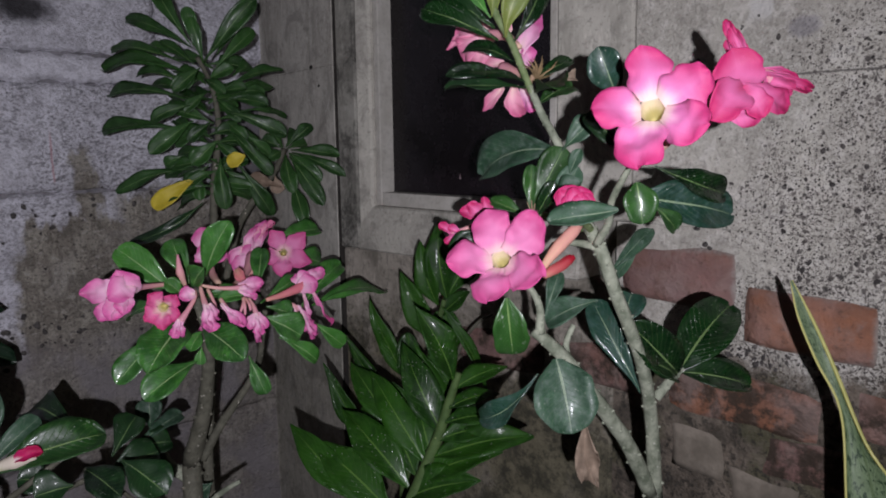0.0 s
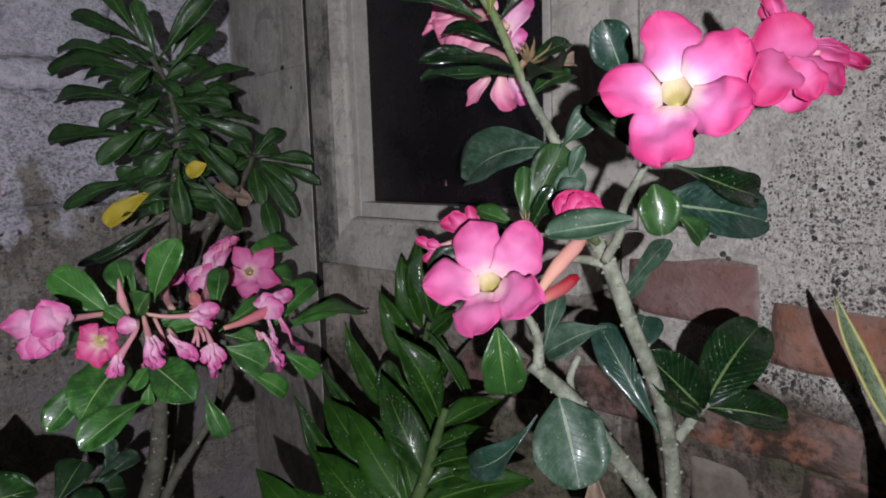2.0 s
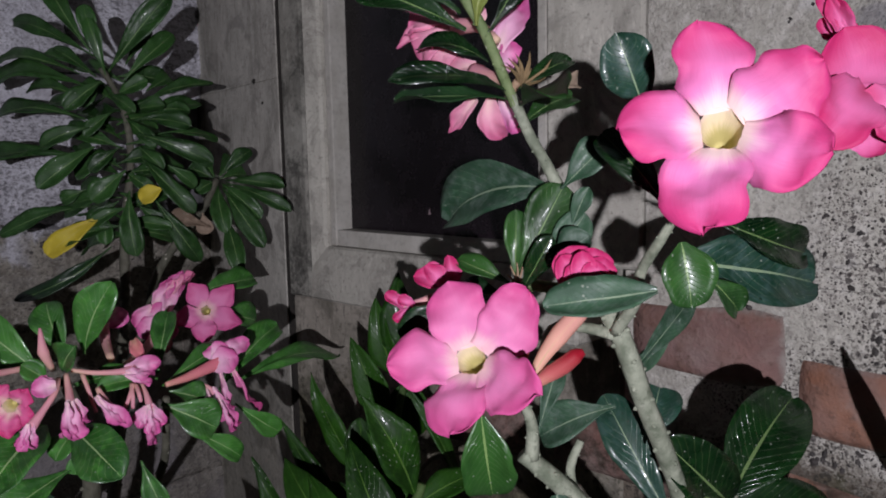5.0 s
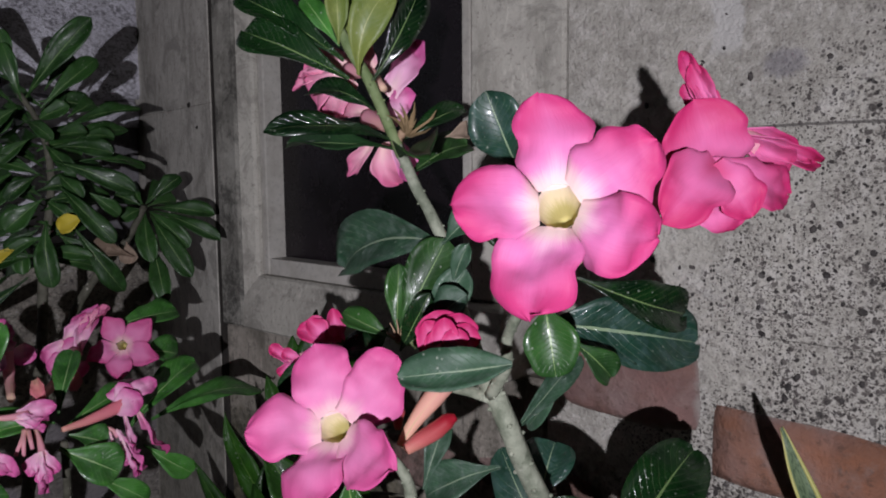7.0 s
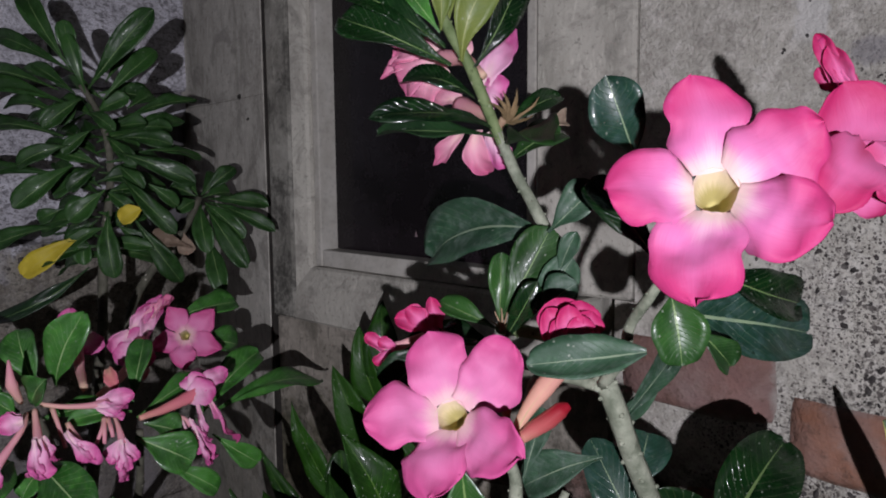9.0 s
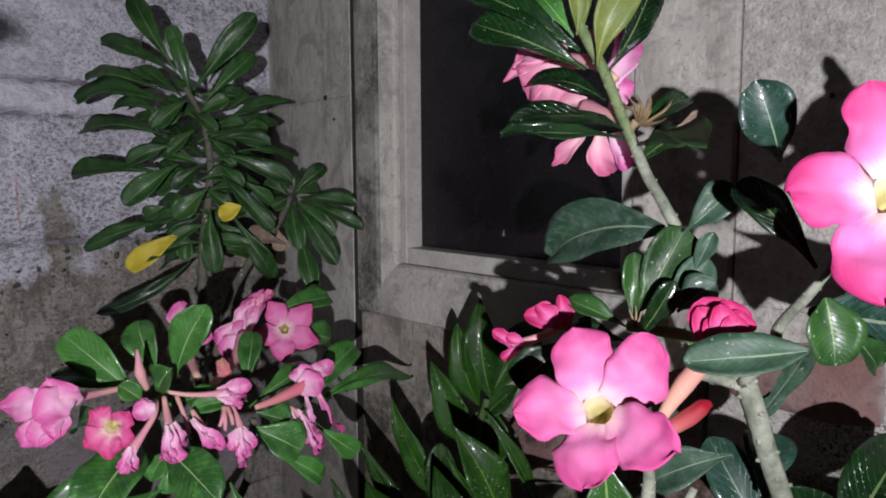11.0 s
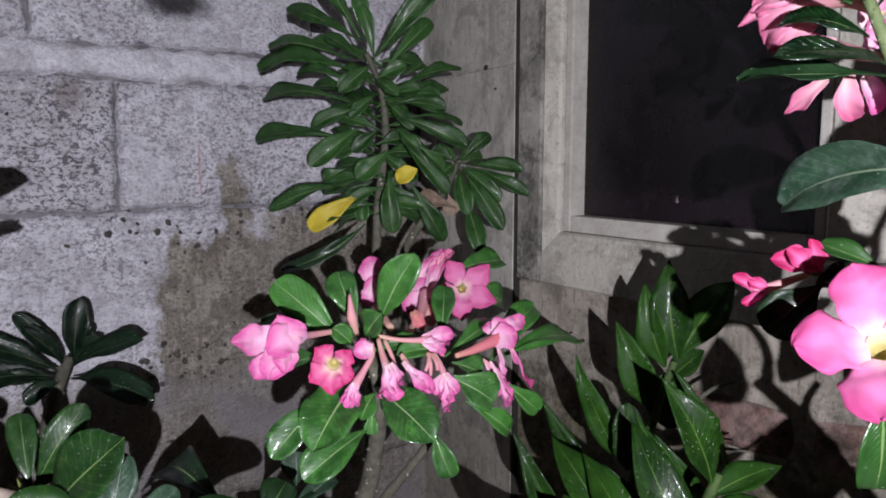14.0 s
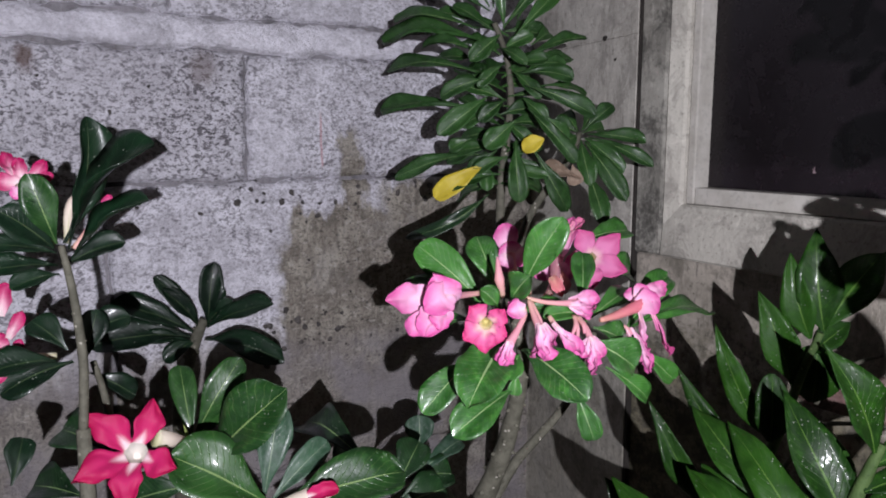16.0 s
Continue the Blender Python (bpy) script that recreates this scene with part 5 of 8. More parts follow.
stem(rose_bush, "dim", [(-0.7097, 0.3928, 0.9358), (-0.7099, 0.4029, 0.9034), (-0.7138, 0.4094, 0.8803), (-0.7353, 0.4177, 0.8287), (-0.7591, 0.4208, 0.7734), (-0.7951, 0.4182, 0.701)], [0.0045, 0.0056, 0.0067, 0.0081, 0.0096, 0.0119])
stem(rose_bush, "dim", [(-0.7951, 0.4182, 0.701), (-0.7951, 0.4182, 0.3505), (-0.7951, 0.4182, -0.02)], [0.0118, 0.0149, 0.018], name="trunk")
stem(rose_bush, "dim", [(-0.6842, 0.467, 0.9058), (-0.7319, 0.4831, 0.8291), (-0.7641, 0.4742, 0.7812), (-0.7892, 0.4607, 0.7437), (-0.7972, 0.434, 0.6991)], [0.0031, 0.0039, 0.0047, 0.0054, 0.0060])
leaf(rose_bush, "green", (-0.7529, 0.396, 0.9244), (-0.8064, 0.3516, 0.9801), 0.0351, (0.8, -0.44, 0.41))
leaf(rose_bush, "green", (-0.7565, 0.4127, 0.9344), (-0.7956, 0.4114, 0.9867), 0.0286, (0.67, -0.55, 0.49))
leaf(rose_bush, "green", (-0.7219, 0.416, 0.9493), (-0.6803, 0.4259, 1.0144), 0.0323, (0.52, -0.83, -0.21))
leaf(rose_bush, "green", (-0.7104, 0.3932, 0.9408), (-0.6889, 0.397, 0.9653), 0.0261, (0.21, -0.98, -0.04))
leaf(rose_bush, "green", (-0.7148, 0.3836, 0.9334), (-0.7174, 0.3647, 0.9517), 0.0184, (0.99, 0.03, 0.17))
leaf(rose_bush, "green", (-0.7077, 0.4719, 0.9228), (-0.7403, 0.5001, 0.9701), 0.0229, (0.55, -0.49, 0.67))
leaf(rose_bush, "green", (-0.7043, 0.4743, 0.9112), (-0.7358, 0.5649, 0.9277), 0.0251, (0.53, 0.03, 0.85))
leaf(rose_bush, "green", (-0.7374, 0.5701, 0.887), (-0.7582, 0.7121, 0.8815), 0.0341, (0.55, 0.11, 0.83))
leaf(rose_bush, "green", (-0.7125, 0.5338, 0.8903), (-0.7393, 0.621, 0.9361), 0.0297, (0.56, -0.25, 0.79))
leaf(rose_bush, "green", (-0.8290, 0.5750, 0.9660), (-0.8330, 0.6530, 0.9730), 0.0334, (0.64, 0.11, 0.76))
leaf(rose_bush, "green", (-0.8150, 0.5950, 0.9390), (-0.8180, 0.6440, 0.9260), 0.0380, (0.82, 0.37, 0.44))
leaf(rose_bush, "green", (-0.726, 0.3617, 0.9234), (-0.7775, 0.3487, 0.9049), 0.0227, (-0.02, -0.8, 0.6))
leaf(rose_bush, "green", (-0.7544, 0.3945, 0.928), (-0.8227, 0.3427, 0.9423), 0.0183, (0.53, -0.51, 0.68))
leaf(rose_bush, "green", (-0.6941, 0.3707, 0.9056), (-0.6597, 0.3156, 0.8713), 0.0462, (0.54, -0.18, 0.82), bow=0.1, shape='oval')
leaf(rose_bush, "green", (-0.7201, 0.3622, 0.8912), (-0.7125, 0.3039, 0.8515), 0.0291, (0.67, -0.35, 0.65))
leaf(rose_bush, "green", (-0.708, 0.3929, 0.858), (-0.6971, 0.3248, 0.8335), 0.0325, (0.65, -0.16, 0.74))
leaf(rose_bush, "green", (-0.6841, 0.3868, 0.9027), (-0.6086, 0.3943, 0.8792), 0.0378, (0.29, -0.59, 0.76), bow=0.1)
leaf(rose_bush, "green", (-0.6714, 0.436, 0.8614), (-0.657, 0.4473, 0.8167), 0.0212, (0.86, -0.5, 0.15))
leaf(rose_bush, "green", (-0.6857, 0.463, 0.9007), (-0.6678, 0.5047, 0.8721), 0.0360, (0.92, -0.14, 0.37))
leaf(rose_bush, "green", (-0.6889, 0.488, 0.8691), (-0.6788, 0.5342, 0.8327), 0.0210, (0.97, -0.03, 0.24))
leaf(rose_bush, "green", (-0.7036, 0.5448, 0.8764), (-0.6952, 0.5876, 0.8383), 0.0226, (0.99, -0.13, 0.07), ruffle=0.06)
leaf(rose_bush, "green", (-0.7003, 0.396, 0.8922), (-0.687, 0.3744, 0.8767), 0.0200, (0.51, -0.26, 0.82))
leaf(rose_bush, "green", (-0.7074, 0.3984, 0.8732), (-0.7061, 0.3947, 0.853), 0.0132, (0.77, -0.62, 0.16))
leaf(rose_bush, "green", (-0.6804, 0.4594, 0.9256), (-0.6862, 0.4106, 0.9283), 0.0194, (0.67, -0.04, 0.74))
leaf(rose_bush, "green", (-0.6922, 0.4741, 0.9084), (-0.6847, 0.5029, 0.8954), 0.0249, (0.85, 0.01, 0.52))
leaf(rose_bush, "green", (-0.7164, 0.3978, 0.9236), (-0.7003, 0.4465, 0.9289), 0.0178, (0.63, -0.29, 0.72))
bloom(rose_bush, "pink", (-0.8095, 0.576, 0.9505), (0.807, -0.532, 0.256), (-0.218, 0.135, 0.967), 0.0390, (118, 40, -24, -92, -158), (0.90, 1.04, 1.06, 0.96, 0.92), (0.64, 0.64, 0.66, 0.66, 0.62), cup=0.12, throat=0.14, creased=(0.9, 0.9, 1.0, 1.2, 1.0), shape='point', bow=0.06, label='open mauve pink flower with pointed petals')
bloom(rose_bush, "coral", (-0.6745, 0.3421, 0.9321), (0.829, -0.557, 0.048), (-0.045, 0.02, 0.999), 0.0214, (131, -145, -92, -34, 42), (0.98, 1.05, 1.07, 0.96, 0.95), (0.98, 0.98, 0.98, 0.98, 0.98), creased=(2.6, 2.0, 2.8, 2.2, 3.0), cup=0.15, throat=0.26, shape='star', label='small open coral red flower')
droop_a = stem(rose_bush, "tube", [(-0.7251, 0.3699, 0.9463), (-0.7189, 0.3511, 0.9479), (-0.7087, 0.3294, 0.9506)], [0.0023, 0.0027, 0.0037], name="flower", label="drooping faded pink flower on a thin salmon tube")
petal(droop_a, "pale", (-0.7051, 0.3239, 0.9447), (-0.697, 0.3063, 0.9735), 0.0303, (0.91, -0.19, -0.37), bow=0.22, ruffle=0.08, crumple=0.06)
petal(droop_a, "pale", (-0.7099, 0.3174, 0.9503), (-0.7408, 0.2839, 0.9463), 0.0268, (0.69, -0.67, 0.29), shape='star', ruffle=0.1, crumple=0.06)
petal(droop_a, "pale", (-0.702, 0.3144, 0.9488), (-0.6965, 0.2964, 0.9233), 0.0238, (0.8, -0.39, 0.45), ruffle=0.16, crumple=0.06)
petal(droop_a, "pale", (-0.7013, 0.3097, 0.9423), (-0.7084, 0.2882, 0.9236), 0.0209, (0.81, -0.52, 0.28), ruffle=0.16, crumple=0.06)
petal(droop_a, "pale", (-0.7, 0.3171, 0.9465), (-0.6889, 0.3068, 0.9288), 0.0187, (0.69, -0.35, 0.63), ruffle=0.16, crumple=0.06)
petal(droop_a, "pale", (-0.697, 0.3234, 0.9577), (-0.692, 0.295, 0.9469), 0.0259, (0.84, -0.05, 0.53), bow=0.2, ruffle=0.16, crumple=0.06)
droop_b = stem(rose_bush, "tube", [(-0.6735, 0.3775, 0.9456), (-0.661, 0.3712, 0.9403), (-0.6554, 0.3599, 0.9298), (-0.6526, 0.3497, 0.9197)], [0.0019, 0.0020, 0.0027, 0.0041], name="flower", label="drooping faded pink flower on a thin salmon tube")
petal(droop_b, "pale", (-0.6533, 0.3518, 0.9239), (-0.6531, 0.3409, 0.9061), 0.0132, (0.76, -0.55, 0.35), fold=0.1, shape='flare', twist=-1.1, crumple=0.06, ruffle=0.2)
petal(droop_b, "pale", (-0.652, 0.3498, 0.9236), (-0.647, 0.347, 0.9049), 0.0131, (0.78, -0.56, 0.3), fold=0.1, shape='flare', twist=1.4, crumple=0.06, ruffle=0.2)
petal(droop_b, "pale", (-0.65, 0.3472, 0.9235), (-0.6475, 0.3419, 0.9046), 0.0110, (0.77, -0.58, 0.26), fold=0.1, shape='flare', twist=-0.7, crumple=0.06, ruffle=0.2)
petal(droop_b, "pale", (-0.6605, 0.3713, 0.9442), (-0.6634, 0.3543, 0.9437), 0.0155, (0.92, -0.17, 0.36), fold=0.3, ruffle=0.16, crumple=0.06)
petal(droop_b, "pale", (-0.6653, 0.372, 0.9469), (-0.6675, 0.3593, 0.9503), 0.0126, (0.97, -0.11, 0.21), fold=0.1, shape='flare', twist=1.2, crumple=0.06, ruffle=0.2)
droop_c = stem(rose_bush, "tube", [(-0.671, 0.3826, 0.9484), (-0.6614, 0.3802, 0.9391), (-0.6477, 0.3767, 0.9293), (-0.6438, 0.3773, 0.9226)], [0.0019, 0.0026, 0.0036, 0.0050], name="flower", label="drooping faded pink flower on a thin salmon tube")
petal(droop_c, "pale", (-0.6493, 0.3756, 0.9347), (-0.6432, 0.3681, 0.9082), 0.0143, (0.74, -0.58, 0.33), fold=0.1, shape='flare', twist=-1.3, crumple=0.06, ruffle=0.2)
petal(droop_c, "pale", (-0.6454, 0.376, 0.9341), (-0.6332, 0.375, 0.9079), 0.0172, (0.73, -0.58, 0.36), fold=0.1, shape='flare', twist=0.9, crumple=0.06, ruffle=0.2)
petal(droop_c, "pale", (-0.647, 0.3795, 0.9347), (-0.6365, 0.3843, 0.9177), 0.0133, (0.76, -0.58, 0.3), fold=0.1, shape='flare', twist=-1.1, crumple=0.06, ruffle=0.2)
petal(droop_c, "pale", (-0.6432, 0.372, 0.9351), (-0.6341, 0.37, 0.9093), 0.0131, (0.75, -0.58, 0.31), fold=0.1, shape='flare', twist=1.4, crumple=0.06, ruffle=0.2)
droop_d = stem(rose_bush, "tube", [(-0.6722, 0.4055, 0.9318), (-0.664, 0.4071, 0.9235), (-0.6553, 0.4094, 0.9154)], [0.0019, 0.0029, 0.0038], name="flower", label="drooping faded pink flower on a thin salmon tube")
petal(droop_d, "pale", (-0.66, 0.3995, 0.9293), (-0.6412, 0.4161, 0.9042), 0.0138, (0.8, -0.54, 0.25), fold=0.1, shape='flare', twist=-0.7, crumple=0.06, ruffle=0.2)
petal(droop_d, "pale", (-0.6552, 0.3992, 0.9275), (-0.6419, 0.4104, 0.9088), 0.0127, (0.8, -0.55, 0.24), fold=0.1, shape='flare', twist=1.2, crumple=0.06, ruffle=0.2)
droop_e = stem(rose_bush, "tube", [(-0.6781, 0.4435, 0.9259), (-0.6657, 0.4421, 0.9175), (-0.6587, 0.4414, 0.9081)], [0.0020, 0.0022, 0.0035], name="flower", label="drooping faded pink flower on a thin salmon tube")
petal(droop_e, "pale", (-0.6595, 0.4407, 0.911), (-0.6514, 0.4496, 0.8945), 0.0144, (0.84, -0.53, 0.13), fold=0.4, ruffle=0.16, crumple=0.06)
petal(droop_e, "pale", (-0.6579, 0.4393, 0.9106), (-0.6571, 0.4302, 0.895), 0.0132, (0.69, -0.6, 0.39), fold=0.4, ruffle=0.16, crumple=0.06)
petal(droop_e, "pale", (-0.6565, 0.4386, 0.9131), (-0.651, 0.4363, 0.8806), 0.0132, (0.74, -0.65, 0.17), fold=0.1, shape='flare', twist=-1.3, crumple=0.06, ruffle=0.2)
petal(droop_e, "pale", (-0.655, 0.4386, 0.9114), (-0.6483, 0.4393, 0.8889), 0.0120, (0.75, -0.63, 0.2), fold=0.1, shape='flare', twist=0.9, crumple=0.06, ruffle=0.2)
droop_f = stem(rose_bush, "tube", [(-0.6885, 0.3922, 0.9465), (-0.6816, 0.4085, 0.942), (-0.6751, 0.425, 0.9404), (-0.6726, 0.437, 0.94)], [0.0017, 0.0020, 0.0027, 0.0044], name="flower", label="drooping faded pink flower on a thin salmon tube")
petal(droop_f, "pale", (-0.6766, 0.4302, 0.94), (-0.6674, 0.4569, 0.9439), 0.0156, (0.86, -0.35, 0.36), fold=0.4, ruffle=0.16, crumple=0.06)
petal(droop_f, "pale", (-0.6743, 0.4295, 0.9375), (-0.665, 0.4462, 0.9273), 0.0122, (0.9, -0.4, 0.17), fold=0.1, shape='flare', twist=-1.1, crumple=0.06, ruffle=0.2)
petal(droop_f, "pale", (-0.673, 0.4265, 0.9401), (-0.6608, 0.448, 0.9365), 0.0133, (0.85, -0.44, 0.28), fold=0.1, shape='flare', twist=1.4, crumple=0.06, ruffle=0.2)
droop_g = stem(rose_bush, "salmon", [(-0.6680, 0.4600, 0.9224), (-0.6690, 0.4780, 0.9240), (-0.6700, 0.4970, 0.9270), (-0.6713, 0.5150, 0.9312)], [0.0022, 0.0036, 0.0054, 0.0068], name="flower", label="drooping faded pink flower on a broad salmon red tube")
petal(droop_g, "pale", (-0.6779, 0.5146, 0.9302), (-0.6849, 0.5166, 0.9438), 0.0203, (0.62, -0.67, 0.42), ruffle=0.16, crumple=0.06)
petal(droop_g, "pale", (-0.6762, 0.5142, 0.9327), (-0.6694, 0.5433, 0.9454), 0.0179, (0.79, -0.39, 0.47), fold=0.3, ruffle=0.16, crumple=0.06)
petal(droop_g, "pale", (-0.6775, 0.5165, 0.9280), (-0.6790, 0.5300, 0.8680), 0.0105, (0.74, -0.64, 0.10), shape='flare', fold=0.2, twist=1.6, ruffle=0.16, crumple=0.05, label='long twisted hanging petal')
petal(droop_g, "pink", (-0.6700, 0.5230, 0.9250), (-0.6682, 0.5500, 0.8770), 0.0120, (0.85, -0.50, 0.12), shape='flare', fold=0.3, twist=-1.2, ruffle=0.2, crumple=0.06)
petal(droop_g, "pale", (-0.6725, 0.5051, 0.9275), (-0.6606, 0.5256, 0.9355), 0.0235, (0.74, -0.57, 0.36), bow=0.2, ruffle=0.16, crumple=0.06)
petal(droop_g, "pale", (-0.6755, 0.5099, 0.9344), (-0.67, 0.5219, 0.9437), 0.0201, (0.71, -0.61, 0.36), ruffle=0.16, crumple=0.06)
droop_h = stem(rose_bush, "tube", [(-0.6887, 0.5003, 0.9101), (-0.6839, 0.5073, 0.9059), (-0.6803, 0.5114, 0.8996)], [0.0015, 0.0019, 0.0027], name="flower", label="drooping faded pink flower on a thin salmon tube")
petal(droop_h, "pale", (-0.681, 0.5118, 0.9049), (-0.6661, 0.5265, 0.8691), 0.0095, (0.8, -0.59, 0.09), fold=0.1, shape='flare', twist=-0.7, crumple=0.06, ruffle=0.2)
petal(droop_h, "pale", (-0.683, 0.508, 0.9033), (-0.6774, 0.5097, 0.8764), 0.0072, (0.73, -0.67, 0.11), fold=0.1, shape='flare', twist=1.2, crumple=0.06, ruffle=0.2)
petal(droop_h, "pale", (-0.6803, 0.5096, 0.9064), (-0.6688, 0.5225, 0.8844), 0.0072, (0.83, -0.56, 0.1), fold=0.1, shape='flare', twist=-1.3, crumple=0.06, ruffle=0.2)
petal(droop_h, "pale", (-0.6802, 0.5037, 0.9061), (-0.6688, 0.5142, 0.8758), 0.0060, (0.79, -0.6, 0.09), fold=0.1, shape='flare', twist=0.9, crumple=0.06, ruffle=0.2)
petal(droop_h, "pale", (-0.6729, 0.5114, 0.897), (-0.663, 0.519, 0.8657), 0.0118, (0.77, -0.63, 0.09), fold=0.1, shape='flare', twist=-1.1, crumple=0.06, ruffle=0.2)
petal(droop_h, "pale", (-0.6764, 0.5031, 0.9027), (-0.6696, 0.5088, 0.883), 0.0054, (0.78, -0.62, 0.09), fold=0.1, shape='flare', twist=1.4, crumple=0.06, ruffle=0.2)
back_a = stem(rose_bush, "tube", [(-0.7662, 0.4544, 0.9293), (-0.8074, 0.4668, 0.9386), (-0.8219, 0.4695, 0.9635)], [0.0034, 0.0047, 0.0072], name="flower", label="half-hidden lilac pink flower")
petal(back_a, "pale", (-0.8212, 0.4706, 0.9635), (-0.8281, 0.4676, 0.9932), 0.0243, (0.82, -0.56, 0.13), bow=0.2, ruffle=0.16, crumple=0.06)
petal(back_a, "pale", (-0.8159, 0.469, 0.9613), (-0.8164, 0.4619, 0.9738), 0.0241, (0.91, -0.38, -0.18), ruffle=0.16, crumple=0.06)
petal(back_a, "pale", (-0.8134, 0.4635, 0.9621), (-0.8157, 0.4545, 0.9445), 0.0186, (0.78, -0.59, 0.2), ruffle=0.16, crumple=0.06)
petal(back_a, "pale", (-0.8257, 0.4834, 0.965), (-0.8187, 0.4899, 0.947), 0.0224, (0.83, -0.54, 0.13), ruffle=0.16, crumple=0.06)
back_b = stem(rose_bush, "tube", [(-0.7421, 0.4534, 0.9226), (-0.7855, 0.5021, 0.9327), (-0.8179, 0.5318, 0.9498)], [0.0033, 0.0047, 0.0075], name="flower", label="half-hidden lilac pink flower")
petal(back_b, "pale", (-0.8171, 0.5314, 0.9436), (-0.8348, 0.5253, 0.9575), 0.0289, (0.57, -0.7, 0.43), ruffle=0.12, crumple=0.06)
petal(back_b, "pale", (-0.8163, 0.5345, 0.9498), (-0.83, 0.5611, 0.9844), 0.0174, (0.68, -0.42, 0.6), fold=0.5, ruffle=0.16, crumple=0.06)
petal(back_b, "pale", (-0.8175, 0.5316, 0.9467), (-0.8282, 0.509, 0.9313), 0.0230, (0.77, -0.56, 0.29), ruffle=0.1, crumple=0.06)
petal(back_b, "tube", (-0.8009, 0.5182, 0.9409), (-0.7856, 0.5179, 0.9189), 0.0189, (0.64, -0.62, 0.45), ruffle=0.16, crumple=0.06)
petal(back_b, "pale", (-0.8256, 0.5418, 0.9606), (-0.8305, 0.5629, 0.9933), 0.0152, (0.74, -0.51, 0.44), fold=0.5, ruffle=0.16, crumple=0.06)
petal(back_b, "pale", (-0.8017, 0.5187, 0.947), (-0.7932, 0.5278, 0.9289), 0.0280, (0.83, -0.55, 0.11), ruffle=0.16, crumple=0.06)
petal(back_b, "pale", (-0.8330, 0.5300, 0.9581), (-0.8378, 0.5100, 0.9390), 0.0200, (0.80, -0.58, 0.10), fold=0.4, ruffle=0.2, crumple=0.08)
petal(back_b, "pale", (-0.8330, 0.5300, 0.9600), (-0.8251, 0.5500, 0.9860), 0.0170, (0.80, -0.58, 0.10), fold=0.4, ruffle=0.2, crumple=0.08)
petal(back_b, "blush", (-0.8260, 0.5400, 0.9700), (-0.8159, 0.5700, 0.9900), 0.0140, (0.80, -0.58, 0.20), fold=0.5, ruffle=0.2, crumple=0.10, twist=1.0)
petal(back_b, "salmon", (-0.7507, 0.4700, 0.9470), (-0.7323, 0.4700, 0.9310), 0.0120, (0.80, -0.56, 0.20), fold=0.3, ruffle=0.12, crumple=0.05)
stem(rose_bush, "tube", [(-0.7145, 0.3869, 0.9433), (-0.7099, 0.3798, 0.9601), (-0.7134, 0.3796, 0.9796)], [0.002, 0.0045, 0.001], name="bud", label="closed salmon flower bud")
stem(rose_bush, "tube", [(-0.6933, 0.4021, 0.9405), (-0.6794, 0.4019, 0.927), (-0.6753, 0.4042, 0.9114)], [0.0020, 0.0017, 0.0015], name='flower_stalk')
stem(rose_bush, "tube", [(-0.6729, 0.4331, 0.9283), (-0.6623, 0.4291, 0.921), (-0.6612, 0.4281, 0.9114)], [0.0020, 0.0017, 0.0015], name='flower_stalk')
stem(rose_bush, "tube", [(-0.6721, 0.4344, 0.9283), (-0.6635, 0.4272, 0.9215), (-0.6643, 0.4232, 0.9124)], [0.0020, 0.0017, 0.0015], name='flower_stalk')
stem(rose_bush, "tube", [(-0.671, 0.436, 0.9273), (-0.6601, 0.4334, 0.9229), (-0.6586, 0.4339, 0.9162)], [0.0020, 0.0017, 0.0015], name='flower_stalk')

# ---- tall desert rose in the corner ----
tall_rose = thing("desert_rose", "tall flowerless desert rose with whorls of narrow deep green leaves", "plant", (-0.9568, 0.5478, 0), group="desert roses")
stem(tall_rose, "dim", [(-0.9612, 0.5442, 1.2221), (-0.9694, 0.5671, 1.1868), (-0.9683, 0.5751, 1.1382), (-0.9698, 0.5717, 1.0886), (-0.9644, 0.5597, 1.0322), (-0.9532, 0.5495, 0.9484)], [0.0034, 0.0035, 0.0043, 0.0050, 0.0057, 0.0057])
stem(tall_rose, "dim", [(-0.9532, 0.5495, 0.9484), (-0.89, 0.5, 0.775), (-0.845, 0.465, 0.6), (-0.9568, 0.5478, -0.02)], [0.006, 0.007, 0.008, 0.010], name="trunk")
stem(tall_rose, "dim", [(-0.9578, 0.6813, 1.0889), (-0.9531, 0.656, 1.0505), (-0.9506, 0.6207, 1.0153), (-0.9507, 0.589, 0.9737), (-0.9491, 0.575, 0.9316)], [0.0046, 0.0045, 0.0051, 0.0051, 0.0050])
stem(tall_rose, "dim", [(-0.9491, 0.575, 0.9316), (-0.925, 0.537, 0.86), (-0.893, 0.503, 0.785)], [0.005, 0.0055, 0.006])
leaf(tall_rose, "tall", (-0.95, 0.529, 1.2377), (-1.0082, 0.5068, 1.3258), 0.0236, (0.73, -0.59, 0.33), bow=0.1)
leaf(tall_rose, "mid", (-0.9426, 0.5296, 1.2357), (-0.9435, 0.5226, 1.2878), 0.0201, (0.89, -0.46, -0.05), bow=0.1)
leaf(tall_rose, "mid", (-0.9276, 0.5351, 1.2101), (-0.9303, 0.5198, 1.2716), 0.0169, (0.88, -0.48, -0.08), bow=0.1)
leaf(tall_rose, "tall", (-0.9359, 0.5419, 1.2152), (-0.8819, 0.5949, 1.3007), 0.0275, (0.81, -0.57, -0.15), bow=0.1)
leaf(tall_rose, "tall", (-0.9575, 0.5351, 1.2344), (-1.0587, 0.4848, 1.282), 0.0200, (0.56, -0.62, 0.55), bow=0.1)
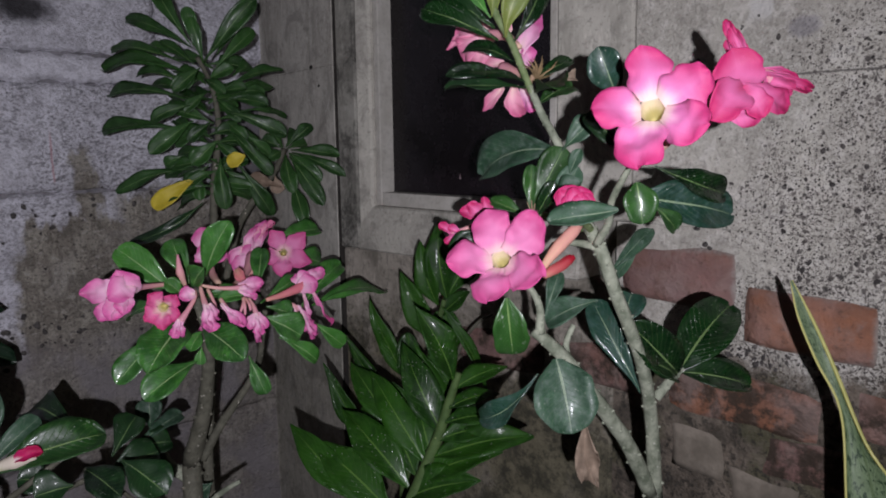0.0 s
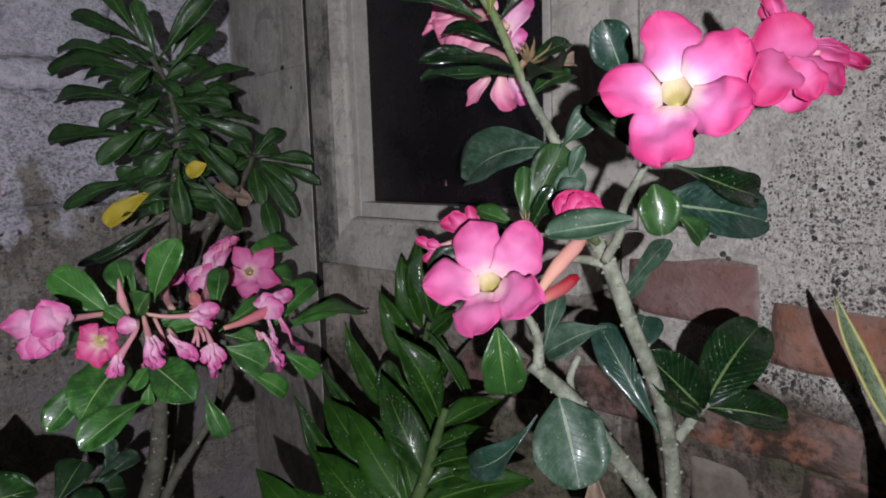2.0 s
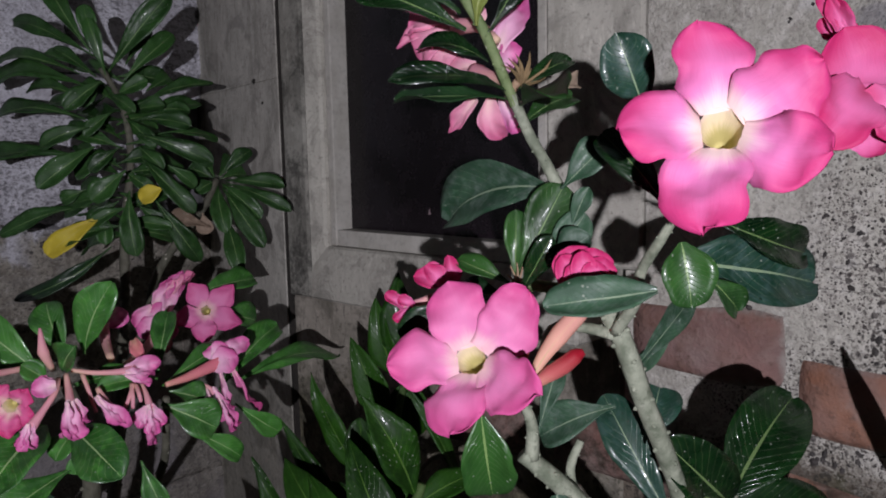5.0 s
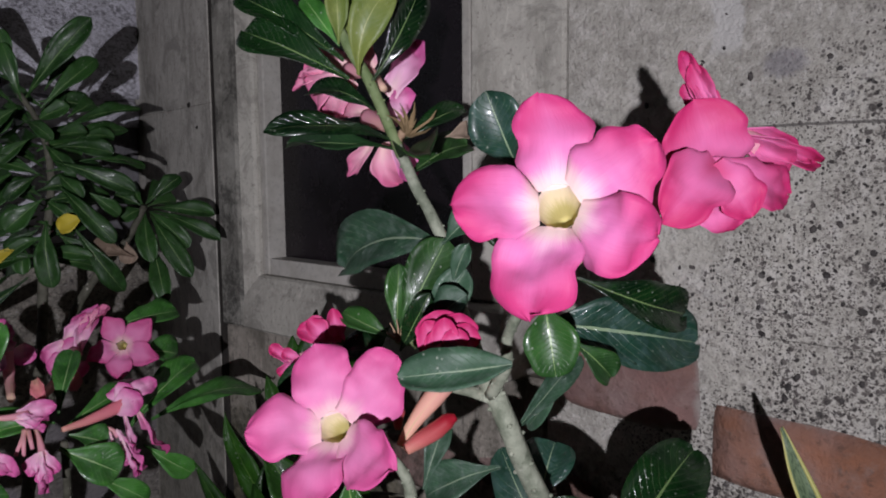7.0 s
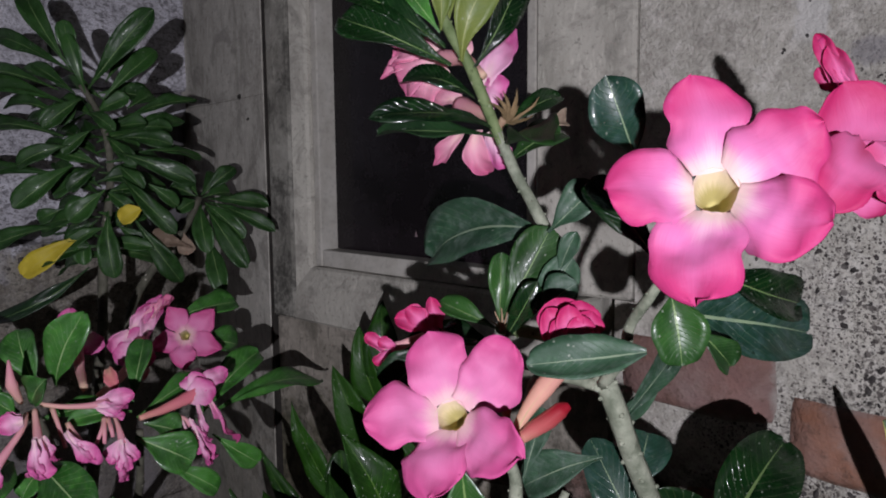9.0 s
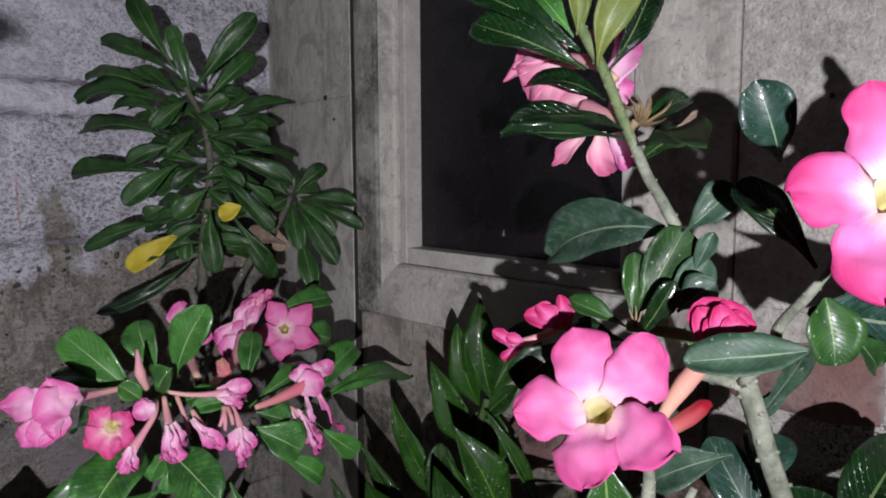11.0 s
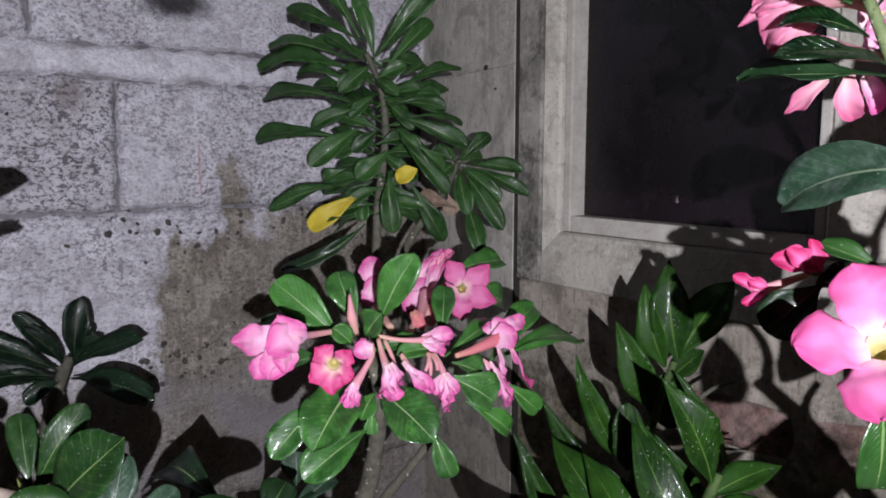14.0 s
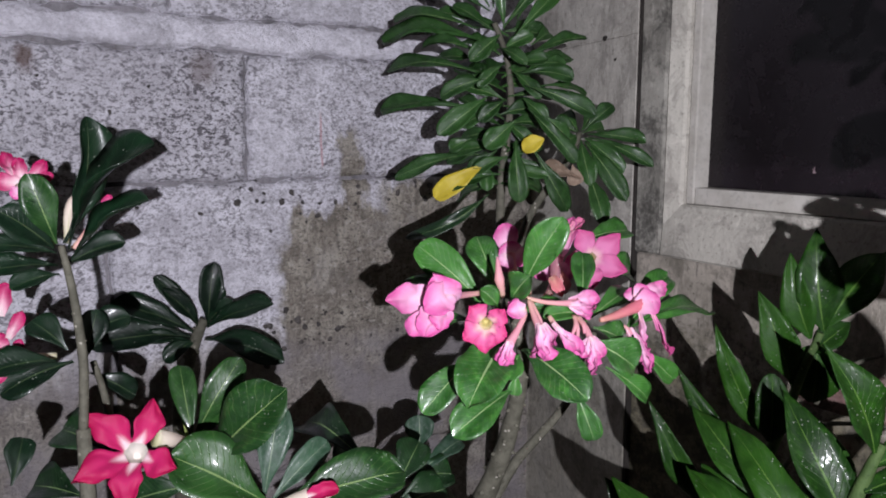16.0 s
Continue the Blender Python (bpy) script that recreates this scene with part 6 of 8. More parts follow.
leaf(tall_rose, "tall", (-0.9439, 0.5311, 1.2098), (-0.996, 0.5062, 1.2443), 0.0164, (0.62, -0.6, 0.5), bow=0.1)
leaf(tall_rose, "tall", (-0.9352, 0.5564, 1.2043), (-0.9314, 0.6199, 1.2645), 0.0214, (0.9, -0.32, 0.28), bow=0.1)
leaf(tall_rose, "tall", (-0.9758, 0.5252, 1.2152), (-1.1082, 0.4806, 1.2422), 0.0246, (0.36, -0.71, 0.6), bow=0.1)
leaf(tall_rose, "tall", (-0.9701, 0.5295, 1.2017), (-1.1329, 0.4766, 1.2118), 0.0277, (0.26, -0.66, 0.7), bow=0.1)
leaf(tall_rose, "tall", (-0.9299, 0.531, 1.2035), (-0.9324, 0.4901, 1.1705), 0.0219, (0.86, -0.35, 0.37), bow=0.1)
leaf(tall_rose, "tall", (-0.9733, 0.5234, 1.1901), (-1.0515, 0.4939, 1.2001), 0.0209, (0.33, -0.64, 0.7), bow=0.1)
leaf(tall_rose, "tall", (-0.9437, 0.573, 1.1788), (-0.9427, 0.6752, 1.2113), 0.0180, (0.79, -0.19, 0.58), bow=0.1)
leaf(tall_rose, "tall", (-0.9492, 0.5791, 1.1629), (-0.9595, 0.6659, 1.1855), 0.0195, (0.72, -0.09, 0.68), bow=0.1)
leaf(tall_rose, "tall", (-0.9458, 0.5896, 1.197), (-0.9579, 0.6261, 1.2162), 0.0180, (0.82, -0.02, 0.57), bow=0.1)
leaf(tall_rose, "tall", (-0.9779, 0.5287, 1.1634), (-1.1148, 0.4754, 1.1732), 0.0286, (0.3, -0.65, 0.7), bow=0.1)
leaf(tall_rose, "tall", (-0.9519, 0.5266, 1.1537), (-0.9768, 0.4764, 1.1311), 0.0211, (0.8, -0.53, 0.3), bow=0.1)
leaf(tall_rose, "tall", (-0.9335, 0.5661, 1.1612), (-0.9008, 0.6203, 1.1544), 0.0238, (0.78, -0.41, 0.48), bow=0.1)
leaf(tall_rose, "tall", (-0.9451, 0.5965, 1.1452), (-0.9422, 0.6781, 1.1398), 0.0165, (0.76, 0.02, 0.65), bow=0.1)
leaf(tall_rose, "tall", (-0.921, 0.5625, 1.1452), (-0.8723, 0.6304, 1.1093), 0.0231, (0.83, -0.39, 0.39), bow=0.1)
leaf(tall_rose, "tall", (-0.989, 0.5233, 1.1222), (-1.0975, 0.4544, 1.119), 0.0243, (0.37, -0.62, 0.69), bow=0.1)
leaf(tall_rose, "tall", (-0.9489, 0.526, 1.1316), (-0.965, 0.4664, 1.0862), 0.0272, (0.82, -0.47, 0.32), bow=0.1)
leaf(tall_rose, "tall", (-0.9158, 0.5451, 1.1036), (-0.9272, 0.5092, 1.0708), 0.0264, (0.82, -0.5, 0.26), bow=0.1)
leaf(tall_rose, "tall", (-0.9162, 0.5632, 1.1184), (-0.8726, 0.6039, 1.0542), 0.0224, (0.85, -0.43, 0.31), bow=0.1)
leaf(tall_rose, "tall", (-0.9211, 0.55, 1.08), (-0.9079, 0.5472, 1.0058), 0.0253, (0.86, -0.48, 0.17), bow=0.1)
leaf(tall_rose, "tall", (-0.9325, 0.5822, 1.072), (-0.9228, 0.6336, 0.9891), 0.0242, (0.96, -0.27, -0.06), bow=0.1)
leaf(tall_rose, "tall", (-0.9799, 0.5387, 1.062), (-1.039, 0.4455, 1.0315), 0.0213, (0.57, -0.56, 0.61), bow=0.1)
leaf(tall_rose, "tall", (-0.9753, 0.5423, 1.0522), (-0.9619, 0.5361, 1.0168), 0.0207, (0.82, -0.42, 0.39), bow=0.1)
leaf(tall_rose, "tall", (-0.9815, 0.5247, 1.082), (-0.998, 0.5021, 1.068), 0.0186, (0.65, -0.68, 0.34), bow=0.1)
leaf(tall_rose, "tall", (-0.969, 0.557, 1.0888), (-1.0162, 0.5299, 1.0808), 0.0214, (0.35, -0.77, 0.54), bow=0.1)
leaf(tall_rose, "tall", (-0.935, 0.6022, 1.1102), (-0.9289, 0.6358, 1.0815), 0.0181, (0.99, -0.12, 0.07), bow=0.1)
leaf(tall_rose, "tall", (-0.9505, 0.5556, 1.1307), (-0.9606, 0.5223, 1.1031), 0.0193, (0.8, -0.5, 0.31), bow=0.1)
leaf(tall_rose, "tall", (-0.9373, 0.5717, 1.1308), (-0.9084, 0.5857, 1.1036), 0.0191, (0.7, -0.53, 0.47), bow=0.1)
leaf(tall_rose, "tall", (-0.9497, 0.5484, 1.1712), (-0.9574, 0.518, 1.1436), 0.0161, (0.83, -0.48, 0.3), bow=0.1)
leaf(tall_rose, "tall", (-0.9494, 0.5635, 1.165), (-0.9153, 0.5824, 1.1307), 0.0170, (0.72, -0.57, 0.4), bow=0.1)
leaf(tall_rose, "tall", (-0.9539, 0.5472, 1.1916), (-0.9145, 0.5592, 1.1701), 0.0165, (0.51, -0.64, 0.58), bow=0.1)
leaf(tall_rose, "tall", (-0.9525, 0.5815, 1.1969), (-0.9734, 0.5942, 1.2306), 0.0161, (0.7, -0.4, 0.59), bow=0.1)
leaf(tall_rose, "tall", (-0.9658, 0.5635, 1.1029), (-0.9406, 0.5887, 1.075), 0.0174, (0.82, -0.47, 0.32), bow=0.1)
leaf(tall_rose, "tall", (-0.98, 0.5476, 1.1098), (-1.0214, 0.5338, 1.1346), 0.0186, (0.56, -0.52, 0.64), bow=0.1)
leaf(tall_rose, "tall", (-0.9441, 0.5655, 1.2257), (-0.9595, 0.603, 1.2716), 0.0187, (0.87, -0.2, 0.45), bow=0.1)
leaf(tall_rose, "tall", (-0.9864, 0.5371, 1.1793), (-1.0469, 0.5124, 1.1846), 0.0209, (0.34, -0.7, 0.62), bow=0.1)
leaf(tall_rose, "tall", (-0.9742, 0.5454, 1.1446), (-1.0208, 0.5226, 1.1556), 0.0205, (0.45, -0.62, 0.64), bow=0.1)
leaf(tall_rose, "tall", (-0.9501, 0.5958, 1.1733), (-0.9401, 0.6398, 1.1748), 0.0185, (0.88, -0.21, 0.43), bow=0.1)
leaf(tall_rose, "tall", (-0.9503, 0.5381, 1.2042), (-0.9534, 0.5132, 1.1765), 0.0186, (0.85, -0.44, 0.3), bow=0.1)
leaf(tall_rose, "tall", (-0.9933, 0.5379, 1.2279), (-1.0453, 0.5097, 1.2442), 0.0175, (0.53, -0.67, 0.53), bow=0.1)
leaf(tall_rose, "tall", (-0.9616, 0.5763, 1.0603), (-0.9447, 0.6071, 1.0312), 0.0217, (0.93, -0.32, 0.2), bow=0.1)
leaf(tall_rose, "tall", (-0.9759, 0.5603, 1.0672), (-0.9959, 0.5306, 1.0387), 0.0201, (0.7, -0.68, 0.22), bow=0.1)
leaf(tall_rose, "tall", (-0.973, 0.568, 1.2147), (-0.9617, 0.6243, 1.2121), 0.0282, (0.87, -0.15, 0.46), bow=0.1)
leaf(tall_rose, "tall", (-0.9694, 0.5713, 1.209), (-1.0453, 0.547, 1.2289), 0.0282, (0.37, -0.56, 0.74), bow=0.1)
leaf(tall_rose, "tall", (-0.9686, 0.5711, 1.2033), (-0.991, 0.6329, 1.2152), 0.0246, (0.66, 0.09, 0.75), bow=0.1)
leaf(tall_rose, "tall", (-0.9708, 0.5674, 1.1975), (-1.0296, 0.5599, 1.1805), 0.0458, (-0.03, -0.87, 0.5), bow=0.1)
leaf(tall_rose, "tall", (-0.9735, 0.5631, 1.1918), (-0.9457, 0.5919, 1.2098), 0.0216, (0.65, -0.74, 0.18), bow=0.1)
leaf(tall_rose, "tall", (-0.9736, 0.5618, 1.186), (-1.0261, 0.5422, 1.2072), 0.0254, (0.48, -0.49, 0.73), bow=0.1)
leaf(tall_rose, "tall", (-0.9707, 0.5643, 1.1803), (-0.9716, 0.6298, 1.1728), 0.0250, (0.88, 0.07, 0.46), bow=0.1)
leaf(tall_rose, "tall", (-0.9667, 0.568, 1.1746), (-1.0431, 0.5618, 1.1522), 0.0484, (-0.11, -0.8, 0.59), bow=0.1)
leaf(tall_rose, "tall", (-0.965, 0.569, 1.1689), (-0.9315, 0.6046, 1.1797), 0.0236, (0.53, -0.66, 0.53), bow=0.1)
leaf(tall_rose, "tall", (-0.9665, 0.5661, 1.1632), (-1.0575, 0.558, 1.1452), 0.0392, (-0.08, -0.68, 0.73), bow=0.1)
leaf(tall_rose, "tall", (-0.9694, 0.5615, 1.1574), (-0.9709, 0.6054, 1.1683), 0.0315, (0.68, -0.16, 0.72), bow=0.1)
leaf(tall_rose, "tall", (-0.9705, 0.5591, 1.1517), (-1.0523, 0.5469, 1.1737), 0.0248, (0.29, -0.65, 0.7), bow=0.1)
leaf(tall_rose, "tall", (-0.9683, 0.5607, 1.146), (-0.9869, 0.6196, 1.1531), 0.0269, (0.83, 0.2, 0.52), bow=0.1)
leaf(tall_rose, "tall", (-0.9643, 0.5644, 1.1403), (-1.0439, 0.5565, 1.1584), 0.0195, (0.23, -0.69, 0.69), bow=0.1)
leaf(tall_rose, "tall", (-0.9617, 0.5665, 1.1346), (-0.9663, 0.638, 1.1363), 0.0198, (0.91, 0.05, 0.41), bow=0.1)
leaf(tall_rose, "tall", (-0.9624, 0.5646, 1.1288), (-1.0072, 0.5251, 1.1487), 0.0211, (0.69, -0.55, 0.47), bow=0.1)
leaf(tall_rose, "tall", (-0.9652, 0.5601, 1.1231), (-0.9718, 0.6435, 1.0979), 0.0215, (0.95, 0.16, 0.28), bow=0.1)
leaf(tall_rose, "tall", (-0.967, 0.5568, 1.1173), (-0.9935, 0.5178, 1.0971), 0.0275, (0.51, -0.64, 0.57), bow=0.1)
leaf(tall_rose, "tall", (-0.9657, 0.5573, 1.1116), (-0.9521, 0.6013, 1.1208), 0.0243, (0.82, -0.35, 0.45), bow=0.1)
leaf(tall_rose, "tall", (-0.962, 0.5608, 1.1059), (-0.9963, 0.5369, 1.1201), 0.0241, (0.6, -0.49, 0.62), bow=0.1)
leaf(tall_rose, "tall", (-0.9587, 0.5637, 1.1002), (-0.9504, 0.619, 1.1001), 0.0286, (0.81, -0.12, 0.58), bow=0.1)
leaf(tall_rose, "tall", (-0.9584, 0.5629, 1.0945), (-1.0613, 0.5408, 1.1121), 0.0244, (0.25, -0.52, 0.81), bow=0.1)
leaf(tall_rose, "tall", (-0.9609, 0.5588, 1.0887), (-0.9898, 0.6292, 1.1001), 0.0256, (0.72, 0.19, 0.66), bow=0.1)
leaf(tall_rose, "tall", (-0.9633, 0.5548, 1.083), (-1.0237, 0.5132, 1.0518), 0.0224, (0.49, -0.85, 0.2), bow=0.1)
leaf(tall_rose, "tall", (-0.963, 0.5541, 1.0772), (-0.9801, 0.6026, 1.0556), 0.0224, (0.88, 0.42, 0.24), bow=0.1)
leaf(tall_rose, "tall", (-0.9597, 0.5571, 1.0715), (-1.0051, 0.5066, 1.0616), 0.0229, (0.53, -0.6, 0.6), bow=0.1)
leaf(tall_rose, "tall", (-0.9559, 0.5605, 1.0658), (-0.9819, 0.6224, 1.0725), 0.0276, (0.59, 0.16, 0.79), bow=0.1)
leaf(tall_rose, "tall", (-0.9547, 0.561, 1.0601), (-0.9716, 0.5228, 1.0395), 0.0188, (0.73, -0.55, 0.41), bow=0.1)
leaf(tall_rose, "tall", (-0.9566, 0.5576, 1.0544), (-0.944, 0.6074, 1.0742), 0.0202, (0.71, -0.41, 0.57), bow=0.1)
leaf(tall_rose, "tall", (-0.9594, 0.5531, 1.0486), (-1.0506, 0.5507, 1.0476), 0.0371, (0, -0.53, 0.85), bow=0.1)
leaf(tall_rose, "tall", (-0.96, 0.5513, 1.0429), (-0.9134, 0.595, 1.0358), 0.0179, (0.66, -0.64, 0.4), bow=0.1)
leaf(tall_rose, "tall", (-0.9573, 0.5534, 1.0372), (-0.9912, 0.4961, 1.0208), 0.0274, (0.62, -0.53, 0.58), bow=0.1)
leaf(tall_rose, "tall", (-0.9534, 0.5571, 1.0315), (-0.9777, 0.6341, 1.0094), 0.0216, (0.87, 0.37, 0.32), bow=0.1)
leaf(tall_rose, "tall", (-0.9512, 0.5587, 1.0258), (-1.03, 0.5366, 1.004), 0.0360, (0.03, -0.76, 0.65), bow=0.1)
leaf(tall_rose, "yellow", (-0.9654, 0.5387, 1.0529), (-1.0008, 0.4824, 1.0071), 0.0288, (0.74, -0.64, 0.21), label='yellowed leaf')
leaf(tall_rose, "yellow", (-0.908, 0.582, 1.0818), (-0.9268, 0.5645, 1.0678), 0.0214, (0.61, -0.78, 0.15), label='yellowed leaf', shape='oval')
leaf(tall_rose, "brown", (-0.9052, 0.6393, 1.0323), (-0.9406, 0.6073, 1.0473), 0.0223, (0.7, -0.59, 0.4), label='dry brown leaf', ruffle=0.08)
leaf(tall_rose, "brown", (-0.9212, 0.639, 1.0493), (-0.9163, 0.6399, 1.0228), 0.0202, (0.82, -0.55, 0.13), ruffle=0.1)
leaf(tall_rose, "dark", (-0.9684, 0.5433, 1.0129), (-1.014, 0.4474, 0.9567), 0.0213, (0.69, -0.58, 0.43), side=-0.12)
leaf(tall_rose, "tall", (-0.9548, 0.6857, 1.0935), (-0.9414, 0.7242, 1.127), 0.0207, (0.78, -0.54, 0.31), bow=0.1)
leaf(tall_rose, "tall", (-0.951, 0.6892, 1.0875), (-0.9015, 0.7473, 1.0773), 0.0242, (0.66, -0.46, 0.59), bow=0.1)
leaf(tall_rose, "tall", (-0.95, 0.6897, 1.0835), (-0.8853, 0.7449, 1.0448), 0.0194, (0.71, -0.47, 0.52), bow=0.1)
leaf(tall_rose, "tall", (-0.9529, 0.6861, 1.0826), (-0.9051, 0.7117, 1.0375), 0.0248, (0.71, -0.55, 0.44), bow=0.1)
leaf(tall_rose, "tall", (-0.9522, 0.686, 1.0781), (-0.8918, 0.7052, 1.0016), 0.0268, (0.71, -0.57, 0.41), bow=0.1)
leaf(tall_rose, "tall", (-0.956, 0.6818, 1.0806), (-0.9189, 0.6683, 1.0224), 0.0251, (0.66, -0.52, 0.54), bow=0.1)
leaf(tall_rose, "tall", (-0.9461, 0.6858, 1.0384), (-0.8948, 0.6723, 0.9727), 0.0262, (0.61, -0.54, 0.59), bow=0.1)
leaf(tall_rose, "tall", (-0.9606, 0.6782, 1.0909), (-0.9816, 0.6555, 1.1053), 0.0248, (0.78, -0.45, 0.43), bow=0.1)
leaf(tall_rose, "tall", (-0.9595, 0.6788, 1.0869), (-0.9558, 0.6491, 1.073), 0.0210, (0.77, -0.18, 0.6), bow=0.1)
leaf(tall_rose, "tall", (-0.9566, 0.6834, 1.0924), (-0.9725, 0.7164, 1.1177), 0.0208, (0.69, -0.2, 0.69), bow=0.1)
leaf(tall_rose, "tall", (-0.9552, 0.6846, 1.0896), (-0.9603, 0.7268, 1.0945), 0.0234, (0.73, 0.01, 0.68), bow=0.1)
leaf(tall_rose, "tall", (-0.9595, 0.6799, 1.0923), (-0.989, 0.6806, 1.1175), 0.0179, (0.52, -0.58, 0.62), bow=0.1)

# ---- waxy-leaved fern-like plant under the window ----
zz = thing("zamioculcas", "waxy dark green plant with feathered arching leaf stalks", "plant", (-0.5102, 0.5012, 0))
stem(zz, "stalk", [(-0.4814, 0.5807, 0.8487), (-0.4893, 0.5733, 0.8167), (-0.4978, 0.5634, 0.775), (-0.5083, 0.5422, 0.7228), (-0.5201, 0.5177, 0.6614)], [0.0037, 0.0050, 0.0062, 0.0075, 0.0094], name='leaf_stalk')
stem(zz, "stalk", [(-0.5201, 0.5177, 0.6614), (-0.5201, 0.5177, 0.3307), (-0.5201, 0.5177, -0.02)], [0.01, 0.0120, 0.014], name="trunk")
stem(zz, "stalk", [(-0.5958, 0.6739, 0.8981), (-0.6115, 0.6743, 0.8545), (-0.6276, 0.6685, 0.7918), (-0.6409, 0.6414, 0.7079)], [0.0032, 0.0044, 0.0057, 0.0075], name='leaf_stalk')
stem(zz, "stalk", [(-0.6409, 0.6414, 0.7079), (-0.6409, 0.6414, 0.354), (-0.6409, 0.6414, -0.02)], [0.008, 0.0105, 0.013], name="trunk")
leaf(zz, "zz", (-0.5956, 0.6787, 0.9002), (-0.6113, 0.6805, 0.9972), 0.0420, (0.55, -0.83, 0.1), shape='lance', fold=0.18)
leaf(zz, "zz", (-0.595, 0.6809, 0.904), (-0.5848, 0.7539, 0.9725), 0.0420, (0.48, -0.63, 0.6), shape='lance', fold=0.18)
leaf(zz, "zz", (-0.603, 0.6697, 0.8914), (-0.6228, 0.66, 0.9731), 0.0300, (0.34, -0.94, -0.03), shape='lance', fold=0.18)
leaf(zz, "zz", (-0.6169, 0.6633, 0.8479), (-0.6424, 0.6413, 0.9345), 0.0344, (0.67, -0.74, 0.01), shape='lance', fold=0.18)
leaf(zz, "zz", (-0.6313, 0.6426, 0.7929), (-0.6631, 0.6068, 0.902), 0.0264, (0.55, -0.83, -0.11), shape='lance', fold=0.18)
leaf(zz, "zz", (-0.6428, 0.6312, 0.7523), (-0.6918, 0.5878, 0.8535), 0.0245, (0.64, -0.77, -0.02), shape='lance', fold=0.18)
leaf(zz, "zz", (-0.6534, 0.601, 0.71), (-0.6978, 0.5561, 0.8204), 0.0257, (0.67, -0.75, -0.04), shape='lance', fold=0.18)
leaf(zz, "zz", (-0.6074, 0.6243, 0.7955), (-0.6084, 0.6223, 0.8628), 0.0322, (0.59, -0.81, -0.01), shape='oval')
leaf(zz, "zz", (-0.609, 0.6889, 0.8224), (-0.6079, 0.6883, 0.8819), 0.0469, (0.52, -0.85, -0.02), shape='oval')
leaf(zz, "zz", (-0.6037, 0.6736, 0.8749), (-0.5934, 0.719, 0.9028), 0.0252, (0.46, -0.54, 0.71), shape='lance', fold=0.18)
leaf(zz, "zz", (-0.5413, 0.6932, 0.7849), (-0.5819, 0.6563, 0.8939), 0.0164, (0.92, -0.33, 0.23), shape='lance', fold=0.18)
leaf(zz, "zz", (-0.5535, 0.6602, 0.7424), (-0.5967, 0.6199, 0.8545), 0.0264, (0.75, -0.66, 0.05), shape='lance', fold=0.18)
leaf(zz, "zz", (-0.5422, 0.6653, 0.7626), (-0.5783, 0.6266, 0.8394), 0.0153, (0.91, -0.33, 0.26), shape='lance', fold=0.18)
leaf(zz, "zz", (-0.5937, 0.6467, 0.7249), (-0.6203, 0.6043, 0.802), 0.0247, (0.9, -0.42, 0.08), shape='lance', fold=0.18)
leaf(zz, "zz", (-0.6189, 0.6127, 0.7547), (-0.6254, 0.596, 0.803), 0.0258, (0.87, -0.49, -0.05), shape='oval')
leaf(zz, "zz", (-0.6249, 0.5939, 0.7249), (-0.6318, 0.5557, 0.7701), 0.0293, (0.98, 0.05, 0.19), shape='lance', fold=0.18)
leaf(zz, "zz", (-0.6946, 0.5456, 0.6908), (-0.7184, 0.5194, 0.7394), 0.0291, (0.89, -0.41, 0.21), shape='lance', fold=0.18)
leaf(zz, "zz", (-0.4817, 0.5721, 0.8431), (-0.5127, 0.5452, 0.9255), 0.0376, (0.93, -0.26, 0.26), shape='lance', fold=0.18)
leaf(zz, "zz", (-0.4935, 0.568, 0.7767), (-0.5623, 0.5712, 0.8698), 0.0409, (0.63, -0.61, 0.48), shape='lance', fold=0.18)
leaf(zz, "zz", (-0.5039, 0.5514, 0.7461), (-0.603, 0.5556, 0.8317), 0.0376, (0.52, -0.58, 0.63), shape='lance', fold=0.18)
leaf(zz, "zz", (-0.5161, 0.5341, 0.7217), (-0.6225, 0.527, 0.7877), 0.0443, (0.47, -0.54, 0.7), shape='lance', fold=0.18)
leaf(zz, "zz", (-0.5277, 0.5171, 0.6954), (-0.6423, 0.4989, 0.7477), 0.0501, (0.42, -0.5, 0.75), shape='lance', fold=0.18)
leaf(zz, "zz", (-0.5656, 0.5078, 0.6954), (-0.6808, 0.492, 0.7625), 0.0372, (0.43, -0.68, 0.59), shape='lance', fold=0.18)
leaf(zz, "zz", (-0.5606, 0.5565, 0.7695), (-0.6514, 0.5639, 0.8302), 0.0340, (0.43, -0.56, 0.71), shape='lance', fold=0.18)
leaf(zz, "zz", (-0.5714, 0.5647, 0.7221), (-0.6439, 0.5736, 0.7711), 0.0414, (0.43, -0.53, 0.73), shape='lance', fold=0.18)
leaf(zz, "zz", (-0.5866, 0.5413, 0.6827), (-0.6587, 0.5474, 0.7155), 0.0417, (0.33, -0.48, 0.81), shape='lance', fold=0.18)
leaf(zz, "zz", (-0.4849, 0.5734, 0.8305), (-0.4633, 0.6412, 0.8464), 0.0264, (0.46, -0.34, 0.82), shape='lance', fold=0.18)
leaf(zz, "zz", (-0.4853, 0.5691, 0.8111), (-0.4662, 0.6318, 0.8149), 0.0245, (0.47, -0.2, 0.86), shape='lance', fold=0.18)
leaf(zz, "zz", (-0.4868, 0.5643, 0.7953), (-0.4616, 0.6313, 0.7896), 0.0280, (0.52, -0.12, 0.84), shape='lance', fold=0.18)
leaf(zz, "zz", (-0.4929, 0.5612, 0.7751), (-0.455, 0.6215, 0.7795), 0.0301, (0.48, -0.36, 0.8), shape='lance', fold=0.18)
leaf(zz, "zz", (-0.4955, 0.5548, 0.7568), (-0.417, 0.6309, 0.7795), 0.0442, (0.34, -0.57, 0.74), shape='lance', fold=0.18)
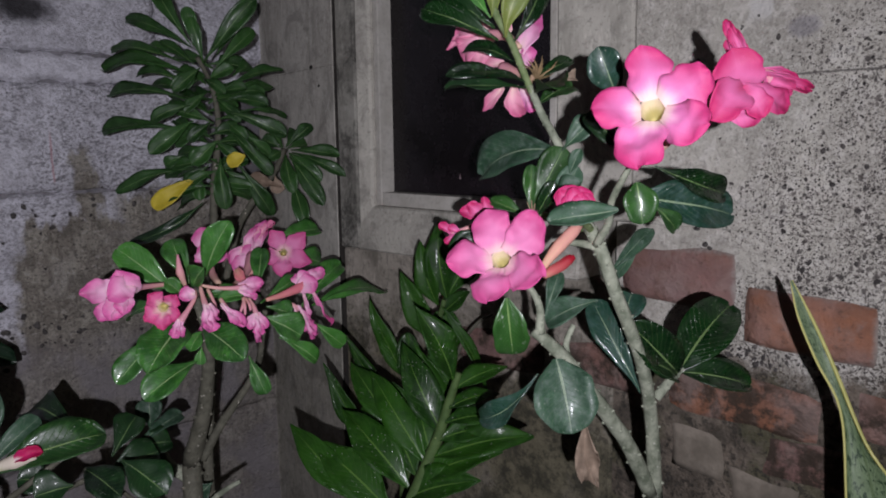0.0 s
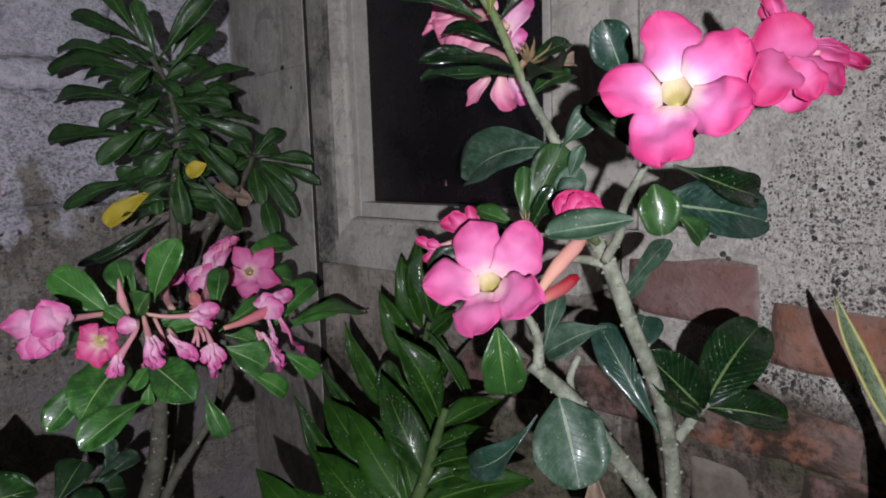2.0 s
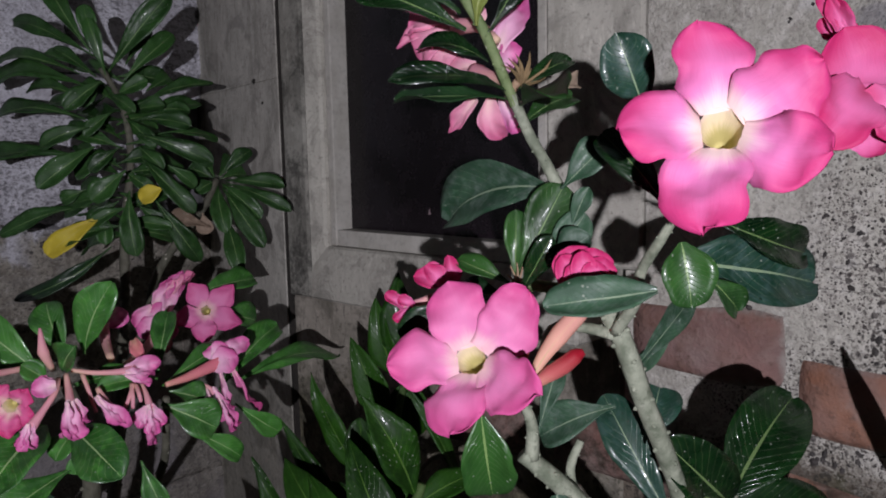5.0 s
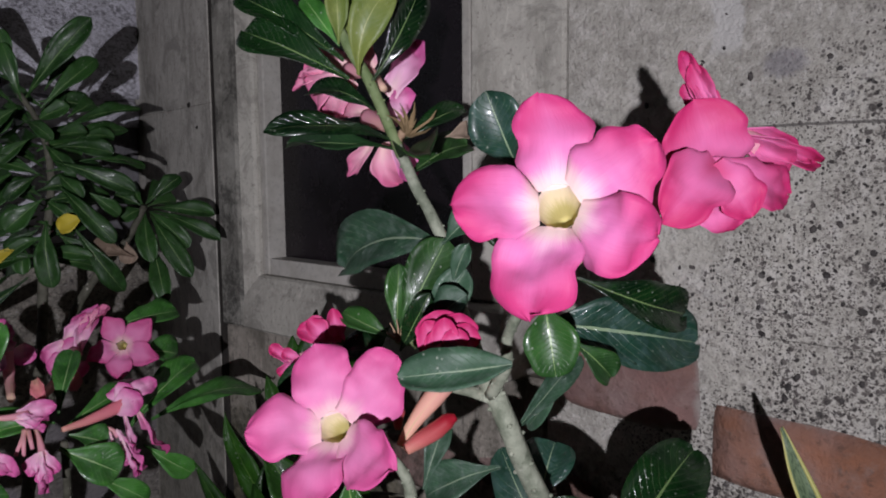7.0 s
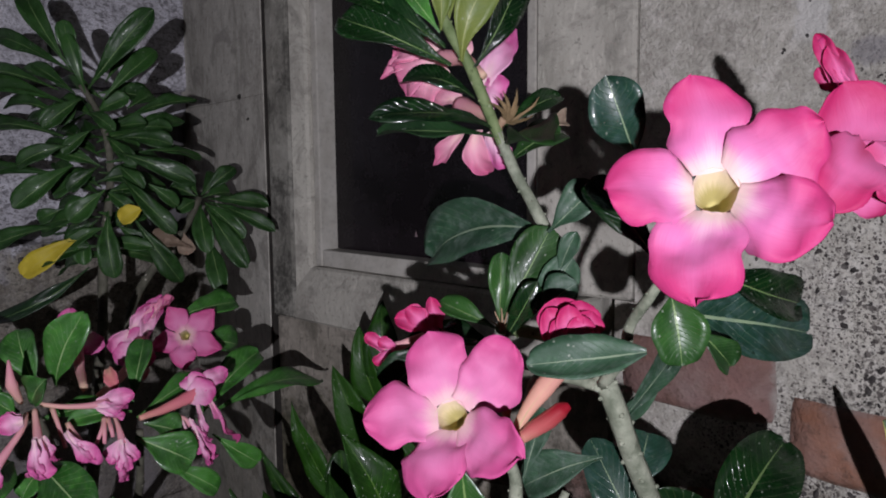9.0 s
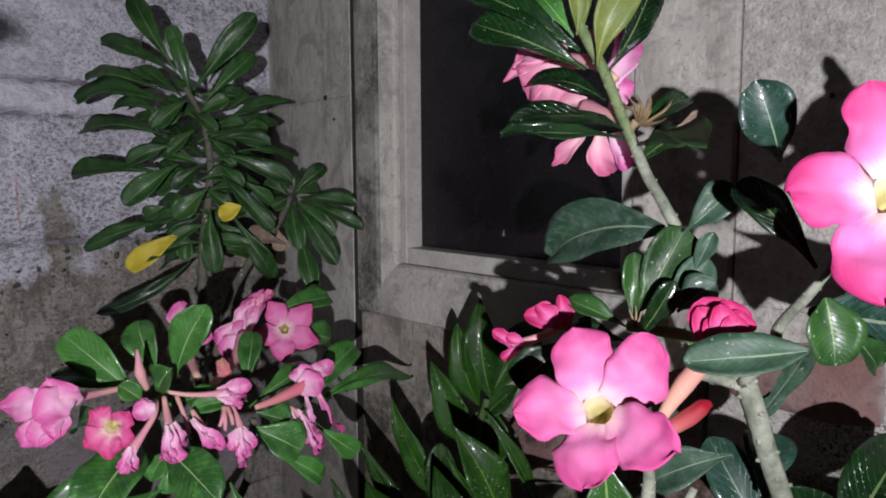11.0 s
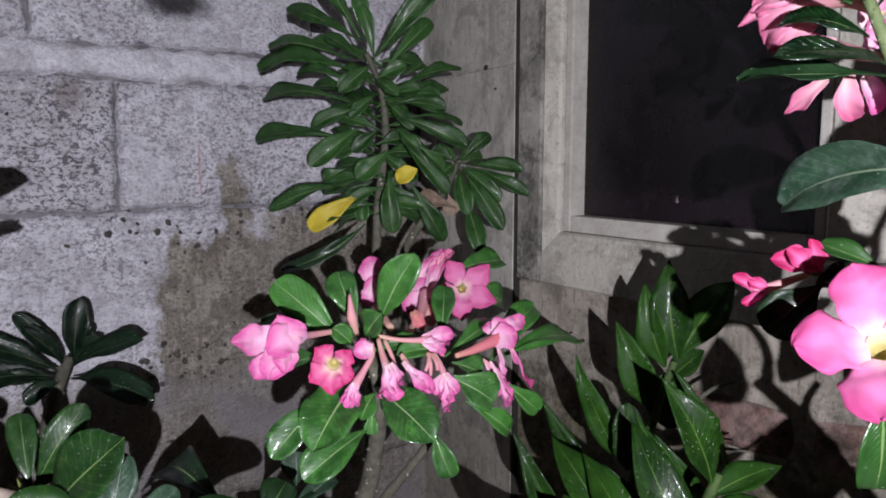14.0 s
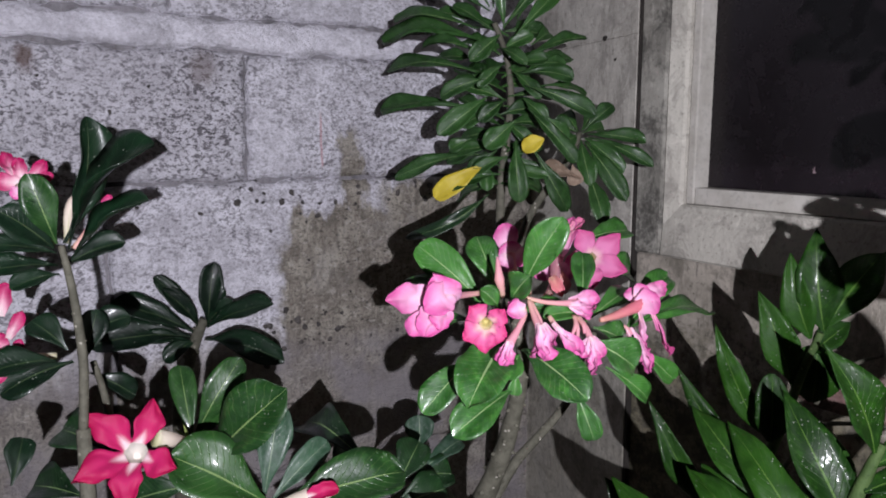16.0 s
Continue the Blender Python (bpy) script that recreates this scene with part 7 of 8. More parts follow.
leaf(zz, "zz", (-0.5054, 0.5465, 0.7301), (-0.4332, 0.5978, 0.767), 0.0457, (0.16, -0.72, 0.68), shape='lance', fold=0.18)
leaf(zz, "zz", (-0.5137, 0.5342, 0.7106), (-0.4412, 0.5703, 0.7417), 0.0460, (0.05, -0.71, 0.7), shape='lance', fold=0.18)
leaf(zz, "zz", (-0.5098, 0.5617, 0.7555), (-0.5446, 0.5779, 0.795), 0.0322, (0.52, -0.52, 0.67), shape='lance', fold=0.18)
leaf(zz, "zz", (-0.5186, 0.5477, 0.7307), (-0.5679, 0.5628, 0.7656), 0.0325, (0.4, -0.48, 0.78), shape='lance', fold=0.18)

stem(zz, "dim", [(-0.571, 0.74, 0.872), (-0.597, 0.74, 0.857), (-0.621, 0.738, 0.830), (-0.633, 0.735, 0.805)], [0.0012, 0.0022, 0.0026, 0.0028], name="dry_stalk")
stem(zz, "dim", [(-0.549, 0.74, 0.805), (-0.593, 0.74, 0.795), (-0.635, 0.738, 0.774), (-0.650, 0.70, 0.72)], [0.0012, 0.0022, 0.0026, 0.0028], name="dry_stalk")

# ---- snake plant by the brick wall ----
snake = thing("snake_plant", "upright mottled green snake plant blade with yellow margins", "plant", (-0.0942, 0.6743, 0))
ribbon("leaf", snake, "blade", [(-0.1106, 0.6681, 0.7202), (-0.1202, 0.6808, 0.7937), (-0.1331, 0.6962, 0.8617), (-0.1554, 0.6966, 0.9027), (-0.1732, 0.6966, 0.9406), (-0.183, 0.7016, 0.9709)], [(-0.0573, 0.6822, 0.7375), (-0.0819, 0.6858, 0.8052), (-0.1098, 0.6871, 0.843), (-0.1415, 0.7021, 0.8966), (-0.1621, 0.7039, 0.936), (-0.1816, 0.7017, 0.9716)], 0.003, "mottled green blade")
stem(snake, "edge", [(-0.1106, 0.6681, 0.7202), (-0.1202, 0.6808, 0.7937), (-0.1331, 0.6962, 0.8617), (-0.1554, 0.6966, 0.9027), (-0.1732, 0.6966, 0.9406), (-0.183, 0.7016, 0.9709)], [0.0010, 0.0010, 0.0011, 0.0012, 0.0010, 0.0005], name='margin', label='yellow leaf margin')
stem(snake, "edge", [(-0.0573, 0.6822, 0.7375), (-0.0819, 0.6858, 0.8052), (-0.1098, 0.6871, 0.843), (-0.1415, 0.7021, 0.8966), (-0.1621, 0.7039, 0.936), (-0.1816, 0.7017, 0.9716)], [0.0011, 0.0012, 0.0014, 0.0018, 0.0015, 0.0005], name='margin', label='yellow leaf margin')
stem(snake, "blade", [(-0.0855, 0.6746, 0.7335), (-0.0942, 0.6743, 0.3), (-0.0942, 0.6743, -0.02)], [0.02, 0.018, 0.018], name="leaf_base")

# ---- desert rose with the crimson star flower ----
red_rose = thing("desert_rose", "low desert rose with broad glossy leaves and a crimson star flower", "plant", (-0.603, 0.1343, 0), group="desert roses")
stem(red_rose, "dim", [(-0.8672, 0.1478, 0.8047), (-0.8184, 0.1627, 0.777), (-0.7942, 0.1892, 0.7274)], [0.0031, 0.0035, 0.0040])
stem(red_rose, "dim", [(-0.7942, 0.1892, 0.7274), (-0.7942, 0.1892, 0.3637), (-0.7942, 0.1892, -0.02)], [0.004, 0.0080, 0.012], name="trunk")
stem(red_rose, "dim", [(-0.82, 0.3037, 0.7589), (-0.8013, 0.2626, 0.748), (-0.7956, 0.205, 0.722)], [0.0028, 0.0032, 0.0036])
stem(red_rose, "dim", [(-0.8798, 0.3939, 0.7001), (-0.8286, 0.3038, 0.7072), (-0.8034, 0.2071, 0.7064)], [0.0032, 0.0034, 0.0036])
leaf(red_rose, "mid", (-0.7795, 0.1872, 0.7718), (-0.8072, 0.1149, 0.8207), 0.0595, (0.81, 0.08, 0.58), bow=0.12)
leaf(red_rose, "mid", (-0.8677, 0.1463, 0.8021), (-0.9135, 0.1464, 0.8641), 0.0247, (0.79, -0.17, 0.59))
leaf(red_rose, "mid", (-0.8675, 0.148, 0.8073), (-0.865, 0.1927, 0.8775), 0.0307, (0.91, -0.36, 0.2))
leaf(red_rose, "mid", (-0.8659, 0.1501, 0.8047), (-0.8689, 0.1759, 0.8428), 0.0244, (0.89, -0.34, 0.3))
leaf(red_rose, "mid", (-0.8273, 0.1551, 0.8028), (-0.7644, 0.2034, 0.8757), 0.0509, (0.53, -0.84, 0.1), bow=0.1)
leaf(red_rose, "grey", (-0.8, 0.1902, 0.7646), (-0.8228, 0.2138, 0.8414), 0.0316, (0.89, -0.3, 0.35))
leaf(red_rose, "grey", (-0.7873, 0.1925, 0.767), (-0.7998, 0.2521, 0.8056), 0.0244, (0.81, -0.19, 0.56))
leaf(red_rose, "mid", (-0.7577, 0.1842, 0.7712), (-0.7325, 0.2966, 0.7925), 0.0493, (0.63, -0.28, 0.72), bow=0.12)
leaf(red_rose, "dark", (-0.8201, 0.3038, 0.76), (-0.9367, 0.2783, 0.7697), 0.0423, (0.17, -0.42, 0.89), bow=0.2)
leaf(red_rose, "grey", (-0.8424, 0.2739, 0.7523), (-0.8539, 0.2987, 0.7679), 0.0321, (0.7, -0.12, 0.71))
leaf(red_rose, "dark", (-0.8257, 0.3345, 0.7274), (-0.8529, 0.3773, 0.7592), 0.0370, (0.6, -0.19, 0.77))
leaf(red_rose, "grey", (-0.8655, 0.3825, 0.7142), (-0.8932, 0.4556, 0.7304), 0.0254, (0.55, 0.02, 0.84))
leaf(red_rose, "dark", (-0.8706, 0.3725, 0.7092), (-0.8629, 0.4247, 0.7077), 0.0406, (0.67, -0.08, 0.74))
leaf(red_rose, "dark", (-0.8625, 0.1542, 0.7995), (-0.8363, 0.1785, 0.7984), 0.0450, (0.46, -0.46, 0.76))
leaf(red_rose, "dark", (-0.8337, 0.1368, 0.777), (-0.8625, 0.0838, 0.7621), 0.0390, (0.51, -0.48, 0.71))
leaf(red_rose, "dark", (-0.9359, 0.0846, 0.7818), (-0.9854, 0.0447, 0.7957), 0.0463, (0.5, -0.35, 0.79))
leaf(red_rose, "dark", (-0.9443, 0.0577, 0.7384), (-0.9926, 0.0163, 0.74), 0.0411, (0.41, -0.44, 0.8))
leaf(red_rose, "grey", (-0.9769, 0.445, 0.6894), (-0.9824, 0.4483, 0.7323), 0.0361, (0.87, -0.48, 0.15))
leaf(red_rose, "dark", (-0.7622, 0.3213, 0.7461), (-0.7038, 0.3452, 0.7169), 0.0457, (0.53, -0.33, 0.78))
leaf(red_rose, "dark", (-0.812, 0.3225, 0.7163), (-0.8094, 0.3836, 0.7223), 0.0440, (0.69, -0.1, 0.71))
leaf(red_rose, "dark", (-0.7775, 0.2735, 0.7274), (-0.786, 0.2359, 0.7249), 0.0462, (0.69, -0.2, 0.7))
leaf(red_rose, "dark", (-0.7907, 0.2909, 0.7371), (-0.7193, 0.3025, 0.7238), 0.0386, (0.23, -0.39, 0.89))
leaf(red_rose, "dark", (-0.8329, 0.2729, 0.716), (-0.8437, 0.2354, 0.7254), 0.0415, (0.75, -0.05, 0.66))
leaf(red_rose, "grey", (-0.7855, 0.4396, 0.6699), (-0.7966, 0.4249, 0.6523), 0.0292, (0.61, -0.76, 0.25))
stem(red_rose, "dim", [(-0.7907, 0.2909, 0.7371), (-0.7902, 0.3381, 0.6861), (-0.7712, 0.3739, 0.6288)], [0.0026, 0.0027, 0.0034])
stem(red_rose, "bark", [(-0.8694, 0.4057, 0.7052), (-0.8445, 0.4119, 0.6834), (-0.8154, 0.4238, 0.6694), (-0.8042, 0.4275, 0.6331)], [0.0075, 0.0081, 0.0080, 0.0088])
stem(red_rose, "bark", [(-0.7687, 0.4701, 0.6671), (-0.783, 0.4532, 0.6544), (-0.7991, 0.4327, 0.633)], [0.0029, 0.0036, 0.0044])
bloom(red_rose, "red", (-0.8015, 0.0882, 0.8318), (0.85, -0.141, 0.507), (-0.49, 0.14, 0.861), 0.0451, (73, 140, -156, -98, -28), (0.98, 1.12, 1.10, 1.01, 0.80), (0.54, 0.54, 0.54, 0.54, 0.54), cup=0.08, throat=0.2, shape='star', tube='white', heart='cream', label='open crimson star flower with a white heart')
calyx = stem(red_rose, "white", [(-0.8151, 0.1058, 0.8351), (-0.819, 0.1175, 0.8297), (-0.84, 0.1375, 0.8157)], [0.008, 0.007, 0.003], name="flower", label="cream tube of a fallen flower")
stem(calyx, "light", [(-0.8401, 0.1376, 0.8167), (-0.8423, 0.136, 0.8237), (-0.8444, 0.1343, 0.8306)], [0.0020, 0.0015, 0.0005], name='sepal')
stem(calyx, "light", [(-0.8401, 0.1376, 0.8167), (-0.8439, 0.1326, 0.8217), (-0.8478, 0.1276, 0.8266)], [0.0020, 0.0015, 0.0005], name='sepal')
stem(calyx, "light", [(-0.8401, 0.1376, 0.8167), (-0.8402, 0.1362, 0.8122), (-0.8402, 0.1348, 0.8078)], [0.0020, 0.0015, 0.0005], name='sepal')
low_bud = stem(red_rose, "white", [(-0.7541, 0.193, 0.7806), (-0.744, 0.2117, 0.7862), (-0.7367, 0.2289, 0.7889)], [0.004, 0.008, 0.004], name="bud", label="cream bud with a red tip")
petal(low_bud, "red", (-0.7368, 0.2091, 0.79), (-0.7273, 0.2327, 0.795), 0.0145, (0.65, -0.4, 0.64), fold=0.5)

# ---- slender desert rose at the block wall ----
slender_rose = thing("desert_rose", "slender desert rose with a whorl of shade-darkened leaves and red-white flowers", "plant", (-0.8904, 0.0583, 0), group="desert roses")
stem(slender_rose, "dim", [(-0.8198, 0.047, 1.0008), (-0.818, 0.0516, 0.972), (-0.8166, 0.0545, 0.9405), (-0.8153, 0.0561, 0.9041), (-0.8145, 0.0527, 0.8537)], [0.0026, 0.0031, 0.0035, 0.0036, 0.0038])
stem(slender_rose, "dim", [(-0.8145, 0.0527, 0.8537), (-0.8145, 0.0527, 0.4269), (-0.8145, 0.0527, -0.02)], [0.0055, 0.0097, 0.014], name="trunk")
stem(slender_rose, "dim", [(-0.8924, 0.0694, 0.8862), (-0.8941, 0.0768, 0.853), (-0.8929, 0.0828, 0.7984)], [0.0030, 0.0031, 0.0036])
# most leaves here are coloured near black to carry their shade
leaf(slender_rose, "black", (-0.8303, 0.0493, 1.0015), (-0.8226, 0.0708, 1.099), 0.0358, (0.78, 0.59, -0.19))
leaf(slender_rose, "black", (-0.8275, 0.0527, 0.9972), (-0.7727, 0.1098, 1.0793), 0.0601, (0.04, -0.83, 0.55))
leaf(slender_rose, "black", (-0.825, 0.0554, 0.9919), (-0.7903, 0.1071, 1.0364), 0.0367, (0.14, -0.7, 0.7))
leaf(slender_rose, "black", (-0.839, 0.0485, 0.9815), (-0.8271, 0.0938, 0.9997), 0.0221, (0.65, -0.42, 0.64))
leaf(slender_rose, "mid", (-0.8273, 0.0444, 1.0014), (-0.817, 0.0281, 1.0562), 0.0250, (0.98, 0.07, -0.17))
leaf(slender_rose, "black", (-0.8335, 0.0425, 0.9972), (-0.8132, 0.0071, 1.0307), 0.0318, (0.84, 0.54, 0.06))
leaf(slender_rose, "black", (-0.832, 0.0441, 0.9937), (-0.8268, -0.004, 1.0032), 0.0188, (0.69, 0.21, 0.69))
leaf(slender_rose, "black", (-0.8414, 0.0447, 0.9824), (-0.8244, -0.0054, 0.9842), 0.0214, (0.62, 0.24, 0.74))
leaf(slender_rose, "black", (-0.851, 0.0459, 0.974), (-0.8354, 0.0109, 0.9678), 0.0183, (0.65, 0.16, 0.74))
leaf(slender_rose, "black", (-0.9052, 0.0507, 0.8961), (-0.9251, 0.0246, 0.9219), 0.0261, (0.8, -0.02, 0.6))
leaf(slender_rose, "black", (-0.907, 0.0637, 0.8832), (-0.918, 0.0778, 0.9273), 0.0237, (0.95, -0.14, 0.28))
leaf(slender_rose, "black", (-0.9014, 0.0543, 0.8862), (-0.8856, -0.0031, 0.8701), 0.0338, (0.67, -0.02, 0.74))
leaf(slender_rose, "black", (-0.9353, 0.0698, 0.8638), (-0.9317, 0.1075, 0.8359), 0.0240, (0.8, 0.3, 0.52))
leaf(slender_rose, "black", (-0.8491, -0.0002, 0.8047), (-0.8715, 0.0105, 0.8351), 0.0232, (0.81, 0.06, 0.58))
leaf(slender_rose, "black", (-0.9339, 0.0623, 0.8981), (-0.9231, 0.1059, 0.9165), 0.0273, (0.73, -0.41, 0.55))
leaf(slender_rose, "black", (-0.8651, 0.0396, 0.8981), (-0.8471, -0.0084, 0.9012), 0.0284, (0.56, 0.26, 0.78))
redwhite = stem(slender_rose, "white", [(-0.8453, 0.0433, 1.0002), (-0.8669, 0.0315, 1.0168), (-0.8865, 0.0259, 1.0433)], [0.0027, 0.0041, 0.0065], name="flower", label="red and white trumpet flower")
petal(redwhite, "redrim", (-0.8861, 0.0267, 1.0433), (-0.91, 0.0141, 1.0706), 0.0129, (0.78, -0.21, 0.59), ruffle=0.16, crumple=0.06)
petal(redwhite, "redrim", (-0.8853, 0.0279, 1.0433), (-0.8911, 0.044, 1.0636), 0.0112, (0.97, 0.04, 0.24), ruffle=0.16, crumple=0.06)
petal(redwhite, "redrim", (-0.8868, 0.0261, 1.0456), (-0.8895, 0.0025, 1.0484), 0.0139, (0.98, -0.09, 0.16), ruffle=0.16, crumple=0.06)
petal(redwhite, "pale", (-0.8805, 0.0256, 1.0413), (-0.8785, 0.0172, 1.0349), 0.0110, (0.97, 0.06, 0.22), ruffle=0.16, crumple=0.06)
petal(redwhite, "redrim", (-0.8856, 0.0281, 1.0456), (-0.886, 0.0492, 1.052), 0.0096, (0.99, -0.03, 0.15), ruffle=0.16, crumple=0.06)
petal(redwhite, "redrim", (-0.8868, 0.0261, 1.0456), (-0.8976, 0.0238, 1.0661), 0.0112, (0.89, -0.06, 0.46), ruffle=0.16, crumple=0.06)
redwhite_b = stem(slender_rose, "white", [(-0.8511, 0.0529, 0.9988), (-0.8644, 0.0586, 1.0272), (-0.8631, 0.074, 1.0383)], [0.0023, 0.0042, 0.0061], name="flower", label="closed white flower with a red tip")
petal(redwhite_b, "coral", (-0.8619, 0.0695, 1.0362), (-0.8679, 0.0714, 1.0568), 0.0101, (0.96, -0.07, 0.28), fold=0.5, ruffle=0.16, crumple=0.06)
petal(redwhite_b, "redrim", (-0.8607, 0.0715, 1.0362), (-0.862, 0.0799, 1.0522), 0.0095, (0.99, -0.1, 0.14), fold=0.5, ruffle=0.16, crumple=0.06)
petal(redwhite_b, "white", (-0.857, 0.0731, 1.0341), (-0.8558, 0.0778, 1.0433), 0.0084, (0.98, -0.19, -0.03), ruffle=0.16, crumple=0.06)
redwhite_c = stem(slender_rose, "tube", [(-0.8588, 0.058, 0.9928), (-0.8639, 0.0744, 1.01), (-0.8605, 0.0834, 1.0216)], [0.0023, 0.0038, 0.0057], name="flower", label="closed pink flower")
petal(redwhite_c, "rose", (-0.861, 0.082, 1.0193), (-0.8554, 0.0952, 1.0324), 0.0096, (0.94, -0.35, -0.04), fold=0.5, ruffle=0.16, crumple=0.06)
petal(redwhite_c, "rose", (-0.8581, 0.083, 1.0195), (-0.8536, 0.0913, 1.0218), 0.0085, (0.86, -0.5, 0.1), fold=0.4, ruffle=0.16, crumple=0.06)
petal(redwhite_c, "coral", (-0.8616, 0.0813, 1.0202), (-0.8654, 0.0891, 1.0353), 0.0085, (0.96, -0.06, 0.27), fold=0.4, ruffle=0.16, crumple=0.06)
redwhite_d = stem(slender_rose, "white", [(-0.8877, 0.0408, 0.897), (-0.8862, 0.0237, 0.8975), (-0.8867, 0.003, 0.8981)], [0.0029, 0.0048, 0.0075], name="flower", label="red and white trumpet flower")
petal(redwhite_d, "redrim", (-0.8846, 0.0073, 0.9004), (-0.8945, -0.0033, 0.9214), 0.0130, (0.91, -0.03, 0.41), ruffle=0.16, crumple=0.06)
petal(redwhite_d, "redrim", (-0.8831, 0.0091, 0.8981), (-0.8831, 0.0146, 0.9167), 0.0096, (1, -0.09, 0.03), ruffle=0.16, crumple=0.06)
petal(redwhite_d, "redrim", (-0.8843, 0.0071, 0.8981), (-0.8801, -0.0102, 0.8827), 0.0129, (0.95, -0.04, 0.3), ruffle=0.16, crumple=0.06)
petal(redwhite_d, "redrim", (-0.8879, 0.0065, 0.9167), (-0.8849, 0.0184, 0.94), 0.0102, (0.98, -0.19, -0.03), ruffle=0.16, crumple=0.06)
petal(redwhite_d, "redrim", (-0.8939, 0.0018, 0.9354), (-0.8951, 0.008, 0.9634), 0.0141, (1, -0.04, 0.05), ruffle=0.16, crumple=0.06)

# ---- small desert rose close to the block wall ----
small_rose = thing("desert_rose", "small desert rose with one rosette of narrow dark leaves", "plant", (-1.1892, 0.1959, 0), group="desert roses")
stem(small_rose, "dim", [(-1.2079, 0.2366, 0.8369), (-1.2107, 0.2229, 0.8063), (-1.2117, 0.21, 0.7679), (-1.2081, 0.1971, 0.7027)], [0.0062, 0.0085, 0.0093, 0.0101])
stem(small_rose, "dim", [(-1.2081, 0.1971, 0.7027), (-1.2081, 0.1971, 0.3513), (-1.2081, 0.1971, -0.02)], [0.01, 0.0150, 0.02], name="trunk")
# the same shade-darkened leaf colour as on the slender plant
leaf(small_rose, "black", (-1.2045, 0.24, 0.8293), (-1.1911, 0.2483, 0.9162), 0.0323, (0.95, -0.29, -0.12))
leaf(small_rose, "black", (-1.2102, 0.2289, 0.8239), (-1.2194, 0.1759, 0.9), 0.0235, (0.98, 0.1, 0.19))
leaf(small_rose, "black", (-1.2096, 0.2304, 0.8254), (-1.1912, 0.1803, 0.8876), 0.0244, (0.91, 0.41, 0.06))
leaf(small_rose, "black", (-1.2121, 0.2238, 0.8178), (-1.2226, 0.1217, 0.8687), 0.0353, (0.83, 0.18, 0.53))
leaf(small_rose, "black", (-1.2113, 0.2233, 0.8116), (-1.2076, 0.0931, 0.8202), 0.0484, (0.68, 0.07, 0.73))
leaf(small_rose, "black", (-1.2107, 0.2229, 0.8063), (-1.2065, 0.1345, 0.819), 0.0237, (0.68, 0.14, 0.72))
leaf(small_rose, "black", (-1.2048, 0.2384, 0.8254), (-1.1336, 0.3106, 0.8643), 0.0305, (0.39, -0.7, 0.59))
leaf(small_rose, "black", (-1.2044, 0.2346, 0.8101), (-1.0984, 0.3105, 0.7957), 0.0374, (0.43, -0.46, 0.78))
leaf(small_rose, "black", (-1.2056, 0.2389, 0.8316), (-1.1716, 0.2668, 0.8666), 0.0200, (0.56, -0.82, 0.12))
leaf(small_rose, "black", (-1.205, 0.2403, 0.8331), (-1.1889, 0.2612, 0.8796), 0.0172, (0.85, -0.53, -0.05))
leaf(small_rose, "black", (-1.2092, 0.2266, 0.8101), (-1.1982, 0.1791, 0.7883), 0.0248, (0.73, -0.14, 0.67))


# ---- blocks of the left wall, bricks and gravel of the back wall ----
def block_mesh(name, w, h, d, material, seed, wobble=0.005):
    """A block with uneven edges, its face at x = 0."""
    bm = bmesh.new()
    ny, nz = max(2, round(w / 0.010)), max(2, round(h / 0.010))
    face = [[bm.verts.new((0, -w / 2 + w * j / ny, -h / 2 + h * i / nz)) for j in range(ny + 1)] for i in range(nz + 1)]
    for i in range(nz):
        for j in range(ny):
            bm.faces.new((face[i][j], face[i][j + 1], face[i + 1][j + 1], face[i + 1][j]))
    rim = [e for e in bm.edges if e.is_boundary]
    ring = bmesh.ops.extrude_edge_only(bm, edges=rim)["geom"]
    for v in (g for g in ring if isinstance(g, bmesh.types.BMVert)):
        v.co.x -= d
    for v in bm.verts:
        n = noise.noise_vector(Vector((seed, v.co.y * 23 + seed, v.co.z * 23))) + 0.6 * noise.noise_vector(Vector((v.co.y * 70, seed, v.co.z * 70)))
        edge = abs(v.co.y) > w / 2 - 0.001 or abs(v.co.z) > h / 2 - 0.001
        v.co += Vector((n.x * 0.0022 - (0.005 if edge else 0), n.y * wobble if edge else 0, n.z * wobble if edge else 0))
    bmesh.ops.recalc_face_normals(bm, faces=bm.faces)
    return mesh_of(name, bm, material, smooth=True)


def piece(name, mesh, parent, x, y, z, rx=0.0, rz=0.0):
    ob = new(name, mesh)
    ob.parent = parent
    ob.location = Vector((x, y, z)) - Vector(parent.location)
    ob.rotation_euler = (rx, 0, rz)
    return ob


rng = random.Random(4)
COURSES = ((0.14, 0.565, 0.1), (0.569, 1.0155, 0.125), (1.026, 1.199, 0.319), (1.253, 1.432, 0.62), (1.441, 1.64, 0.4), (1.65, 1.86, 0.2))
for n, (low, high, joint) in enumerate(COURSES):
    long = 0.40 if high > 1.02 else 0.804
    shapes = [block_mesh("block", long - 0.004, high - low + 0.004, 0.03, PAINT, s + n, 0.0065) for s in (0.0, 3.1, 7.7)]
    start = joint + long / 2
    for k in range(-6, 2):
        y = start + k * long
        if y - long / 2 > 0.70:
            continue
        piece("block", shapes[rng.randrange(3)], wall_left, LEFT + rng.uniform(-0.001, 0.001), y, (low + high) / 2, rng.uniform(-0.004, 0.004), rng.uniform(-0.003, 0.003))
band = [block_mesh("mortar_band", 1.0, 0.043, 0.03, PALE_PAINT, s, 0.008) for s in (1.3, 5.2)]
for k in range(4):
    piece("mortar_band", band[k % 2], wall_left, LEFT + 0.0015, 0.33 - k * 1.0, 1.2245)


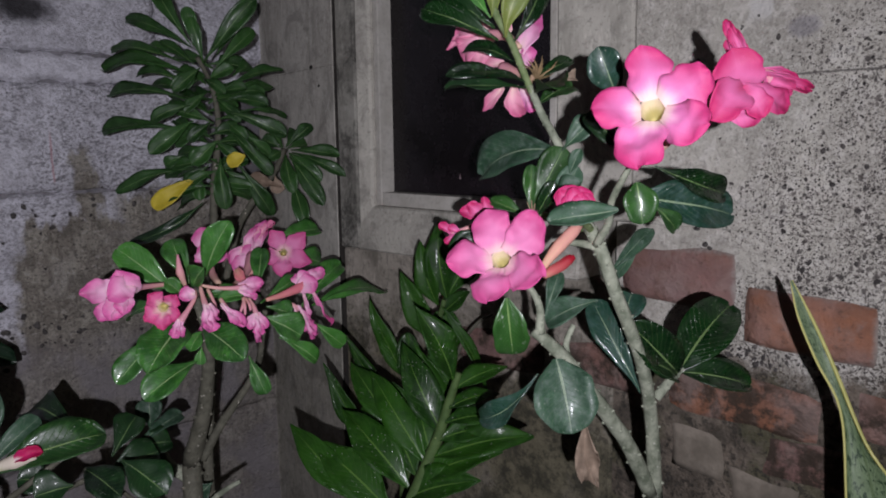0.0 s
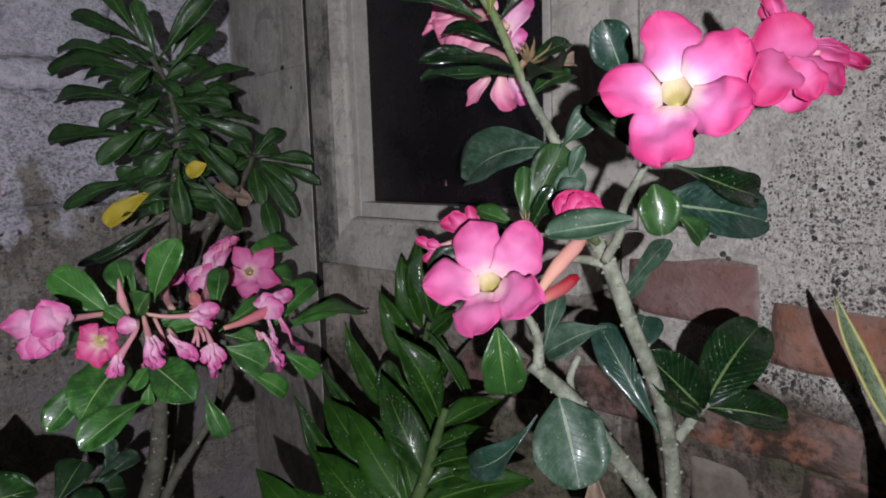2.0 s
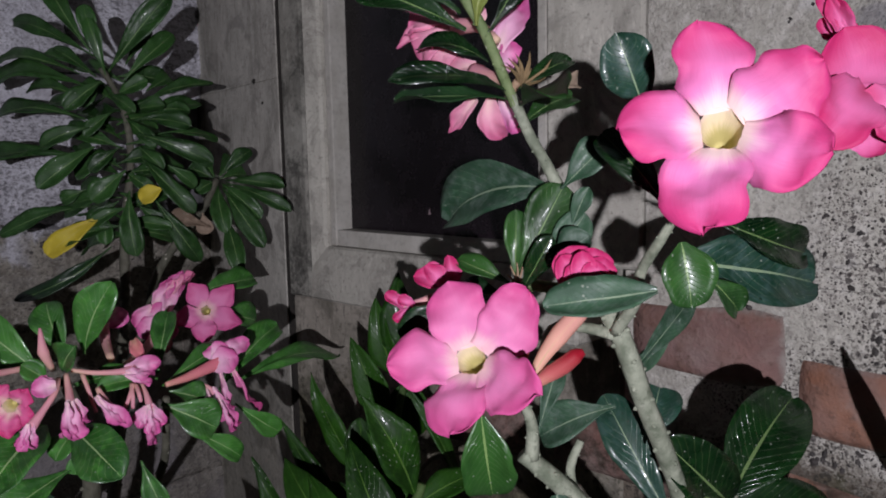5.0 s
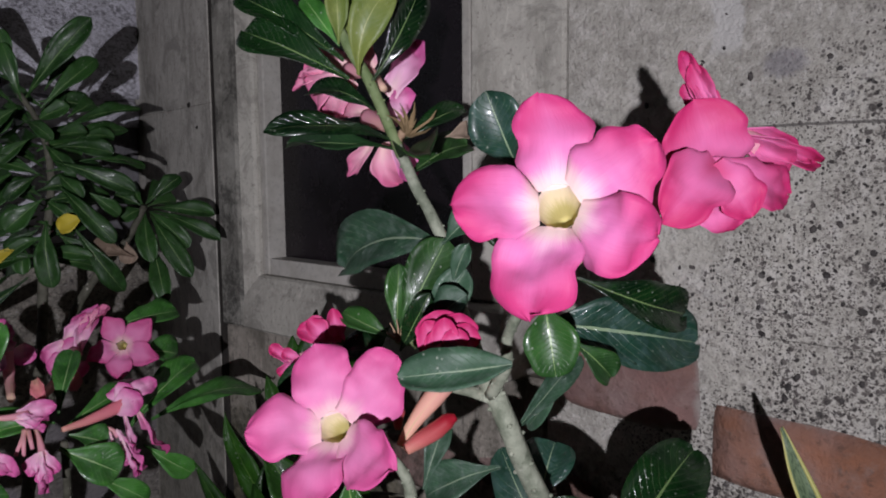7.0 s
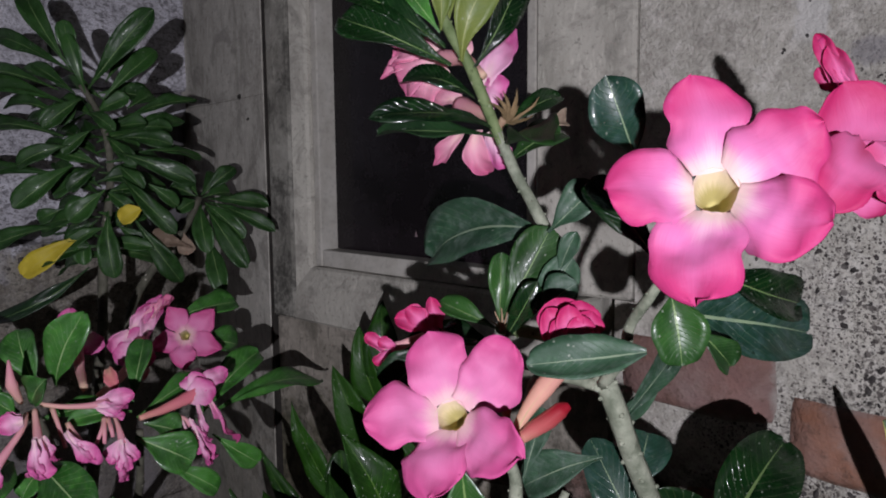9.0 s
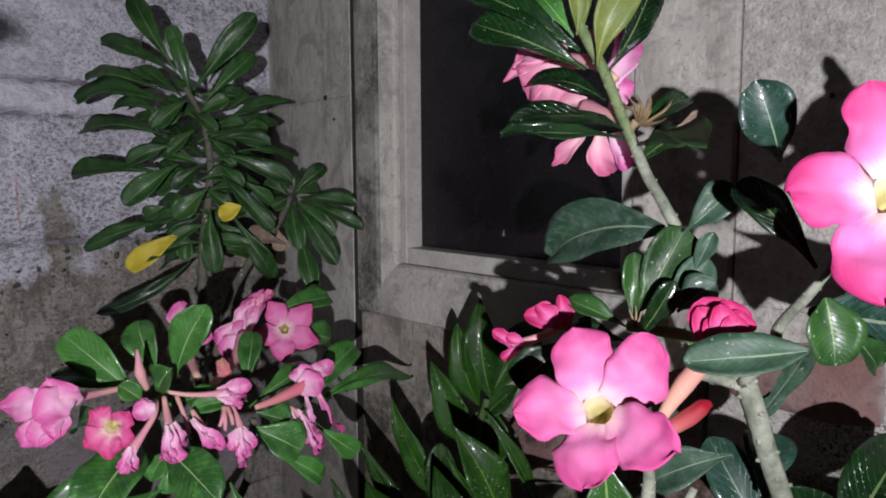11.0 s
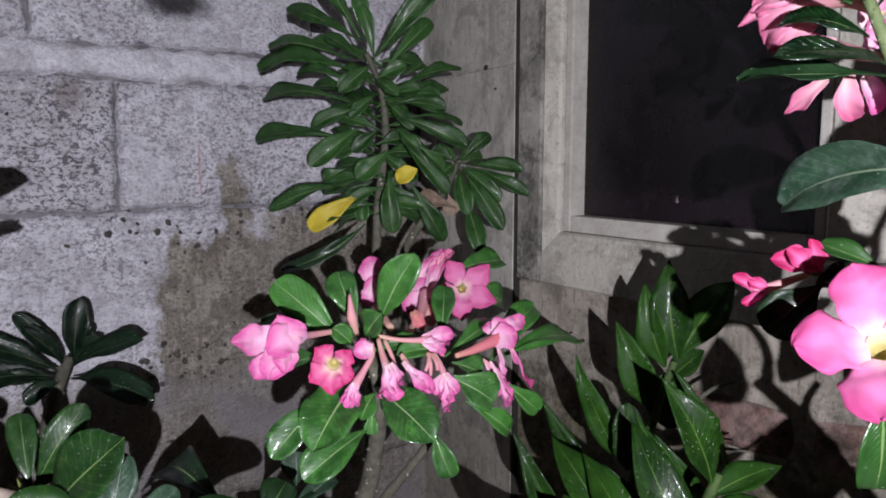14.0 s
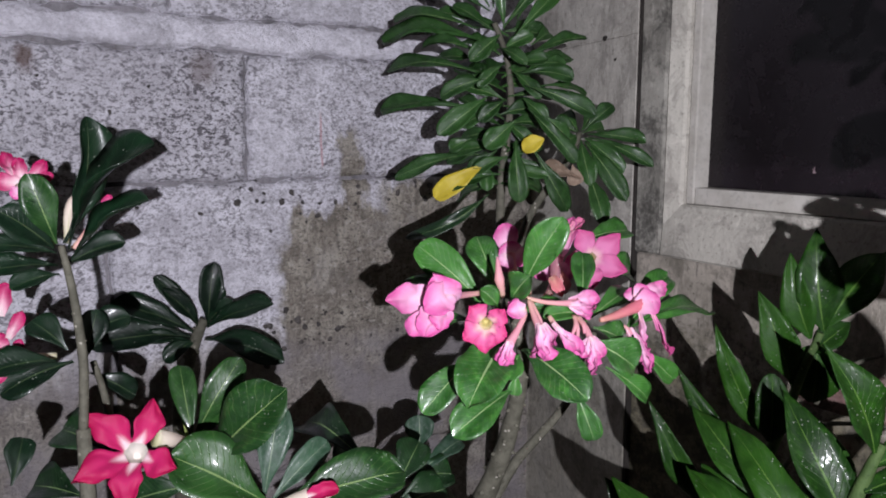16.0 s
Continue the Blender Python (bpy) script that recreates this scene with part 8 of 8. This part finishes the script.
def brick_mesh(w, h, seed, wobble=0.0055, round_off=0.35):
    bm = boxed(-w / 2, w / 2, -0.02, 0.03, -h / 2, h / 2)
    bmesh.ops.subdivide_edges(bm, edges=[e for e in bm.edges if abs(e.verts[0].co.y - e.verts[1].co.y) < 1e-6], cuts=6, use_grid_fill=True)
    for v in bm.verts:
        n = noise.noise_vector(v.co * 17 + Vector((seed, 0, seed)))
        fx, fz = abs(v.co.x) / (w / 2), abs(v.co.z) / (h / 2)
        if v.co.y < 0 and (fx > 0.97 or fz > 0.97):
            v.co.y += 0.004
        soft = 1 - 0.10 * (fx * fz) ** 3
        v.co = Vector((v.co.x * (1 - 0.4 * (1 - soft)) + n.x * wobble, v.co.y + n.y * 0.0018, v.co.z * soft + n.z * wobble))
    return mesh_of("brick", bm, BRICK, smooth=True)


# x, z of the middle, width, height, depth of the face before or behind the concrete, turn
BRICKWORK = (
    (-0.369, 0.933, 0.152, 0.070, 0.0, -1.0), (-0.214, 0.897, 0.136, 0.070, -0.001, 1.5),
    (-0.281, 0.797, 0.196, 0.066, 0.003, 1.0), (-0.078, 0.812, 0.190, 0.062, 0.004, 0.0),
    (-0.485, 0.800, 0.180, 0.060, 0.004, -1.0),
    (-0.640, 0.795, 0.17, 0.056, 0.0, 0.0), (-0.18, 0.742, 0.19, 0.058, 0.008, 0.0),
    (-0.053, 0.900, 0.160, 0.066, 0.0, 0.0), (0.12, 0.890, 0.17, 0.060, 0.0, 0.0), (0.13, 0.815, 0.19, 0.060, 0.004, 1.0),
)
for n, (x, z, w, h, depth, turn) in enumerate(BRICKWORK):
    slant = x < -0.52                       # the foot under the window leans out towards the corner
    face = 0.791 + (x + 0.956) * 0.104 if slant else (0.838 if x < -0.45 else BACK + 0.4 * depth)
    me = brick_mesh(w, h, n * 3.7)
    me.materials[0] = ORANGE_BRICK if n in (1, 2, 3) else BRICK
    ob = piece("brick", me, wall_back, x, face + 0.0165, z)
    ob.rotation_euler = (0, radians(turn), radians(5.9) if slant else 0)
STONE = simple("pale_rubble_stone", (0.25, 0.215, 0.175), (0.14, 0.12, 0.095), 25, 0.9, bump=0.6)
for n, (x, z, w, h) in enumerate(((-0.335, 0.718, 0.062, 0.062), (-0.25, 0.688, 0.085, 0.055), (-0.10, 0.69, 0.09, 0.06))):
    me = brick_mesh(w, h, 40 + n * 5.3, 0.012)
    me.materials[0] = STONE
    piece("stone", me, wall_back, x, BACK + 0.0165, z)

# dark stones that show in two rows of the left wall's cement
PEBBLE = simple("dark_pebble", (0.03, 0.027, 0.027), (0.09, 0.08, 0.075), 90, 0.7)
inset = bmesh.new()
for n in range(90):
    row = n % 3
    y, z = (rng.gauss(0.37, 0.11), rng.gauss(0.992, 0.012)) if row == 0 else ((rng.gauss(0.41, 0.05), rng.gauss(0.78, 0.022)) if row == 1 else (rng.uniform(0.0, 0.75), rng.uniform(0.72, 1.2)))
    r = rng.choice((0.0022, 0.003, 0.0042, 0.0055)) * (1.0 if row < 2 else 0.55)
    if y < 0.78:
        bmesh.ops.create_icosphere(inset, subdivisions=2, radius=1, matrix=Matrix.LocRotScale((LEFT + 0.0012, y, z), Euler((rng.random() * 6, 0, 0)), (0.0022, r, r * rng.uniform(0.6, 0.95))))
tagged(part("pebbles", rough_face(inset, 0.0016, 260), PEBBLE, wall_left, "dark stones set in the cement"), kind="stuff")

# washed-out gravel standing proud of the concrete
gravel = bmesh.new()
for n in range(1100):
    x = -0.36 + 0.75 * rng.random() ** 0.8
    z = rng.choice((rng.uniform(0.93, 1.06), rng.uniform(0.93, 1.10), rng.uniform(0.93, 1.30)))
    if n % 7 == 0:
        x, z = rng.uniform(-0.31, -0.05), rng.uniform(0.842, 0.862)
    if rng.random() > 0.25 + 0.75 * noise.noise(Vector((x * 9, 0, z * 9))) + 0.35:
        continue
    r = rng.choice((0.0012, 0.0016, 0.0019, 0.0026, 0.0040)) * rng.uniform(0.8, 1.25)
    bmesh.ops.create_icosphere(gravel, subdivisions=1, radius=1, matrix=Matrix.LocRotScale((x, BACK, z), Euler((rng.random() * 6, rng.random() * 6, rng.random() * 6)), (r, r * 0.55, r * 0.8)))
tagged(part("gravel", gravel, PEBBLE, wall_back, "dark pebbles set in the concrete"), kind="stuff")
